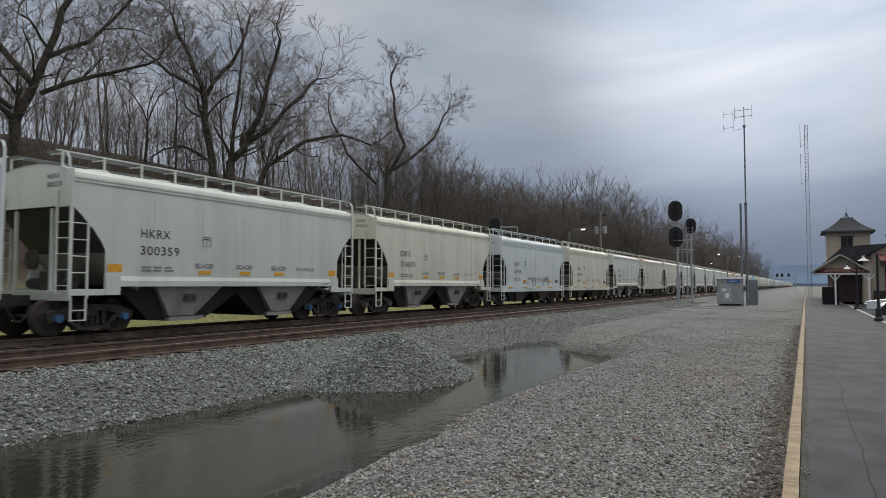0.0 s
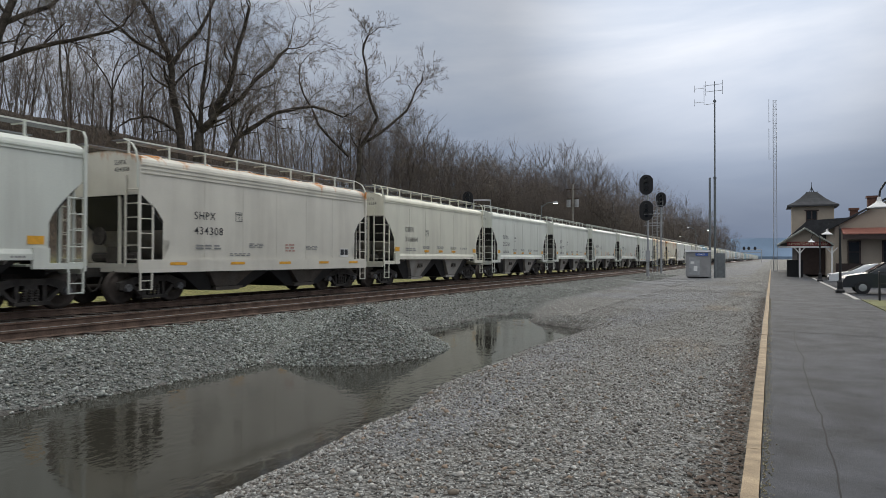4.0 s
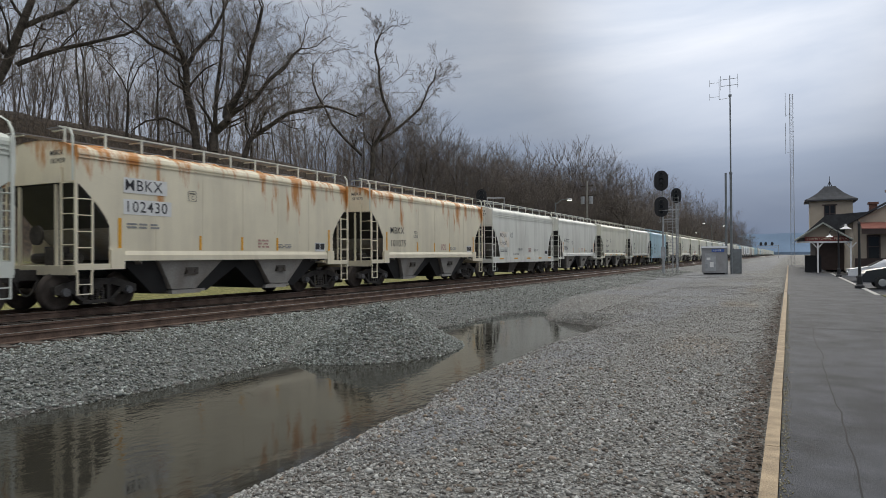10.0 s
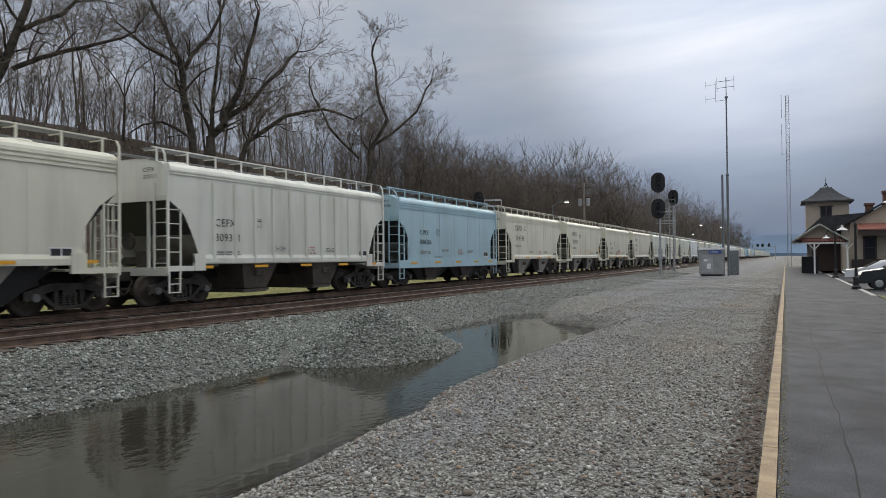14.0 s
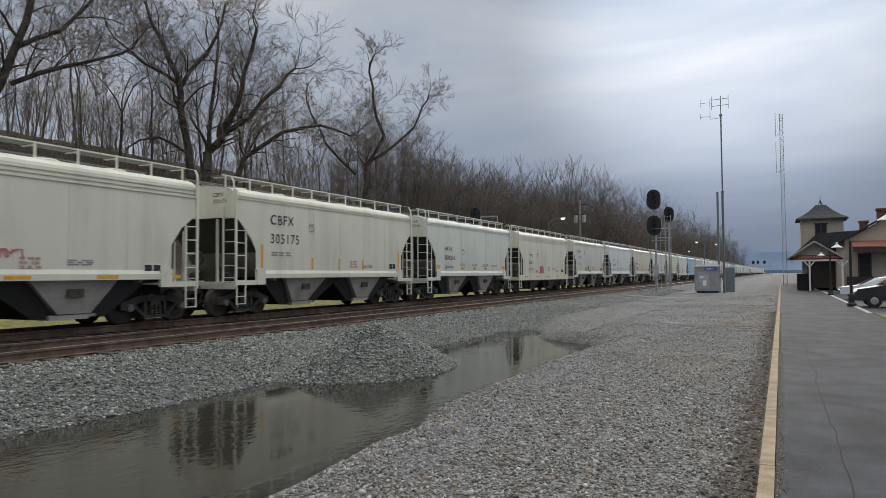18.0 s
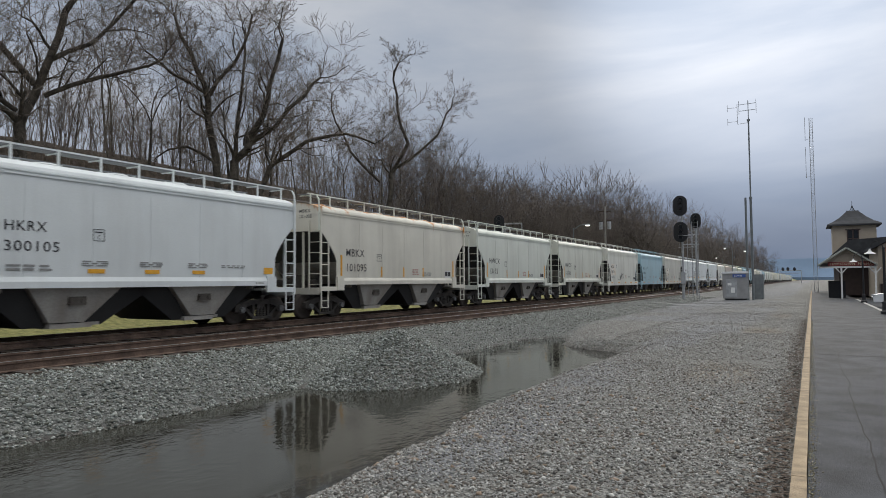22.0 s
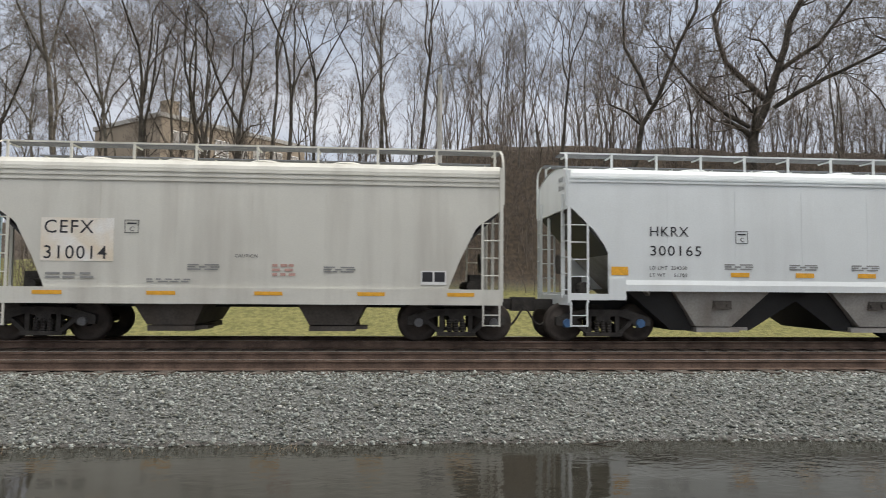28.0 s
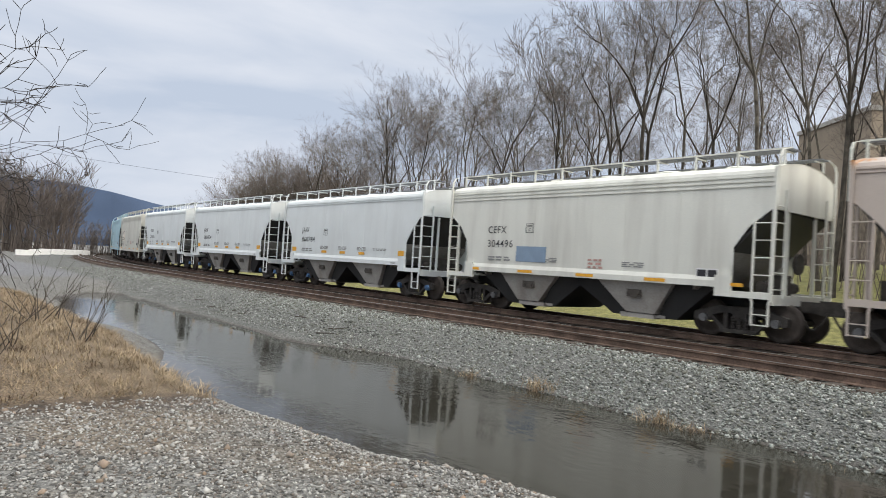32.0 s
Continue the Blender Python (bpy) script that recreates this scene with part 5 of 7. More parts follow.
great_tree(-33.0, 18.6, [(0, 0.32, 0.26, [(0.2, 2), (0, 6), (-0.2, 9.0)]), (1, 0.22, 0.09, [(-0.2, 9.0), (0.9, 12.0), (1.6, 14.6), (3.2, 17.2), (4.4, 19.2)]), (1, 0.17, 0.07, [(0.4, 11.0), (-1.4, 13.2), (-2.0, 16.0), (-1.2, 18.6)]),
                         (1, 0.13, 0.05, [(0.8, 10.5), (3.2, 11.7), (4.6, 12.2), (6.0, 12.9)]), (1, 0.14, 0.07, [(1.0, 12.3), (2.9, 13.6), (5.0, 16.6)]), (1, 0.13, 0.05, [(-0.3, 9.6), (-2.6, 11.4), (-4.6, 14.2)])], 15, "great bare tree with a broken side limb")
great_tree(-31.0, 11.6, [(0, 0.17, 0.13, [(-1.2, 3), (-0.6, 6), (0.2, 9.0)]), (1, 0.13, 0.05, [(0.2, 9.0), (1.4, 11.4), (2.6, 14.0), (3.0, 17.0)]), (1, 0.10, 0.05, [(0.6, 10), (-0.6, 13.0), (-0.4, 16.5)])], 27, "leaning bare tree with forked stem")

rt = random.Random(77)
WORDS = ("tall slender bare tree on the leafy bank", "bare woodland tree with dark damp bark", "spreading bare tree on the bank behind the train")
spots = []
for _ in range(9000):
    y = rt.uniform(-92, 175)
    row = rt.random()
    d = -rt.uniform(12.5, 18) if row < 0.5 else -rt.uniform(18, 44)
    x = TRAIN_X + d if y >= BEND_Y else TRAIN_X - BEND_R + math.sqrt((BEND_R + d) ** 2 - (y - BEND_Y) ** 2)
    if y < -60 and d < -24 or y > 60 and row < 0.2:
        continue
    gap = 1.7 if row < 0.5 else 3.2
    if any(math.hypot(x - a, y - b) < gap * (1 if b < 60 else 1.7) for a, b in spots) or math.hypot(x + 30.2, y - 29.2) < 3 or math.hypot(x + 31.5, y - 48.5) < 4 or math.hypot(x + 33, y - 18.6) < 3:
        continue
    if 6 < y < 58 and d > -15.5:
        continue
    spots.append((x, y))
    if len(spots) >= 285:
        break
for x, y in spots:
    k = rt.choice((0, 1, 3, 5, 0, 1, 2)) if -60 < y < 14 else rt.randrange(len(KITS))
    sc = rt.uniform(0.85, 1.1) if -30 < y < 4 else rt.uniform(0.78, 1.0) if y < 2 else rt.uniform(0.46, 0.7) if y < 60 else rt.uniform(0.48, 0.68)
    if y < -22:
        sc *= 0.89
    elif y < 4:
        sc *= 1 - 0.33 * hill_share(y)
    if y < -45:
        sc *= 0.93 - 0.004 * (-45 - y)
    plant(KITS[k], x, y, rt.uniform(0, 360), sc, WORDS[k % 3])


# a rounded clump and tall trees further up the line
for x, y, sc in ((-26.5, 122, 0.88), (-30, 126, 0.95), (-28, 131, 0.96), (-24.5, 127, 0.85), (-33, 124, 0.9), (-23.5, 150, 0.9), (-24.5, 165, 0.95), (-23, 184, 1.0), (-26, 200, 1.0), (-23, 214, 1.0), (-22, 240, 1.0), (-23, 262, 1.05), (-36, 150, 0.9)):
    plant(KITS[(2, 4, 6)[int(y) % 3]], x, y, rt.uniform(0, 360), sc, WORDS[2])


# undergrowth and saplings: nobody could count them
def thicket(name, n, place, hmin, hmax, rr, label, material, seed, twigs=7):
    g = random.Random(seed)
    w = Wood()
    for _ in range(n):
        x, y = place(g)
        p = Vector((x, y, ground_z(x, y) - 0.1))
        H = g.uniform(hmin, hmax)
        d = Vector((g.gauss(0, 0.12), g.gauss(0, 0.12), 1)).normalized()
        for i in range(4):
            d = (d + Vector((g.gauss(0, 0.08), g.gauss(0, 0.08), 0.05))).normalized()
            q = p + d * H / 4
            w.seg(p, q, rr * (1 - 0.22 * i), rr * (0.78 - 0.22 * i), 3)
            p = q
            if i > 0:
                for _ in range(twigs // 2):
                    e = (d + Vector((g.gauss(0, 0.6), g.gauss(0, 0.6), 0.2))).normalized()
                    L = H * g.uniform(0.12, 0.3)
                    m = p + e * L * 0.5
                    w.seg(p, m, rr * 0.4, rr * 0.3, 3)
                    for _ in range(2):
                        f = (e + Vector((g.gauss(0, 0.5), g.gauss(0, 0.5), 0.3))).normalized()
                        w.seg(m, m + f * L * 0.6, rr * 0.28, rr * 0.14, 3)
    return tagged(new(name, w.mesh(name, material)), label, "undergrowth", kind="stuff")


def on_bank(g):
    y = g.uniform(2, 150) if g.random() < 0.84 else g.uniform(-80, 2)
    d = -g.uniform(13, 46)
    return (TRAIN_X + d if y >= BEND_Y else TRAIN_X - BEND_R + math.sqrt((BEND_R + d) ** 2 - (y - BEND_Y) ** 2)), y


thicket("saplings", 1500, on_bank, 3.5, 9.0, 0.045, "crowded bare saplings and brush on the bank", M["twig"], 4)


def on_foot(g):
    y = g.uniform(-60, 150)
    d = -g.uniform(11.5, 17) - (4 if y > 12 else 0) * g.random()
    return (TRAIN_X + d if y >= BEND_Y else TRAIN_X - BEND_R + math.sqrt((BEND_R + d) ** 2 - (y - BEND_Y) ** 2)), y


thicket("brush", 2600, on_foot, 1.1, 3.6, 0.022, "low brown brush at the foot of the bank", M["twig"], 6, 8)


def far_woods(g):
    y = g.uniform(120, 520)
    return TRAIN_X - g.uniform(10 - 6 * smooth(150, 210, y), 26 + 0.09 * y), y


thicket("bank_woods", 1250, lambda g: (TRAIN_X - g.uniform(12, 24), g.uniform(55, 150)), 5, 10, 0.05, "dense brown leafless wood beside the line", M["twigfar"], 12, 9)
thicket("far_woods", 1500, far_woods, 8, 17, 0.10, "brown leafless woods along the line", M["twigfar"], 9, 9)


def bend_woods(g):
    a = g.uniform(0.12, 0.46)
    r = BEND_R - g.uniform(12, 26)
    return TRAIN_X - BEND_R + r * math.cos(a), BEND_Y - r * math.sin(a)


thicket("bend_woods", 520, bend_woods, 4.5, 9.5, 0.06, "dense brown leafless scrub along the bend of the line", M["twigfar"], 23, 12)


def left_woods(g):
    a = g.random()
    y = -g.uniform(104, 150)
    return (g.uniform(0.19 * y, 12), y) if a < 0.8 else (g.uniform(-75, -45), -g.uniform(75, 110))


thicket("field_brush", 260, lambda g: (-g.uniform(12, 34), -g.uniform(98, 118)), 1.8, 4.2, 0.05, "low brown brush beyond the far yard", M["twigfar"], 29, 9)
thicket("field_woods", 760, left_woods, 6, 12, 0.10, "brown leafless trees beyond the yard", M["twigfar"], 19, 13)

# the tree that hangs over the grass mound
gt = Grower(41, 5, 0.0055, 0.62, 0.0, 0.24, 1, (28, 62), (0.46, 0.72, 24, 58))
gt.along([(0, 0, 0), (0.1, 0.1, 1.8), (0.0, 0.2, 3.2)], 0.16, 0.12, 0)
gt.along([(0, 0.2, 3.0), (-1.0, 0.5, 4.2), (-2.0, 0.6, 4.6), (-3.1, 0.7, 4.5)], 0.11, 0.03, 1)
gt.along([(0, 0.2, 2.6), (-1.1, 0.0, 3.2), (-2.1, -0.2, 3.1), (-3.0, -0.2, 2.9)], 0.08, 0.022, 1)
gt.along([(0, 0.2, 3.2), (-0.6, 0.5, 5.0), (-1.5, 0.6, 6.0), (-2.4, 0.4, 6.6)], 0.09, 0.02, 1)
gt.along([(0, 0.2, 3.2), (0.9, -0.3, 4.6), (1.4, -0.5, 6.2)], 0.08, 0.02, 1)
ot = tagged(new("tree"), "bare twiggy tree overhanging the dry grass", "tree")
for name, me in gt.meshes("barkwet", "barkwet"):
    part(name, me, None, ot)
ot.matrix_basis = pose(3.8, -14.3, ground_z(3.8, -14.3) - 0.05)
# shrubs of bare shoots in the dry grass
for n, (x, y, h) in enumerate(((-2.3, -11.2, 1.2), (-2.0, -13.6, 1.7), (-1.3, -10.4, 1.2), (-2.6, -14.8, 1.2), (-0.9, -9.6, 1.1))):
    g = random.Random(60 + n)
    s = tagged(new("shrub"), "bare thin-stemmed shrub in dry grass", "shrub", "bare shrubs")
    s.matrix_basis = pose(x, y, ground_z(x, y) - 0.02)
    for _ in range(9):
        w = Wood()
        p = Vector((g.gauss(0, 0.12), g.gauss(0, 0.12), 0))
        d = Vector((g.gauss(0, 0.45), g.gauss(0, 0.45), 1)).normalized()
        L = h * g.uniform(0.5, 1)
        for i in range(4):
            d = (d + Vector((g.gauss(0, 0.12), g.gauss(0, 0.12), -0.03))).normalized()
            q = p + d * L / 4
            w.seg(p, q, 0.009 - 0.0018 * i, 0.0072 - 0.0018 * i, 4)
            p = q
            if i and g.random() < 0.6:
                e = (d + Vector((g.gauss(0, 0.5), g.gauss(0, 0.5), 0.1))).normalized()
                w.seg(p, p + e * L * 0.22, 0.005, 0.003, 3)
        part("shoot", w.mesh("shoot", M["barkdark"]), None, s)


# dry grass blades
def blades(name, spots, lo, hi, label, col, seed):
    g = random.Random(seed)
    v, f = [], []
    for x, y in spots:
        z = ground_z(x, y)
        for _ in range(7):
            a, l, h = g.uniform(0, 6.28), g.uniform(0.06, 0.3), g.uniform(lo, hi)
            bx, by = x + g.gauss(0, 0.05), y + g.gauss(0, 0.05)
            w = 0.0038
            k = len(v)
            cx, cy = math.cos(a), math.sin(a)
            v += [(bx - cy * w, by + cx * w, z - 0.01), (bx + cy * w, by - cx * w, z - 0.01), (bx + cx * l * 0.4 + cy * w, by + cy * l * 0.4 - cx * w, z + h * 0.7), (bx + cx * l * 0.4 - cy * w, by + cy * l * 0.4 + cx * w, z + h * 0.7), (bx + cx * l, by + cy * l, z + h)]
            f += [(k, k + 1, k + 2, k + 3), (k + 3, k + 2, k + 4)]
    me = bpy.data.meshes.new(name)
    me.from_pydata(v, [], f)
    me.materials.append(col)
    return tagged(new(name, me), label, "grass", kind="stuff")


M["straw"] = mat("dry_straw", (0.40, 0.315, 0.205), 0.9, 0, 0.3, 2.6, col2=(0.12, 0.082, 0.052), bscale=14, fine=0.4)
M["greengrass"] = mat("winter_grass", (0.25, 0.27, 0.09), 0.9, 0, 0.2, 0.8)
gr = random.Random(31)
sp = []
for _ in range(8000):
    x, y = gr.uniform(-3.3, 4), gr.uniform(-24, -8.1)
    if ground_z(x, y) > -0.63:
        sp.append((x, y))
blades("dry_grass", sp, 0.02, 0.13, "matted tan winter grass on the mound", M["straw"], 1)
for n, (x, y) in enumerate(((-8.75, -5.6), (-8.7, -4.9), (-8.65, -9.6), (-8.5, -2.2), (-8.45, -3.3), (-8.6, -1.4), (-8.9, -8.0))):
    q = [(x + gr.gauss(0, 0.10), y + gr.gauss(0, 0.16)) for _ in range(26)]
    tagged(blades("grass_tuft", q, 0.05, 0.2, "tuft of pale dry grass at the ballast foot", M["straw"], 50 + n), category="grass", group="grass tufts", kind="stuff")
bmk = B()
for n in range(26):
    x, y = gr.uniform(-8.9, -8.3), gr.uniform(-26, 8)
    a = gr.uniform(-0.5, 0.5)
    L = gr.uniform(0.2, 0.8)
    z = ground_z(x, y) + 0.03
    tube(bmk, (x, y, z), (x + math.sin(a) * L, y + math.cos(a) * L, z + gr.uniform(-0.01, 0.06)), 0.018, 0.008, n=5)
tagged(part("driftwood", bmk, M["barkdark"]), "broken sticks washed up along the puddle", "driftwood", kind="stuff")
M["leaf"] = mat("dead_leaf", (0.10, 0.072, 0.052), 0.9, 0, 0.3, 30, col2=(0.055, 0.038, 0.03))
v, f = [], []
for _ in range(3000):
    y = 2.5 + 30 * gr.random() ** 1.6
    x = -0.24 - abs(gr.gauss(0, 0.17))
    z, a, r = ground_z(x, y) + gr.uniform(0.005, 0.03), gr.uniform(0, 6.28), gr.uniform(0.02, 0.045)
    k = len(v)
    for q in range(4):
        v.append((x + r * math.cos(a + q * 1.57) * (1 if q % 2 else 0.6), y + r * math.sin(a + q * 1.57) * (1 if q % 2 else 0.6), z + gr.uniform(0, 0.015)))
    f.append((k, k + 1, k + 2, k + 3))
me = bpy.data.meshes.new("dead_leaves")
me.from_pydata(v, [], f)
me.materials.append(M["leaf"])
tagged(new("dead_leaves", me), "brown dead leaves gathered along the kerb", "leaves", kind="stuff")


# ---------------------------------------------------------------- platform
M["asphalt"] = mat("platform_asphalt", (0.057, 0.061, 0.071), 0.8, 0, 0.26, 1.7, 0.5, 120, fine=0.35, spec=0.25)
M["kerb"] = mat("sandy_kerb_timber", (0.40, 0.30, 0.19), 0.85, 0, 0.2, 5, 0.5, 70, obj_rand=0.06)
M["concrete"] = mat("concrete", (0.42, 0.41, 0.38), 0.85, 0, 0.12, 2, 0.2, 40)
M["crack"] = mat("crack_filler", (0.014, 0.014, 0.016), 0.9, 0, 0.1, 3)
PLAT_Z = -0.33
bm = B()
loft(bm, [[(-0.08, y, PLAT_Z - 0.4), (-0.08, y, PLAT_Z), (3.0, y, PLAT_Z), (9.0, y, PLAT_Z - 0.02), (9.0, y, PLAT_Z - 0.4)] for y in (-3.2, 8, 20, 31.5)])
loft(bm, [[(-0.08, y, PLAT_Z - 0.4), (-0.08, y, PLAT_Z), (3.0, y, PLAT_Z), (3.0, y, PLAT_Z - 0.4)] for y in (31.5, 60, 110)])
tagged(part("platform", bm, M["asphalt"]), "dark asphalt station platform", "platform", kind="structure")
bm = B()
loft(bm, [[(3.2, y, -0.7), (3.2, y, -0.47), (60, y, -0.47), (60, y, -0.7)] for y in (31.6, 70)])
tagged(part("car_park", bm, M["asphalt"]), "asphalt car park beside the platform", "car park", kind="structure")
bm = B()
loft(bm, [[(3.0, y, -0.7), (3.0, y, PLAT_Z + 0.02), (3.18, y, PLAT_Z + 0.02), (3.18, y, -0.7)] for y in (31.5, 64)])
tagged(part("kerb_parking", bm, M["concrete"]), "pale concrete kerb of the car park", "kerb", kind="structure")
kerb = tagged(new("platform_kerb"), "sand-coloured kerb along the platform edge", "kerb", kind="structure")
kb = B()
box(kb, 0, 0, 0, 0.115, 2.39, 0.34)
bmesh.ops.bevel(kb, geom=kb.edges[:], offset=0.008, segments=1)
KB = mesh_of("kerb_block", kb, M["kerb"])
for i in range(46):
    part("kerb_block", KB, None, kerb, m=pose(-0.145 + rs.uniform(-0.004, 0.004), -2.0 + 2.4 * i, PLAT_Z - 0.15 + rs.uniform(-0.003, 0.003), 0, 0, rs.uniform(-0.1, 0.1)))
# joints and cracks sealed across the asphalt
rk = random.Random(3)
stones("kerb_grit", [(-0.075 + abs(rk.gauss(0, 0.035)), 2.5 + 28 * rk.random() ** 1.4) for _ in range(2600)], 0.006, 0.017, stone_material("grit_stone", (0.10, 0.09, 0.05), (0.36, 0.33, 0.22)), "fine yellowish grit along the kerb", 8, PLAT_Z + 0.002)


def crack(pts, w):
    bm = B()
    prev = None
    for (x, y) in pts:
        a, b = bm.verts.new((x - w, y, PLAT_Z + 0.004)), bm.verts.new((x + w, y + (w if w > 0.02 else 0), PLAT_Z + 0.004))
        if prev:
            bm.faces.new((prev[0], prev[1], b, a))
        prev = (a, b)
    return bm


line, x = [], 0.48
for i in range(40):
    x = 0.44 + 0.6 * (x - 0.44) + rk.gauss(0, 0.012)
    line.append((x, 3.5 + 0.42 * i))
tagged(part("asphalt_crack", crack(line, 0.007), M["crack"]), "thin meandering crack in the asphalt", "crack", kind="structure")
for y0, x0, x1 in ((17.1, 0.05, 4.8), (22.4, 1.9, 6.5), (41, 0.2, 2.9)):
    bm = B()
    n = 14
    up, dn = [], []
    for i in range(n + 1):
        x, y = x0 + (x1 - x0) * i / n, y0 + rk.gauss(0, 0.03) - 0.05 * i
        up.append(bm.verts.new((x, y + 0.04, PLAT_Z + 0.004)))
        dn.append(bm.verts.new((x, y - 0.04, PLAT_Z + 0.004)))
    for i in range(n):
        bm.faces.new((dn[i], dn[i + 1], up[i + 1], up[i]))
    tagged(part("asphalt_joint", bm, M["crack"]), "tar-sealed joint across the platform", "joint", kind="structure")
bm = B()
loft(bm, [[(3.2, y, -0.6), (3.2, y, PLAT_Z + 0.03), (20, y, PLAT_Z + 0.05), (20, y, -0.6)] for y in (24.5, 31.4)])
tagged(part("lawn", bm, mat("lawn", (0.20, 0.20, 0.08), 0.95, 0, 0.25, 2, 0.6, 60)), "patchy winter lawn beside the platform", "lawn", kind="structure")

# ---------------------------------------------------------------- station
M["cream"] = mat("cream_render", (0.47, 0.40, 0.32), 0.8, 0, 0.06, 1, 0.1, 30)
M["slate"] = mat("dark_slate", (0.045, 0.047, 0.052), 0.7, 0, 0.2, 2, 0.3, 12)
M["brown"] = mat("brown_trim", (0.06, 0.04, 0.035), 0.6, 0, 0.1, 3)
M["redsign"] = mat("red_sign_board", (0.22, 0.045, 0.04), 0.6, 0, 0.1, 3)
M["redmetal"] = mat("red_metal_awning", (0.30, 0.12, 0.09), 0.5, 0, 0.1, 2)
M["brick"] = mat("chimney_brick", (0.20, 0.10, 0.075), 0.85, 0, 0.2, 4, 0.3, 30)
M["creamtext"] = mat("cream_lettering", (0.7, 0.62, 0.45), 0.6, 0, 0.05, 3)
st = tagged(new("station_building"), "cream railway station with dark slate roofs and cupola tower", "building")


def cupola(cx, cy):
    z0, z1 = 3.6, 7.1
    bm = B()
    box(bm, cx, cy, (z0 + z1) / 2, 4.0, 4.0, z1 - z0)
    part("tower_wall", bm, M["cream"], st)
    prof = [(2.5, 7.0), (2.48, 7.16), (1.85, 7.5), (1.25, 7.95), (0.8, 8.4), (0.5, 8.72)]
    bm = B()
    loft(bm, [[(cx - h, cy - h, z), (cx + h, cy - h, z), (cx + h, cy + h, z), (cx - h, cy + h, z)] for h, z in prof])
    part("tower_roof", bm, M["slate"], st, "dark concave slate roof")
    bm = B()
    tube(bm, (cx, cy, 8.7), (cx, cy, 9.85), 0.05, 0.02)
    for sx, sy in ((-1, -1), (1, -1), (1, 1), (-1, 1)):
        for i in range(6):
            q = lambda t: (cx + sx * 0.55 * (1 - t), cy + sy * 0.55 * (1 - t), 8.72 + 0.6 * t - 0.35 * math.sin(t * math.pi))
            tube(bm, q(i / 6), q((i + 1) / 6), 0.035, n=5, caps=False)
    part("finial", bm, M["slate"], st)
    for dx in (-0.1,):
        w = part("tower_window", plate(0.02, 0.02), M["brown"], st)
        bm = B()
        X, Y = cx + dx, cy - 2.02
        for x, z, sx, sz in ((-0.5, 5.58, 0.1, 1.95), (0.5, 5.58, 0.1, 1.95), (0, 6.56, 1.4, 0.12), (0, 5.58, 0.13, 1.95), (0, 4.62, 1.15, 0.1), (0, 5.6, 1.0, 0.07)):
            box(bm, X + x, Y - 0.04, z, sx, 0.12, sz)
        part("window_frame", bm, M["brown"], w)
        for x in (-0.26, 0.26):
            bm = B()
            box(bm, X + x, Y, 5.58, 0.46, 0.05, 1.9)
            part("pane", bm, M["glassdark"], w)
    bm = B()
    for dx in (-1.97, 1.97):
        box(bm, cx + dx, cy - 2.0, 5.3, 0.12, 0.12, 3.4)
    part("corner_board", bm, M["cream"], st)


cupola(4.05, 86.0)
# platform shed roof behind the porch
bm = B()
loft(bm, [[(0.9, y, 2.9), (3.4, y, 5.3), (12, y, 5.85), (12, y, 3.2)] for y in (80.5, 104)])
part("roof", bm, M["slate"], st)
bm = B()
box(bm, 7.2, 92, 1.4, 9.4, 20, 3.6)
part("wall", bm, M["brown"], st, "dark brown boarded wall")
# gabled wing with red awning
bm = B()
gx0, gx1, gr_, gy = 5.1, 18.5, 11.8, 70.0
loft(bm, [[(gx0, y, -0.5), (gx0, y, 4.1), (gr_, y, 8.0), (gx1, y, 4.1), (gx1, y, -0.5)] for y in (gy, gy + 14)])
part("wing_wall", bm, M["cream"], st)
bm = B()
for s in (-1, 1):
    e = gx0 - 0.5 if s < 0 else gx1 + 0.5
    loft(bm, [[(e, y, 3.88), (gr_, y, 8.1), (gr_, y, 8.32), (e, y, 4.06)][::s] for y in (gy - 0.5, gy + 14.3)])
part("wing_roof", bm, M["slate"], st)
bm = B()
loft(bm, [[(x, gy - 0.02, 4.05), (x, gy - 1.7, 3.5), (x, gy - 1.7, 3.42), (x, gy - 0.02, 3.95)] for x in (5.6, 24)])
part("awning", bm, M["redmetal"], st, "red metal awning")
bm = B()
box(bm, 14.8, gy - 1.62, 3.2, 18.4, 0.08, 0.42)
box(bm, 14.6, gy - 0.05, 0.2, 18.8, 0.1, 1.35)
part("fascia", bm, M["brown"], st)
for x in (6.6, 9.2, 11.8, 14.4, 17.0):
    w = part("window", plate(0.02, 0.02), M["brown"], st)
    bm = B()
    for dx, dz, sx, sz in ((-0.45, 1.8, 0.12, 2.1), (0.45, 1.8, 0.12, 2.1), (0, 2.85, 1.02, 0.14), (0, 0.8, 1.02, 0.12), (0, 1.9, 0.9, 0.07)):
        box(bm, x + dx, gy - 0.05, dz, sx, 0.12, sz)
    part("window_frame", bm, M["brown"], w)
    bm = B()
    box(bm, x, gy - 0.02, 1.8, 0.82, 0.06, 1.95)
    part("pane", bm, M["glassdark"], w)
for cx, cy, z0, z1, w in ((7.25, 77, 4.6, 6.25, 0.65), (8.4, 74, 5.8, 7.15, 0.7)):
    bm = B()
    box(bm, cx, cy, (z0 + z1) / 2, w, w, z1 - z0)
    box(bm, cx, cy, z1 - 0.1, w + 0.2, w + 0.2, 0.2)
    part("chimney", bm, M["brick"], st)
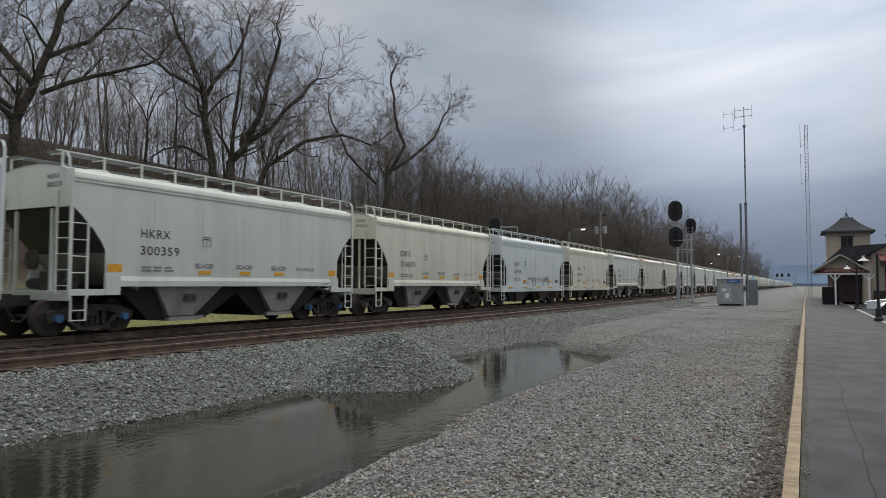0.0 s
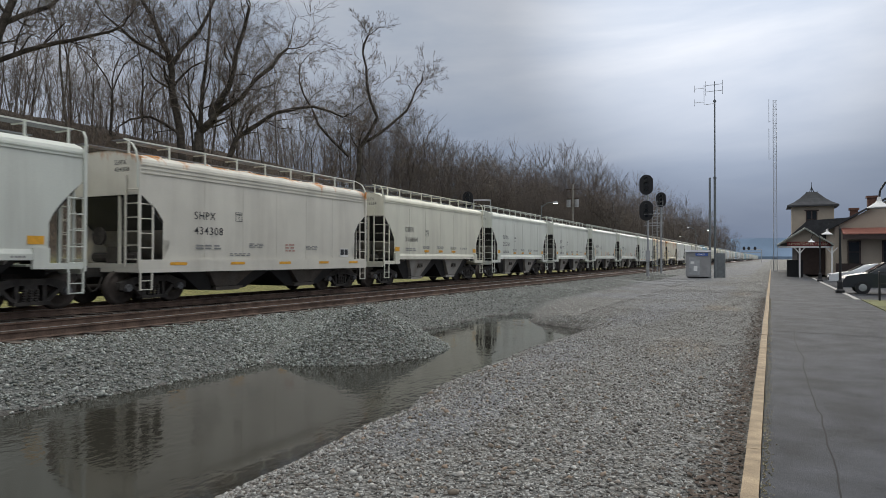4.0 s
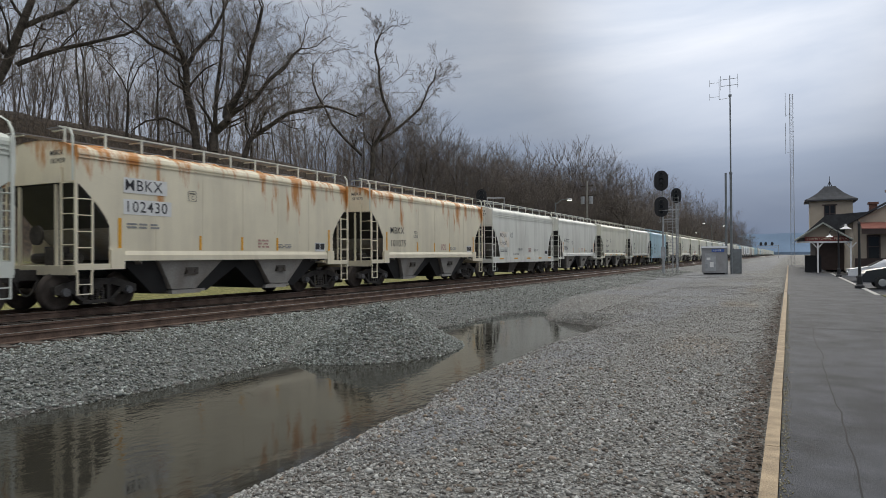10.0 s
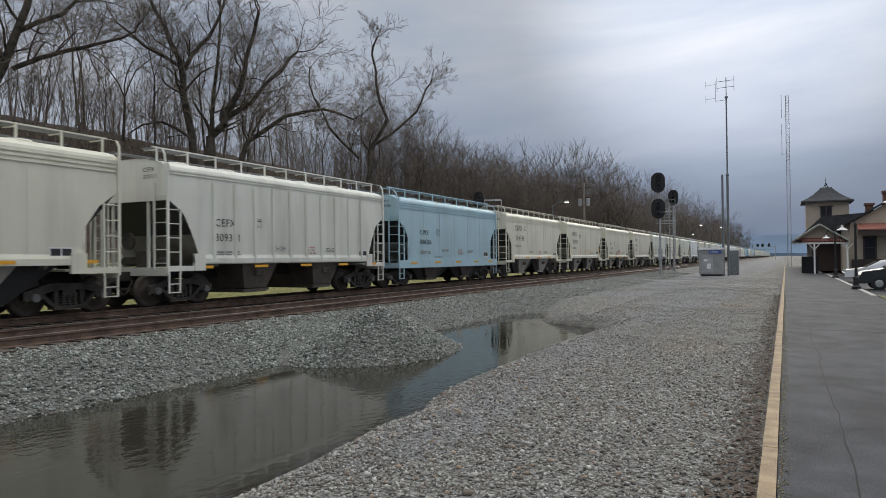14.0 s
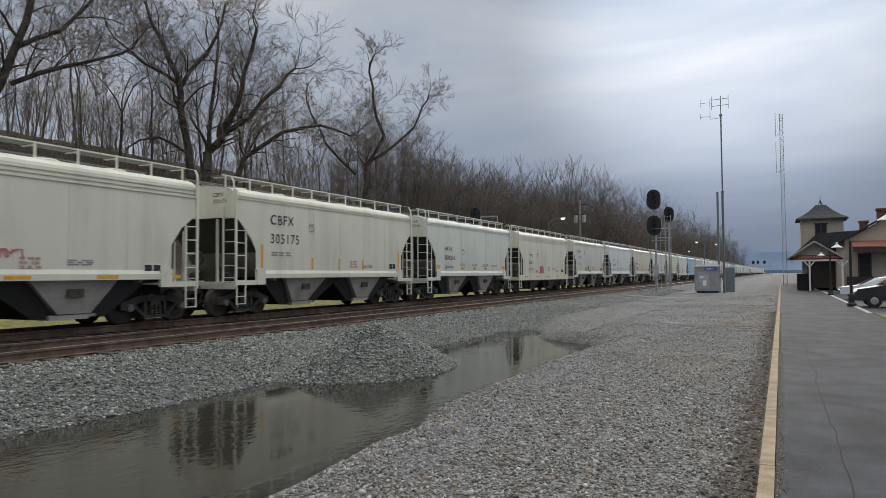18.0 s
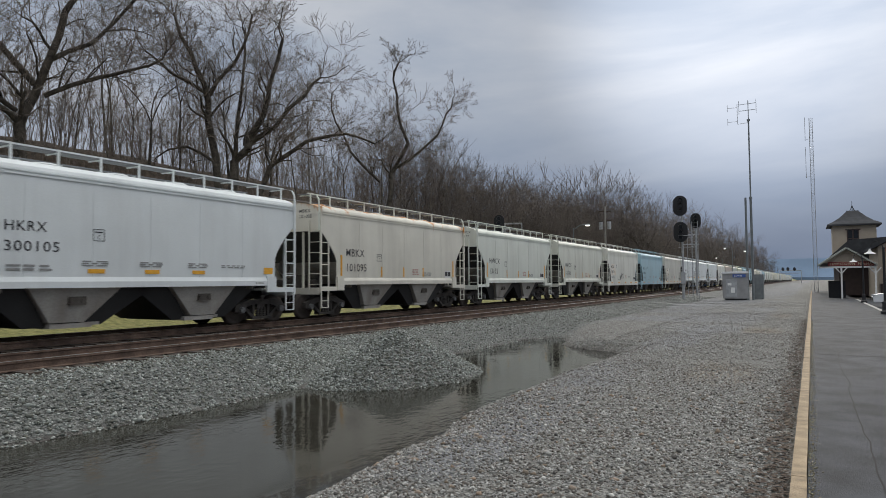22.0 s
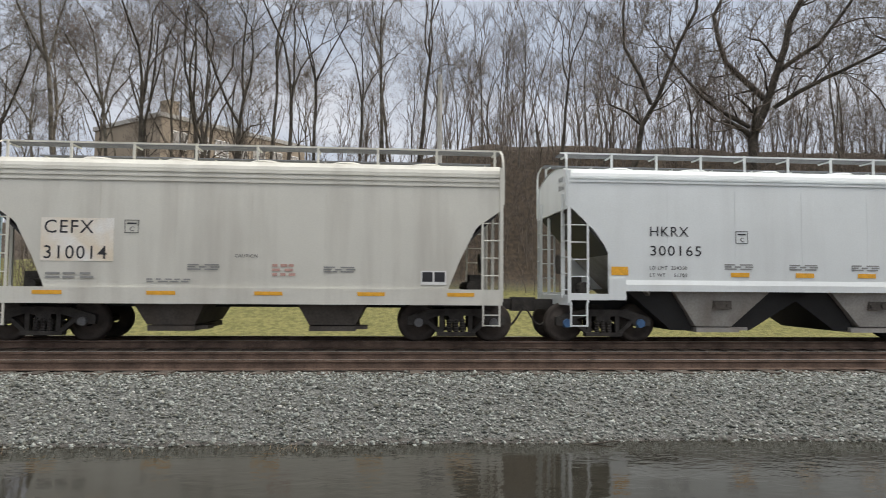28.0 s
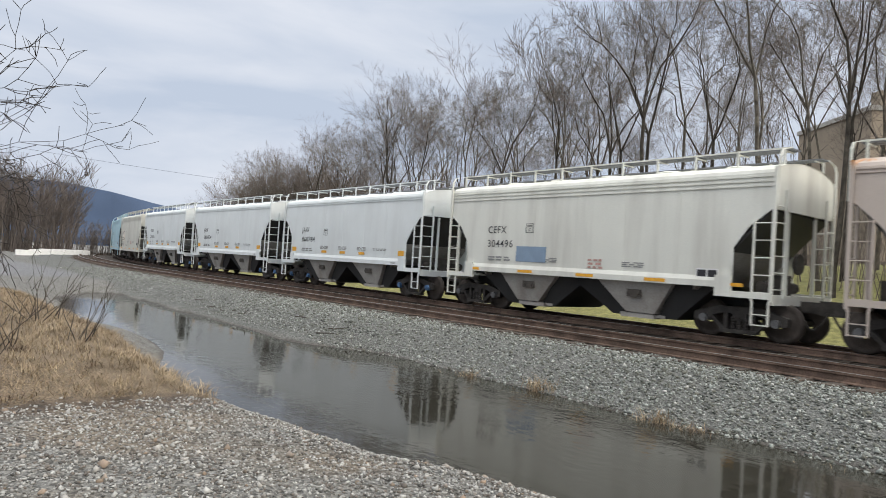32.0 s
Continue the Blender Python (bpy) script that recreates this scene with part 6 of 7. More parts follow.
# porch with sign
porch = tagged(new("station_porch"), "gabled station porch with white posts and red sign", "porch")
px0, px1, pr, py = 0.46, 4.72, 2.57, 66.0
bm = B()
for s in (-1, 1):
    e = px0 if s < 0 else px1
    loft(bm, [[(e, y, 2.40), (pr, y, 3.83), (pr, y, 3.97), (e, y, 2.53)][::s] for y in (py - 0.6, py + 5)])
part("porch_roof", bm, M["slate"], porch)
bm = B()
loft(bm, [[(px0 + 0.35, y, 2.65), (pr, y, 3.8), (px1 - 0.35, y, 2.65)] for y in (py, py + 0.1)])
part("gable_board", bm, M["cream"], porch)
bm = B()
for a, b in (((px0, 2.47), (pr, 3.9)), ((pr, 3.9), (px1, 2.47))):
    tube(bm, (a[0], py - 0.62, a[1]), (b[0], py - 0.62, b[1]), 0.09, n=4)
part("barge_board", bm, mat("grey_green_trim", (0.33, 0.35, 0.31), 0.7, 0, 0.05, 2), porch)
sg = part("sign_board", plate(0.01, 0.01), M["redsign"], porch)
bm = B()
box(bm, 2.85, py - 0.1, 2.58, 3.3, 0.08, 0.36)
part("sign_panel", bm, M["redsign"], sg)
me = TEXTS["LEWISTOWN, PENNA."]
me.materials.append(M["creamtext"])
part("sign_lettering", me, None, sg, m=Matrix.Translation((1.35, py - 0.15, 2.48)) @ Matrix.Rotation(radians(90), 4, "X") @ Matrix.Diagonal((0.205, 0.205, 0.205, 1)))
bm = B()
box(bm, 2.6, py - 0.1, 2.3, 4.15, 0.14, 0.14)
part("beam", bm, M["white"], porch)
for x in (2.18, 4.6):
    bm = B()
    box(bm, x, py - 0.1, 0.88, 0.13, 0.13, 2.72)
    for s in (-1, 1):
        tube(bm, (x, py - 0.1, 1.75), (x + s * 0.42, py - 0.1, 2.25), 0.045, n=5)
    part("post", bm, M["white"], porch)
bm = B()
box(bm, 1.9, py + 3.2, 0.42, 1.3, 0.8, 1.5)
tagged(part("newspaper_kiosk", bm, M["black"]), "dark boxy kiosk under the porch", "kiosk")


# ---------------------------------------------------------------- lamps on the platform
def dish_lamp():
    t = tagged(new("platform_lamp"), "black lamp post with gooseneck and white dish shade", "street lamp", "platform lamps")
    bm = B()
    loft(bm, [[(r * math.cos(a), r * math.sin(a), z) for a in [i * math.pi / 4 for i in range(8)]] for r, z in ((0.2, 0), (0.2, 0.12), (0.13, 0.2), (0.11, 0.55), (0.065, 0.62), (0.05, 3.0), (0.07, 3.05), (0.04, 3.12))])
    part("post", bm, M["black"], t)
    bm = B()
    pts = [(0, 0, 2.95), (-0.05, 0, 3.25), (-0.22, 0, 3.42), (-0.42, 0, 3.38), (-0.52, 0, 3.2), (-0.54, 0, 3.02)]
    for a, b in zip(pts, pts[1:]):
        tube(bm, a, b, 0.022, n=6)
    part("gooseneck", bm, M["black"], t)
    bm = B()
    loft(bm, [[(-0.54 + r * math.cos(a), r * math.sin(a), z) for a in [i * math.pi / 8 for i in range(16)]] for r, z in ((0.035, 3.06), (0.055, 2.96), (0.09, 2.92), (0.23, 2.83), (0.245, 2.805), (0.225, 2.815), (0.08, 2.88))])
    part("shade", bm, M["white"], t, "white enamel dish shade")
    return t


dl = dish_lamp()
dl.matrix_basis = pose(3.1, 55, PLAT_Z)
for x, y in ((2.95, 37.4), (2.75, 18.2)):
    copy_thing(dl, pose(x, y, PLAT_Z))

# ---------------------------------------------------------------- railing by the lawn
rail_ = tagged(new("railing"), "black steel railing at the edge of the lawn", "railing")
for i in range(3):
    bm = B()
    box(bm, 3.75 + 0.9 * i, 30.9, 0.25, 0.07, 0.07, 1.15)
    part("post", bm, M["black"], rail_)
for z in (0.35, 0.78):
    bm = B()
    box(bm, 4.65, 30.9, z, 1.8, 0.05, 0.05)
    part("bar", bm, M["black"], rail_)


# ---------------------------------------------------------------- parked cars
def parked_car(colour, label, tall):
    t = tagged(new("parked_car"), label, "car", "cars in the car park")
    P = mat("car_body_" + label.split()[0], colour, 0.25, 0.1, 0.03, 1, spec=0.6)
    h = 0.22 if tall else 0.0
    side = [(-2.25, 0.35), (-2.28, 0.62), (-2.1, 0.80 + h * 0.5), (-1.1, 0.95 + h * 0.6), (-0.35, 1.36 + h), (0.4, 1.47 + h), (1.2, 1.40 + h), (1.95, 1.05 + h), (2.2, 0.98 + h * 0.6), (2.28, 0.5), (2.2, 0.32)]
    bm = B()
    loft(bm, [[(x, y, z) if z < 0.97 + h * 0.6 else (x, y * 0.82, z) for x, z in side] for y in (-0.9, -0.82, 0.82, 0.9)])
    part("body", bm, P, t, smooth=False)
    for s in (-1, 1):
        bm = B()
        loft(bm, [[(x, s * (0.905 if z < 1.0 + h * 0.6 else 0.765), z) for x, z in ((-0.95, 1.0 + h * 0.6), (-0.32, 1.31 + h), (0.4, 1.40 + h), (1.1, 1.34 + h), (1.75, 1.03 + h * 0.8))],
                  [(x, s * (0.87 if z < 1.0 + h * 0.6 else 0.73), z) for x, z in ((-0.95, 1.0 + h * 0.6), (-0.32, 1.31 + h), (0.4, 1.40 + h), (1.1, 1.34 + h), (1.75, 1.03 + h * 0.8))]])
        part("side_window", bm, M["glassdark"], t)
    bm = B()
    loft(bm, [[(-1.12, -0.72, 0.97 + h * 0.6), (-1.12, 0.72, 0.97 + h * 0.6), (-0.36, 0.66, 1.375 + h), (-0.36, -0.66, 1.375 + h)], [(-1.15, -0.72, 0.985 + h * 0.6), (-1.15, 0.72, 0.985 + h * 0.6), (-0.39, 0.66, 1.39 + h), (-0.39, -0.66, 1.39 + h)]])
    part("windscreen", bm, M["glassdark"], t)
    for s in (-1, 1):
        bm = B()
        box(bm, -2.17, s * 0.66, 0.72, 0.2, 0.34, 0.13)
        part("headlight", bm, M["steel"], t)
    bm = B()
    box(bm, -2.27, 0, 0.5, 0.06, 1.2, 0.2)
    part("grille", bm, M["black"], t)
    for x in (-1.4, 1.4):
        for s in (-1, 1):
            wb = B()
            tube(wb, (x, s * 0.72, 0.33), (x, s * 0.93, 0.33), 0.33, n=18)
            wh = part("tyre", wb, M["black"], t)
            rb = B()
            tube(rb, (x, s * 0.92, 0.33), (x, s * 0.945, 0.33), 0.2, 0.17, n=10)
            part("rim", rb, M["steel"], wh)
    return t


parked_car((0.70, 0.72, 0.74), "white parked saloon facing the platform", False).matrix_basis = pose(5.6, 51, -0.47)
parked_car((0.03, 0.033, 0.038), "black parked crossover facing the platform", True).matrix_basis = pose(5.5, 40.5, -0.47)
parked_car((0.22, 0.52, 0.04), "green parked hatchback facing the platform", False).matrix_basis = pose(7.2, 34.4, -0.47)


# ---------------------------------------------------------------- signals, masts, cabinet, poles
def signal_head(parent, x, y, z, w, h):
    hd = part("signal_head", plate(0.01, 0.01), M["black"], parent)
    hd.matrix_basis = pose(x, y, z)
    n = 10
    ring = [(w / 2 * math.cos(a), (h / 2 - w / 2) + w / 2 * math.sin(a)) for a in [i * math.pi / n for i in range(n + 1)]]
    ring += [(w / 2 * math.cos(a), -(h / 2 - w / 2) + w / 2 * math.sin(a)) for a in [math.pi + i * math.pi / n for i in range(n + 1)]]
    bm = B()
    loft(bm, [[(p, 0.0, q) for p, q in ring], [(p, 0.06, q) for p, q in ring]])
    part("backing", bm, M["black"], hd)
    for dz in (h * 0.26, 0, -h * 0.26):
        bm = B()
        rows = []
        for yy in (0.0, -0.4):
            rows.append([(0.17 * math.cos(a), yy, dz + 0.17 * math.sin(a)) for a in [radians(-30 + 240 * i / 10) for i in range(11)]])
        loft(bm, rows, close=False, caps=False)
        part("visor", bm, M["black"], hd)
        bm = B()
        tube(bm, (0, -0.03, dz), (0, -0.06, dz), 0.13, n=12)
        part("lens", bm, M["glassdark"], hd)


sm = tagged(new("signal_mast"), "grey signal mast with two black oval heads", "railway signal", "railway signals")
bm = B()
tube(bm, (0, 0, 0), (0, 0, 1.2), 0.13, n=10)
tube(bm, (0, 0, 1.2), (0, 0, 8.4), 0.085, n=10)
box(bm, 0, 0, 1.75, 0.36, 0.36, 1.0)
part("pole", bm, M["steel"], sm)
signal_head(sm, -0.12, -0.2, 7.95, 1.15, 1.75)
signal_head(sm, -0.12, -0.2, 5.7, 1.15, 1.75)
bm = B()
for s in (-0.25, 0.25):
    tube(bm, (1.0 + s, 0.3, 0), (1.0 + s, 0.3, 6.6), 0.025, n=5)
for i in range(20):
    tube(bm, (0.75, 0.3, 0.4 + 0.32 * i), (1.25, 0.3, 0.4 + 0.32 * i), 0.014, n=4)
for z in (4.4, 5.4):
    for s in (-0.3, 0.9):
        tube(bm, (s, -0.2, z), (s, 0.7, z), 0.025, n=5)
    tube(bm, (-0.3, -0.2, z), (0.9, -0.2, z), 0.025, n=5)
tube(bm, (0, 0, 4.4), (1.1, 0.3, 4.4), 0.03, n=5)
part("ladder", bm, M["steel"], sm)
sm.matrix_basis = pose(-9.65, 60.5, ground_z(-9.65, 60.5), 0, 0, 8)

s2 = tagged(new("signal_mast"), "slim signal mast with ladder and one black head", "railway signal", "railway signals")
bm = B()
tube(bm, (0, 0, 0), (0, 0, 8.0), 0.1, n=8)
part("pole", bm, M["steel"], s2)
signal_head(s2, 0, -0.2, 7.6, 1.0, 1.55)
bm = B()
for s in (-0.25, 0.25):
    tube(bm, (-0.6 + s, 0, 0), (-0.6 + s, 0, 6.8), 0.025, n=5)
for i in range(21):
    tube(bm, (-0.85, 0, 0.3 + 0.31 * i), (-0.35, 0, 0.3 + 0.31 * i), 0.014, n=4)
for z in (5.2, 6.2):
    for a, b in (((-1.2, -0.4), (0.3, -0.4)), ((-1.2, 0.4), (0.3, 0.4)), ((-1.2, -0.4), (-1.2, 0.4))):
        tube(bm, (*a, z), (*b, z), 0.025, n=5)
part("ladder", bm, M["steel"], s2)
s2.matrix_basis = pose(-10.3, 73.0, ground_z(-10.3, 73) - 0.02, 0, 0, 5)

s3 = tagged(new("signal_mast"), "signal with railed platform standing behind the train", "railway signal", "railway signals")
bm = B()
tube(bm, (0, 0, 0), (0, 0, 6.4), 0.11, n=8)
part("pole", bm, M["steel"], s3)
signal_head(s3, -0.25, -0.2, 6.35, 0.8, 1.25)
bm = B()
for z in (5.3, 5.85, 6.3):
    for a, b in (((0.2, -0.4), (1.5, -0.4)), ((0.2, 0.4), (1.5, 0.4)), ((0.2, -0.4), (0.2, 0.4)), ((1.5, -0.4), (1.5, 0.4))):
        tube(bm, (*a, z), (*b, z), 0.025, n=5)
for a in ((0.2, -0.4), (1.5, -0.4), (0.2, 0.4), (1.5, 0.4)):
    tube(bm, (*a, 5.3), (*a, 6.3), 0.025, n=5)
tube(bm, (0, 0, 5.3), (1.4, 0, 5.3), 0.04, n=5)
part("platform_rail", bm, M["steel"], s3)
s3.matrix_basis = pose(-21.0, 48.2, ground_z(-21, 48.2), 0, 0, 20)

cab = tagged(new("relay_cabinet"), "grey metal relay cabinet with a blue name plate", "cabinet")
bm = B()
box(bm, 0, 0, 1.2, 2.0, 1.6, 2.1)
bmesh.ops.bevel(bm, geom=bm.edges[:], offset=0.03, segments=1)
part("body", bm, mat("cabinet_aluminium", (0.33, 0.33, 0.33), 0.55, 0.3, 0.1, 2), cab)
bm = B()
loft(bm, [[(-1.08, -0.88, 2.25), (1.08, -0.88, 2.25), (1.08, 0.88, 2.25), (-1.08, 0.88, 2.25)], [(-1.0, -0.8, 2.42), (1.0, -0.8, 2.42), (1.0, 0.8, 2.42), (-1.0, 0.8, 2.42)]])
part("roof", bm, M["steel"], cab)
bm = B()
box(bm, 0, 0, 0.08, 1.7, 1.3, 0.16)
part("plinth", bm, M["black"], cab)
bm = B()
box(bm, -0.3, -0.812, 1.05, 0.85, 0.03, 1.5)
part("door", bm, M["steel"], cab)
for x, z in ((-0.45, 1.35), (-0.2, 0.85)):
    bm = B()
    box(bm, x, -0.835, z, 0.3, 0.02, 0.2 if z > 1 else 0.45)
    part("notice", bm, M["white"], cab)
npl = part("name_plate", plate(0.01, 0.01), M["cap"], cab)
bm = B()
box(bm, 0.3, -0.83, 2.05, 1.0, 0.03, 0.26)
part("plate_board", bm, mat("name_plate_blue", (0.06, 0.12, 0.36), 0.5, 0, 0.05, 3), npl)
me = TEXTS["LEWIS"]
me.materials.append(M["white"])
part("plate_lettering", me, None, npl, m=Matrix.Translation((-0.08, -0.85, 1.98)) @ Matrix.Rotation(radians(90), 4, "X") @ Matrix.Diagonal((0.15, 0.15, 0.15, 1)))
cab.matrix_basis = pose(-5.75, 62.4, ground_z(-5.75, 62.4) + 0.02, 0, 0, 6)
bm = B()
box(bm, 0, 0, 1.1, 0.8, 1.2, 2.2)
tagged(part("cabinet", bm, M["pole"], m=pose(-4.2, 66.5, ground_z(-4.2, 66.5))), "narrow grey equipment cabinet", "cabinet")

rm = tagged(new("radio_mast"), "tall thin radio mast with dipole antennas at its top", "mast")
bm = B()
tube(bm, (0, 0, 0), (0, 0, 8.6), 0.10, n=8)
tube(bm, (0, 0, 8.6), (0, 0, 15.2), 0.06, n=8)
tube(bm, (0, 0, 15.2), (0, 0, 16.9), 0.035, n=6)
for z in (8.6, 15.2):
    tube(bm, (0, 0, z - 0.08), (0, 0, z + 0.08), 0.13, n=8)
part("pole", bm, M["pole"], rm)
for z in (16.05, 16.6):
    bm = B()
    tube(bm, (-0.72, 0, z), (0.62, 0, z + 0.03), 0.022, n=5)
    for x in (-0.72, 0.62):
        tube(bm, (x, 0, z - 0.32), (x, 0, z + 0.35), 0.018, n=5)
    part("antenna", bm, M["pole"], rm)
bm = B()
tube(bm, (-0.85, 0, 14.95), (0, 0, 15.0), 0.02, n=5)
tube(bm, (-0.85, 0, 14.95), (-0.85, 0, 16.7), 0.02, n=5)
for z in (15.2, 16.4):
    tube(bm, (-1.62, 0, z), (-0.85, 0, z), 0.018, n=5)
    tube(bm, (-1.62, 0, z - 0.3), (-1.62, 0, z + 0.3), 0.015, n=5)
part("antenna", bm, M["steel"], rm)
rm.matrix_basis = pose(-4.35, 62.2, ground_z(-4.35, 62.2))
bm = B()
tube(bm, (0, 0, 0), (0, 0, 8.6), 0.10, 0.085, n=10)
tagged(part("short_mast", bm, M["pole"], m=pose(-4.72, 61.8, ground_z(-4.72, 61.8))), "thick grey steel pole beside the cabinet", "pole")

lt = tagged(new("lattice_tower"), "slender guyed lattice radio tower", "tower")
for i in range(3):
    a = 2 * math.pi * i / 3
    bm = B()
    tube(bm, (0.3 * math.cos(a), 0.3 * math.sin(a), 0), (0.22 * math.cos(a), 0.22 * math.sin(a), 22.2), 0.03, n=5)
    part("leg", bm, M["steel"], lt)
bm = B()
for k in range(37):
    z0, z1 = 0.6 * k, 0.6 * (k + 1)
    for i in range(3):
        a, b = 2 * math.pi * i / 3, 2 * math.pi * (i + 1) / 3
        tube(bm, (0.3 * math.cos(a), 0.3 * math.sin(a), z0), (0.3 * math.cos(b), 0.3 * math.sin(b), z1), 0.014, n=3, caps=False)
        tube(bm, (0.3 * math.cos(a), 0.3 * math.sin(a), z1), (0.3 * math.cos(b), 0.3 * math.sin(b), z1), 0.012, n=3, caps=False)
tagged(part("lacing", bm, M["steel"], lt), kind="stuff")
for z0, z1 in ((14.6, 18.6), (19.4, 22.4)):
    bm = B()
    tube(bm, (-0.62, 0, z0), (-0.62, 0, z1), 0.03, n=5)
    tube(bm, (-0.62, 0, z0 + 0.1), (-0.2, 0, z0 + 0.2), 0.02, n=4)
    part("whip_antenna", bm, M["steel"], lt)
lt.matrix_basis = pose(0.36, 97, -0.5)

up = tagged(new("utility_pole"), "timber utility pole with crossarm and transformers", "utility pole", "utility poles")
bm = B()
tube(bm, (0, 0, 0), (0, 0, 11.6), 0.17, 0.12, n=8)
part("pole", bm, mat("weathered_pole", (0.30, 0.28, 0.25), 0.9, 0, 0.15, 2), up)
for z in (9.6, 10.9):
    bm = B()
    box(bm, 0, 0, z, 1.7, 0.1, 0.12)
    part("crossarm", bm, M["tie"], up)
for x in (-0.55, 0.55):
    bm = B()
    tube(bm, (x, -0.1, 8.5), (x, -0.1, 9.5), 0.27, n=12)
    part("transformer", bm, M["steel"], up)
up.matrix_basis = pose(-24.2, 90, ground_z(-24.2, 90) - 0.1)
u2 = tagged(new("utility_pole"), "slim pale utility pole among the bare trees", "utility pole", "utility poles")
bm = B()
tube(bm, (0, 0, 0), (0, 0, 9.4), 0.13, 0.10, n=8)
part("pole", bm, mat("pale_pole", (0.55, 0.53, 0.50), 0.8, 0, 0.1, 2), u2)
bm = B()
tube(bm, (-0.13, 0, 8.6), (-0.13, 0, 9.3), 0.12, n=8)
part("bracket", bm, M["darksteel"], u2)
u2.matrix_basis = pose(-29.5, 2.05, ground_z(-29.5, 2.05) - 0.1)


def street_lamp():
    t = tagged(new("street_lamp"), "lit street lamp on a curved arm", "street lamp", "street lamps")
    bm = B()
    tube(bm, (0, 0, 0), (0, 0, 7.6), 0.1, 0.06, n=8)
    for a, b in (((0, 0, 7.4), (0.7, 0, 7.9)), ((0.7, 0, 7.9), (1.5, 0, 7.95))):
        tube(bm, a, b, 0.04, n=6)
    part("pole", bm, M["pole"], t)
    bm = B()
    loft(bm, [[(1.55 + 0.3 * k * math.cos(a), 0.17 * k * math.sin(a), z) for a in [i * math.pi / 5 for i in range(10)]] for k, z in ((0.5, 8.02), (1, 7.94), (1, 7.86))])
    part("lamp_head", bm, M["steel"], t)
    bm = B()
    loft(bm, [[(1.55 + 0.24 * k * math.cos(a), 0.14 * k * math.sin(a), z) for a in [i * math.pi / 5 for i in range(10)]] for k, z in ((1, 7.855), (0.8, 7.79))])
    part("lens", bm, GLOW, t)
    return t


GLOW = bpy.data.materials.new("lamp_glow")
GLOW.use_nodes = True
GLOW.node_tree.nodes["Principled BSDF"].inputs["Emission Color"].default_value = (1, 0.97, 0.9, 1)
GLOW.node_tree.nodes["Principled BSDF"].inputs["Emission Strength"].default_value = 2.5
sl = street_lamp()
sl.matrix_basis = pose(-23.2, 73, ground_z(-23.2, 73), 0, 0, 20)
for x, y in ((-14.2, 150), (-11.5, 165), (-21.5, 200)):
    copy_thing(sl, pose(x, y, ground_z(x, y), 0, 0, 200))

# far signal gantry across the line
sgn = tagged(new("signal_gantry"), "distant signal gantry over the line", "signal gantry")
for x in (-8, 5):
    bm = B()
    tube(bm, (x, 0, 0), (x, 0, 6.5), 0.2, n=6)
    part("leg", bm, M["steel"], sgn)
bm = B()
for z in (5.2, 6.5):
    tube(bm, (-8, 0, z), (5, 0, z), 0.15, n=5)
part("beam", bm, M["steel"], sgn)
for x in (-6, -3, 1):
    bm = B()
    tube(bm, (x, -0.3, 7.2), (x, -0.1, 7.2), 0.9, n=12)
    part("signal_head", bm, M["black"], sgn)
sgn.matrix_basis = pose(-7.0, 320, -0.6) @ Matrix.Diagonal((0.62, 0.62, 0.86, 1))

# ---------------------------------------------------------------- distance
def ridge(name, pts, label, col):
    bm = B()
    rows = []
    for (x, y, h) in pts:
        rows.append([(x, y, -3), (x, y, h * 0.12), (x * 1.05, y * 1.05, h), (x * 1.3, y * 1.3, h * 0.9), (x * 1.3, y * 1.3, -3)])
    loft(bm, rows, close=False, caps=False)
    return tagged(part(name, bm, col), label, "mountain", kind="structure")


# the blue of distance is painted into both base colours as aerial haze
RIDGE = mat("ridge_painted_haze", (0.20, 0.275, 0.375), 1.0, 0, 0.12, 0.01, spec=0.0)
RIDGE2 = mat("ridge_painted_haze_dark", (0.085, 0.12, 0.19), 1.0, 0, 0.15, 0.01, spec=0.0)
ridge("backdrop_north", [(-900 + 90 * i, 1400, 34 + 9 * math.sin(i * 0.5 + 3.6) + 3 * math.sin(i * 1.9)) for i in range(24)], "mountain ridge beyond the line, coloured with blue haze", RIDGE)
ridge("backdrop_south", [(-760 + 55 * i, -900, 18 + 56 * smooth(2, 12, i) + 3 * math.sin(i * 1.3)) for i in range(30)], "wooded ridge beyond the yard, coloured with dark blue haze", RIDGE2)

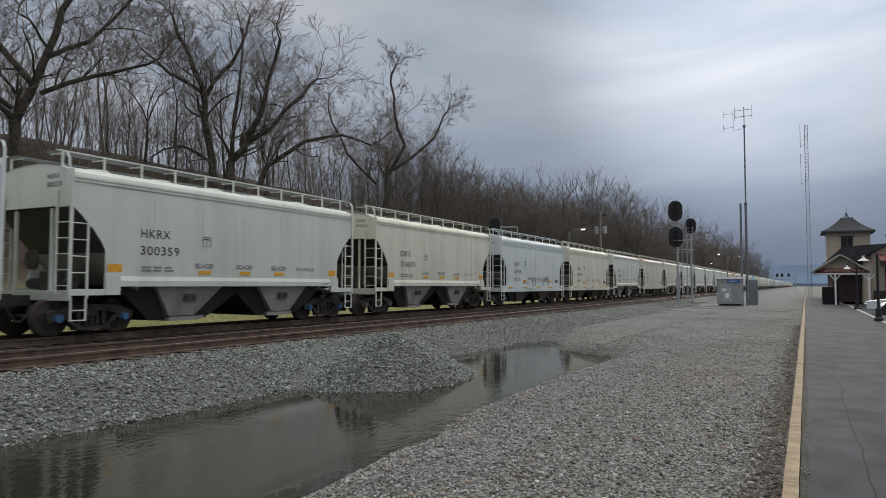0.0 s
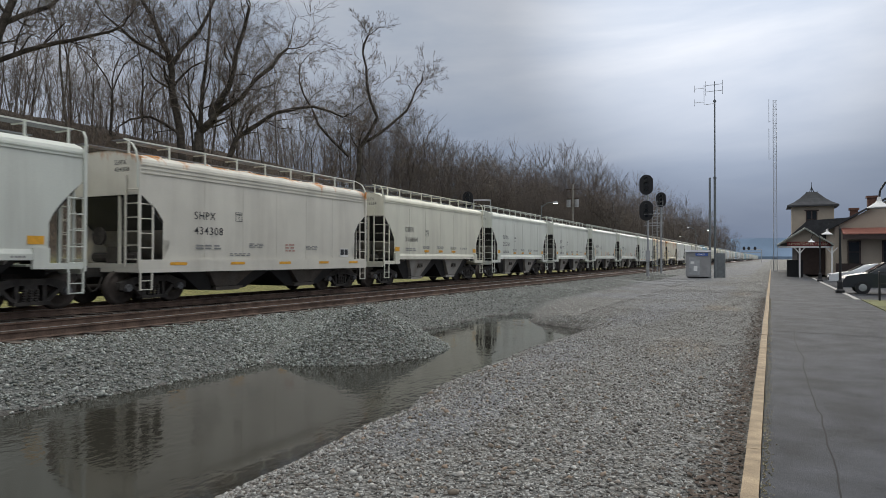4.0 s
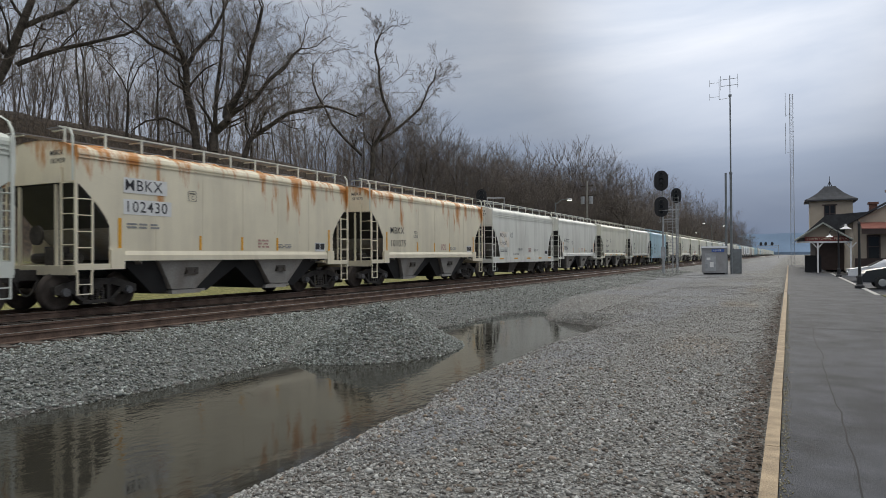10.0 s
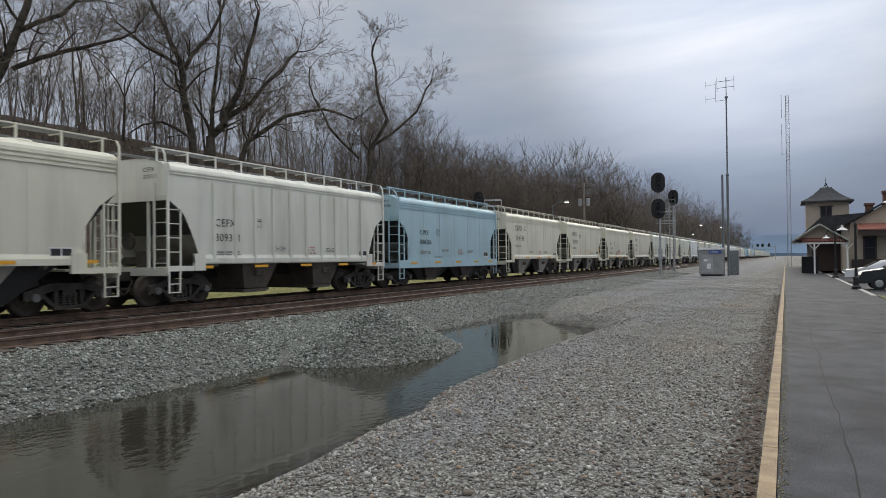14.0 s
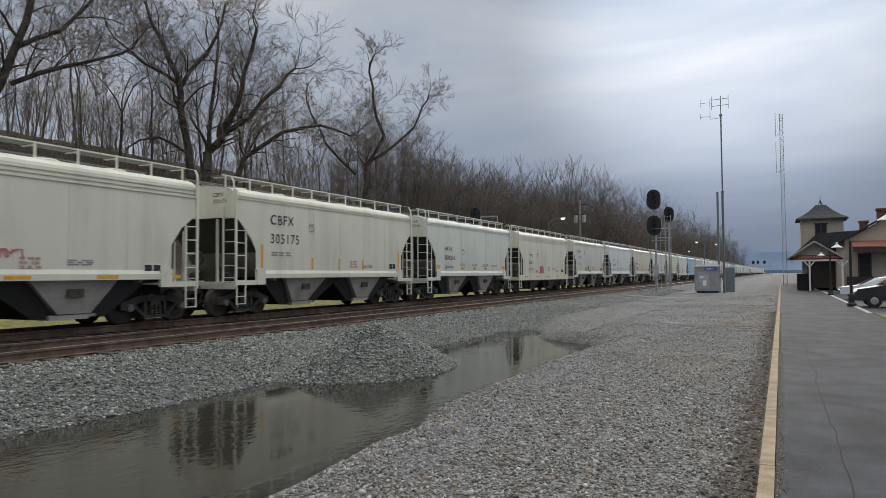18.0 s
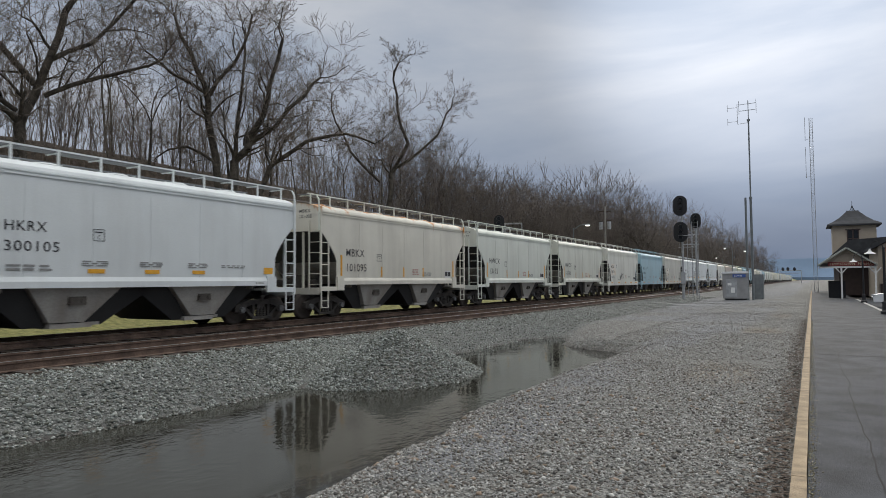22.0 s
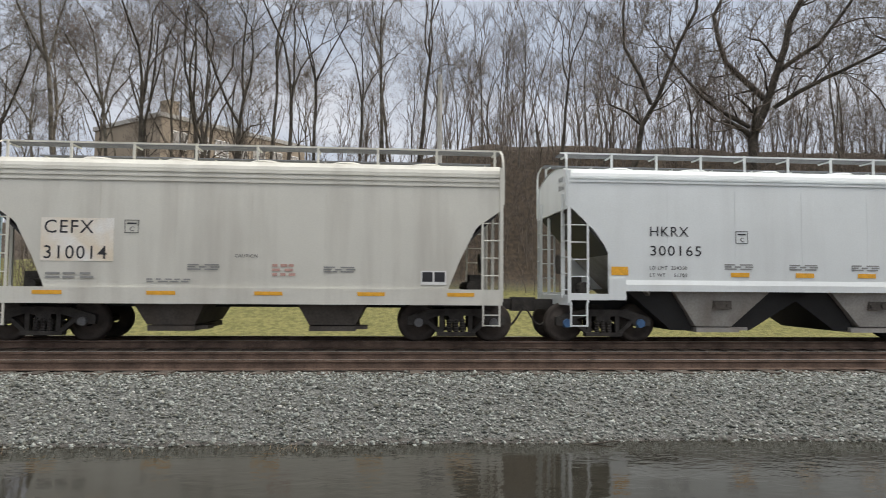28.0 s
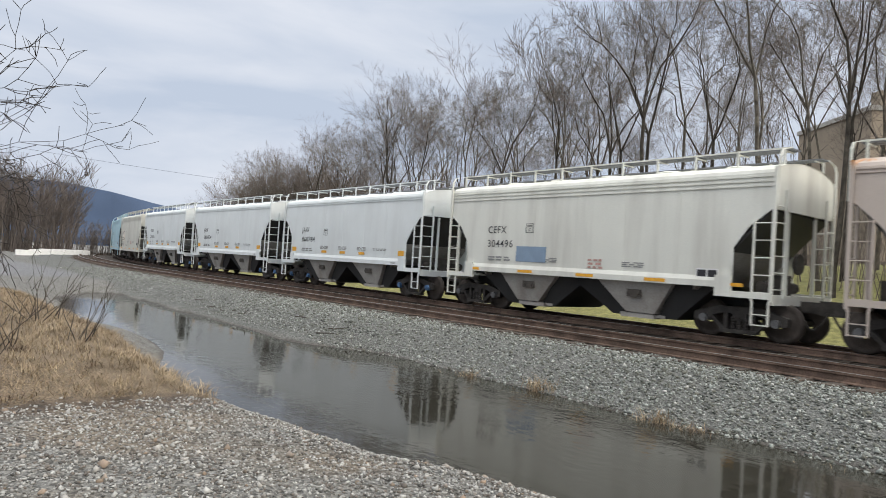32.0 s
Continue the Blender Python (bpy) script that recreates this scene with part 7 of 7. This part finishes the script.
# ---------------------------------------------------------------- building above the wood
bd = tagged(new("school_building"), "tan brick building behind the bare trees", "building")
M["tanbrick"] = mat("tan_brick", (0.33, 0.275, 0.21), 0.85, 0, 0.08, 0.5, 0.1, 20)
bm = B()
box(bm, 0, 0, 0, 14, 22, 20)
part("wall", bm, M["tanbrick"], bd)
bm = B()
box(bm, 0, 0, 10.2, 14.4, 22.4, 0.5)
part("parapet", bm, M["concrete"], bd)
bm = B()
box(bm, 5.6, -9.0, 11.0, 1.5, 1.5, 2.6)
part("stair_tower", bm, M["tanbrick"], bd)
for i in range(7):
    w = part("window", plate(0.02, 0.02), M["brown"], bd)
    bm = B()
    box(bm, 7.02, -8.6 + 2.9 * i, 7.6, 0.08, 1.7, 1.9)
    part("pane", bm, M["glassdark"], w)
    bm = B()
    for dy, dz, sy, sz in ((-0.9, 0, 0.1, 2.1), (0.9, 0, 0.1, 2.1), (0, 1.0, 1.9, 0.1), (0, -1.0, 1.9, 0.1), (0, 0, 0.06, 1.9)):
        box(bm, 7.05, -8.6 + 2.9 * i + dy, 7.6 + dz, 0.1, sy, sz)
    part("window_frame", bm, M["white"], w)
bd.matrix_basis = pose(-90.4, -24.6, 10.2, 0, 0, 51)

# ---------------------------------------------------------------- far yard
M["wrap"] = mat("white_wrap", (0.78, 0.78, 0.76), 0.35, 0, 0.06, 2, 0.3, 8)
for i, (dx, dy, L) in enumerate(((0, 0, 2.2), (-1.5, -2.0, 2.1), (-3.0, -4.1, 2.3), (-4.6, -6.2, 2.2), (-6.1, -8.3, 2.0), (-7.5, -10.3, 1.6))):
    bm = B()
    box(bm, 0, 0, 0.30, L, 1.2, 0.60)
    bmesh.ops.bevel(bm, geom=bm.edges[:], offset=0.08, segments=2)
    x, y = -12.0 + dx, -86.5 + dy
    tagged(part("wrapped_bale", bm, M["wrap"], m=pose(x, y, ground_z(x, y), 0, 0, rs.uniform(-8, 8))), "bale wrapped in white plastic at the yard's edge", "bale", "wrapped bales")
bm = B()
for i in range(60):
    t0, t1 = i / 60, (i + 1) / 60
    q = lambda t: (-170 + 200 * t, -160, 22 - 3.2 * math.sin(t * math.pi))
    tube(bm, q(t0), q(t1), 0.03, n=3, caps=False)
pl = tagged(new("power_line"), "overhead wire between timber poles beyond the yard", "power line")
part("wire", bm, M["black"], pl)
for x in (-170, 30):
    bm = B()
    tube(bm, (x, -160, ground_z(x, -160) - 0.5), (x, -160, 22.3), 0.16, 0.11, n=8)
    part("pole", bm, M["tie"], pl)


motions()
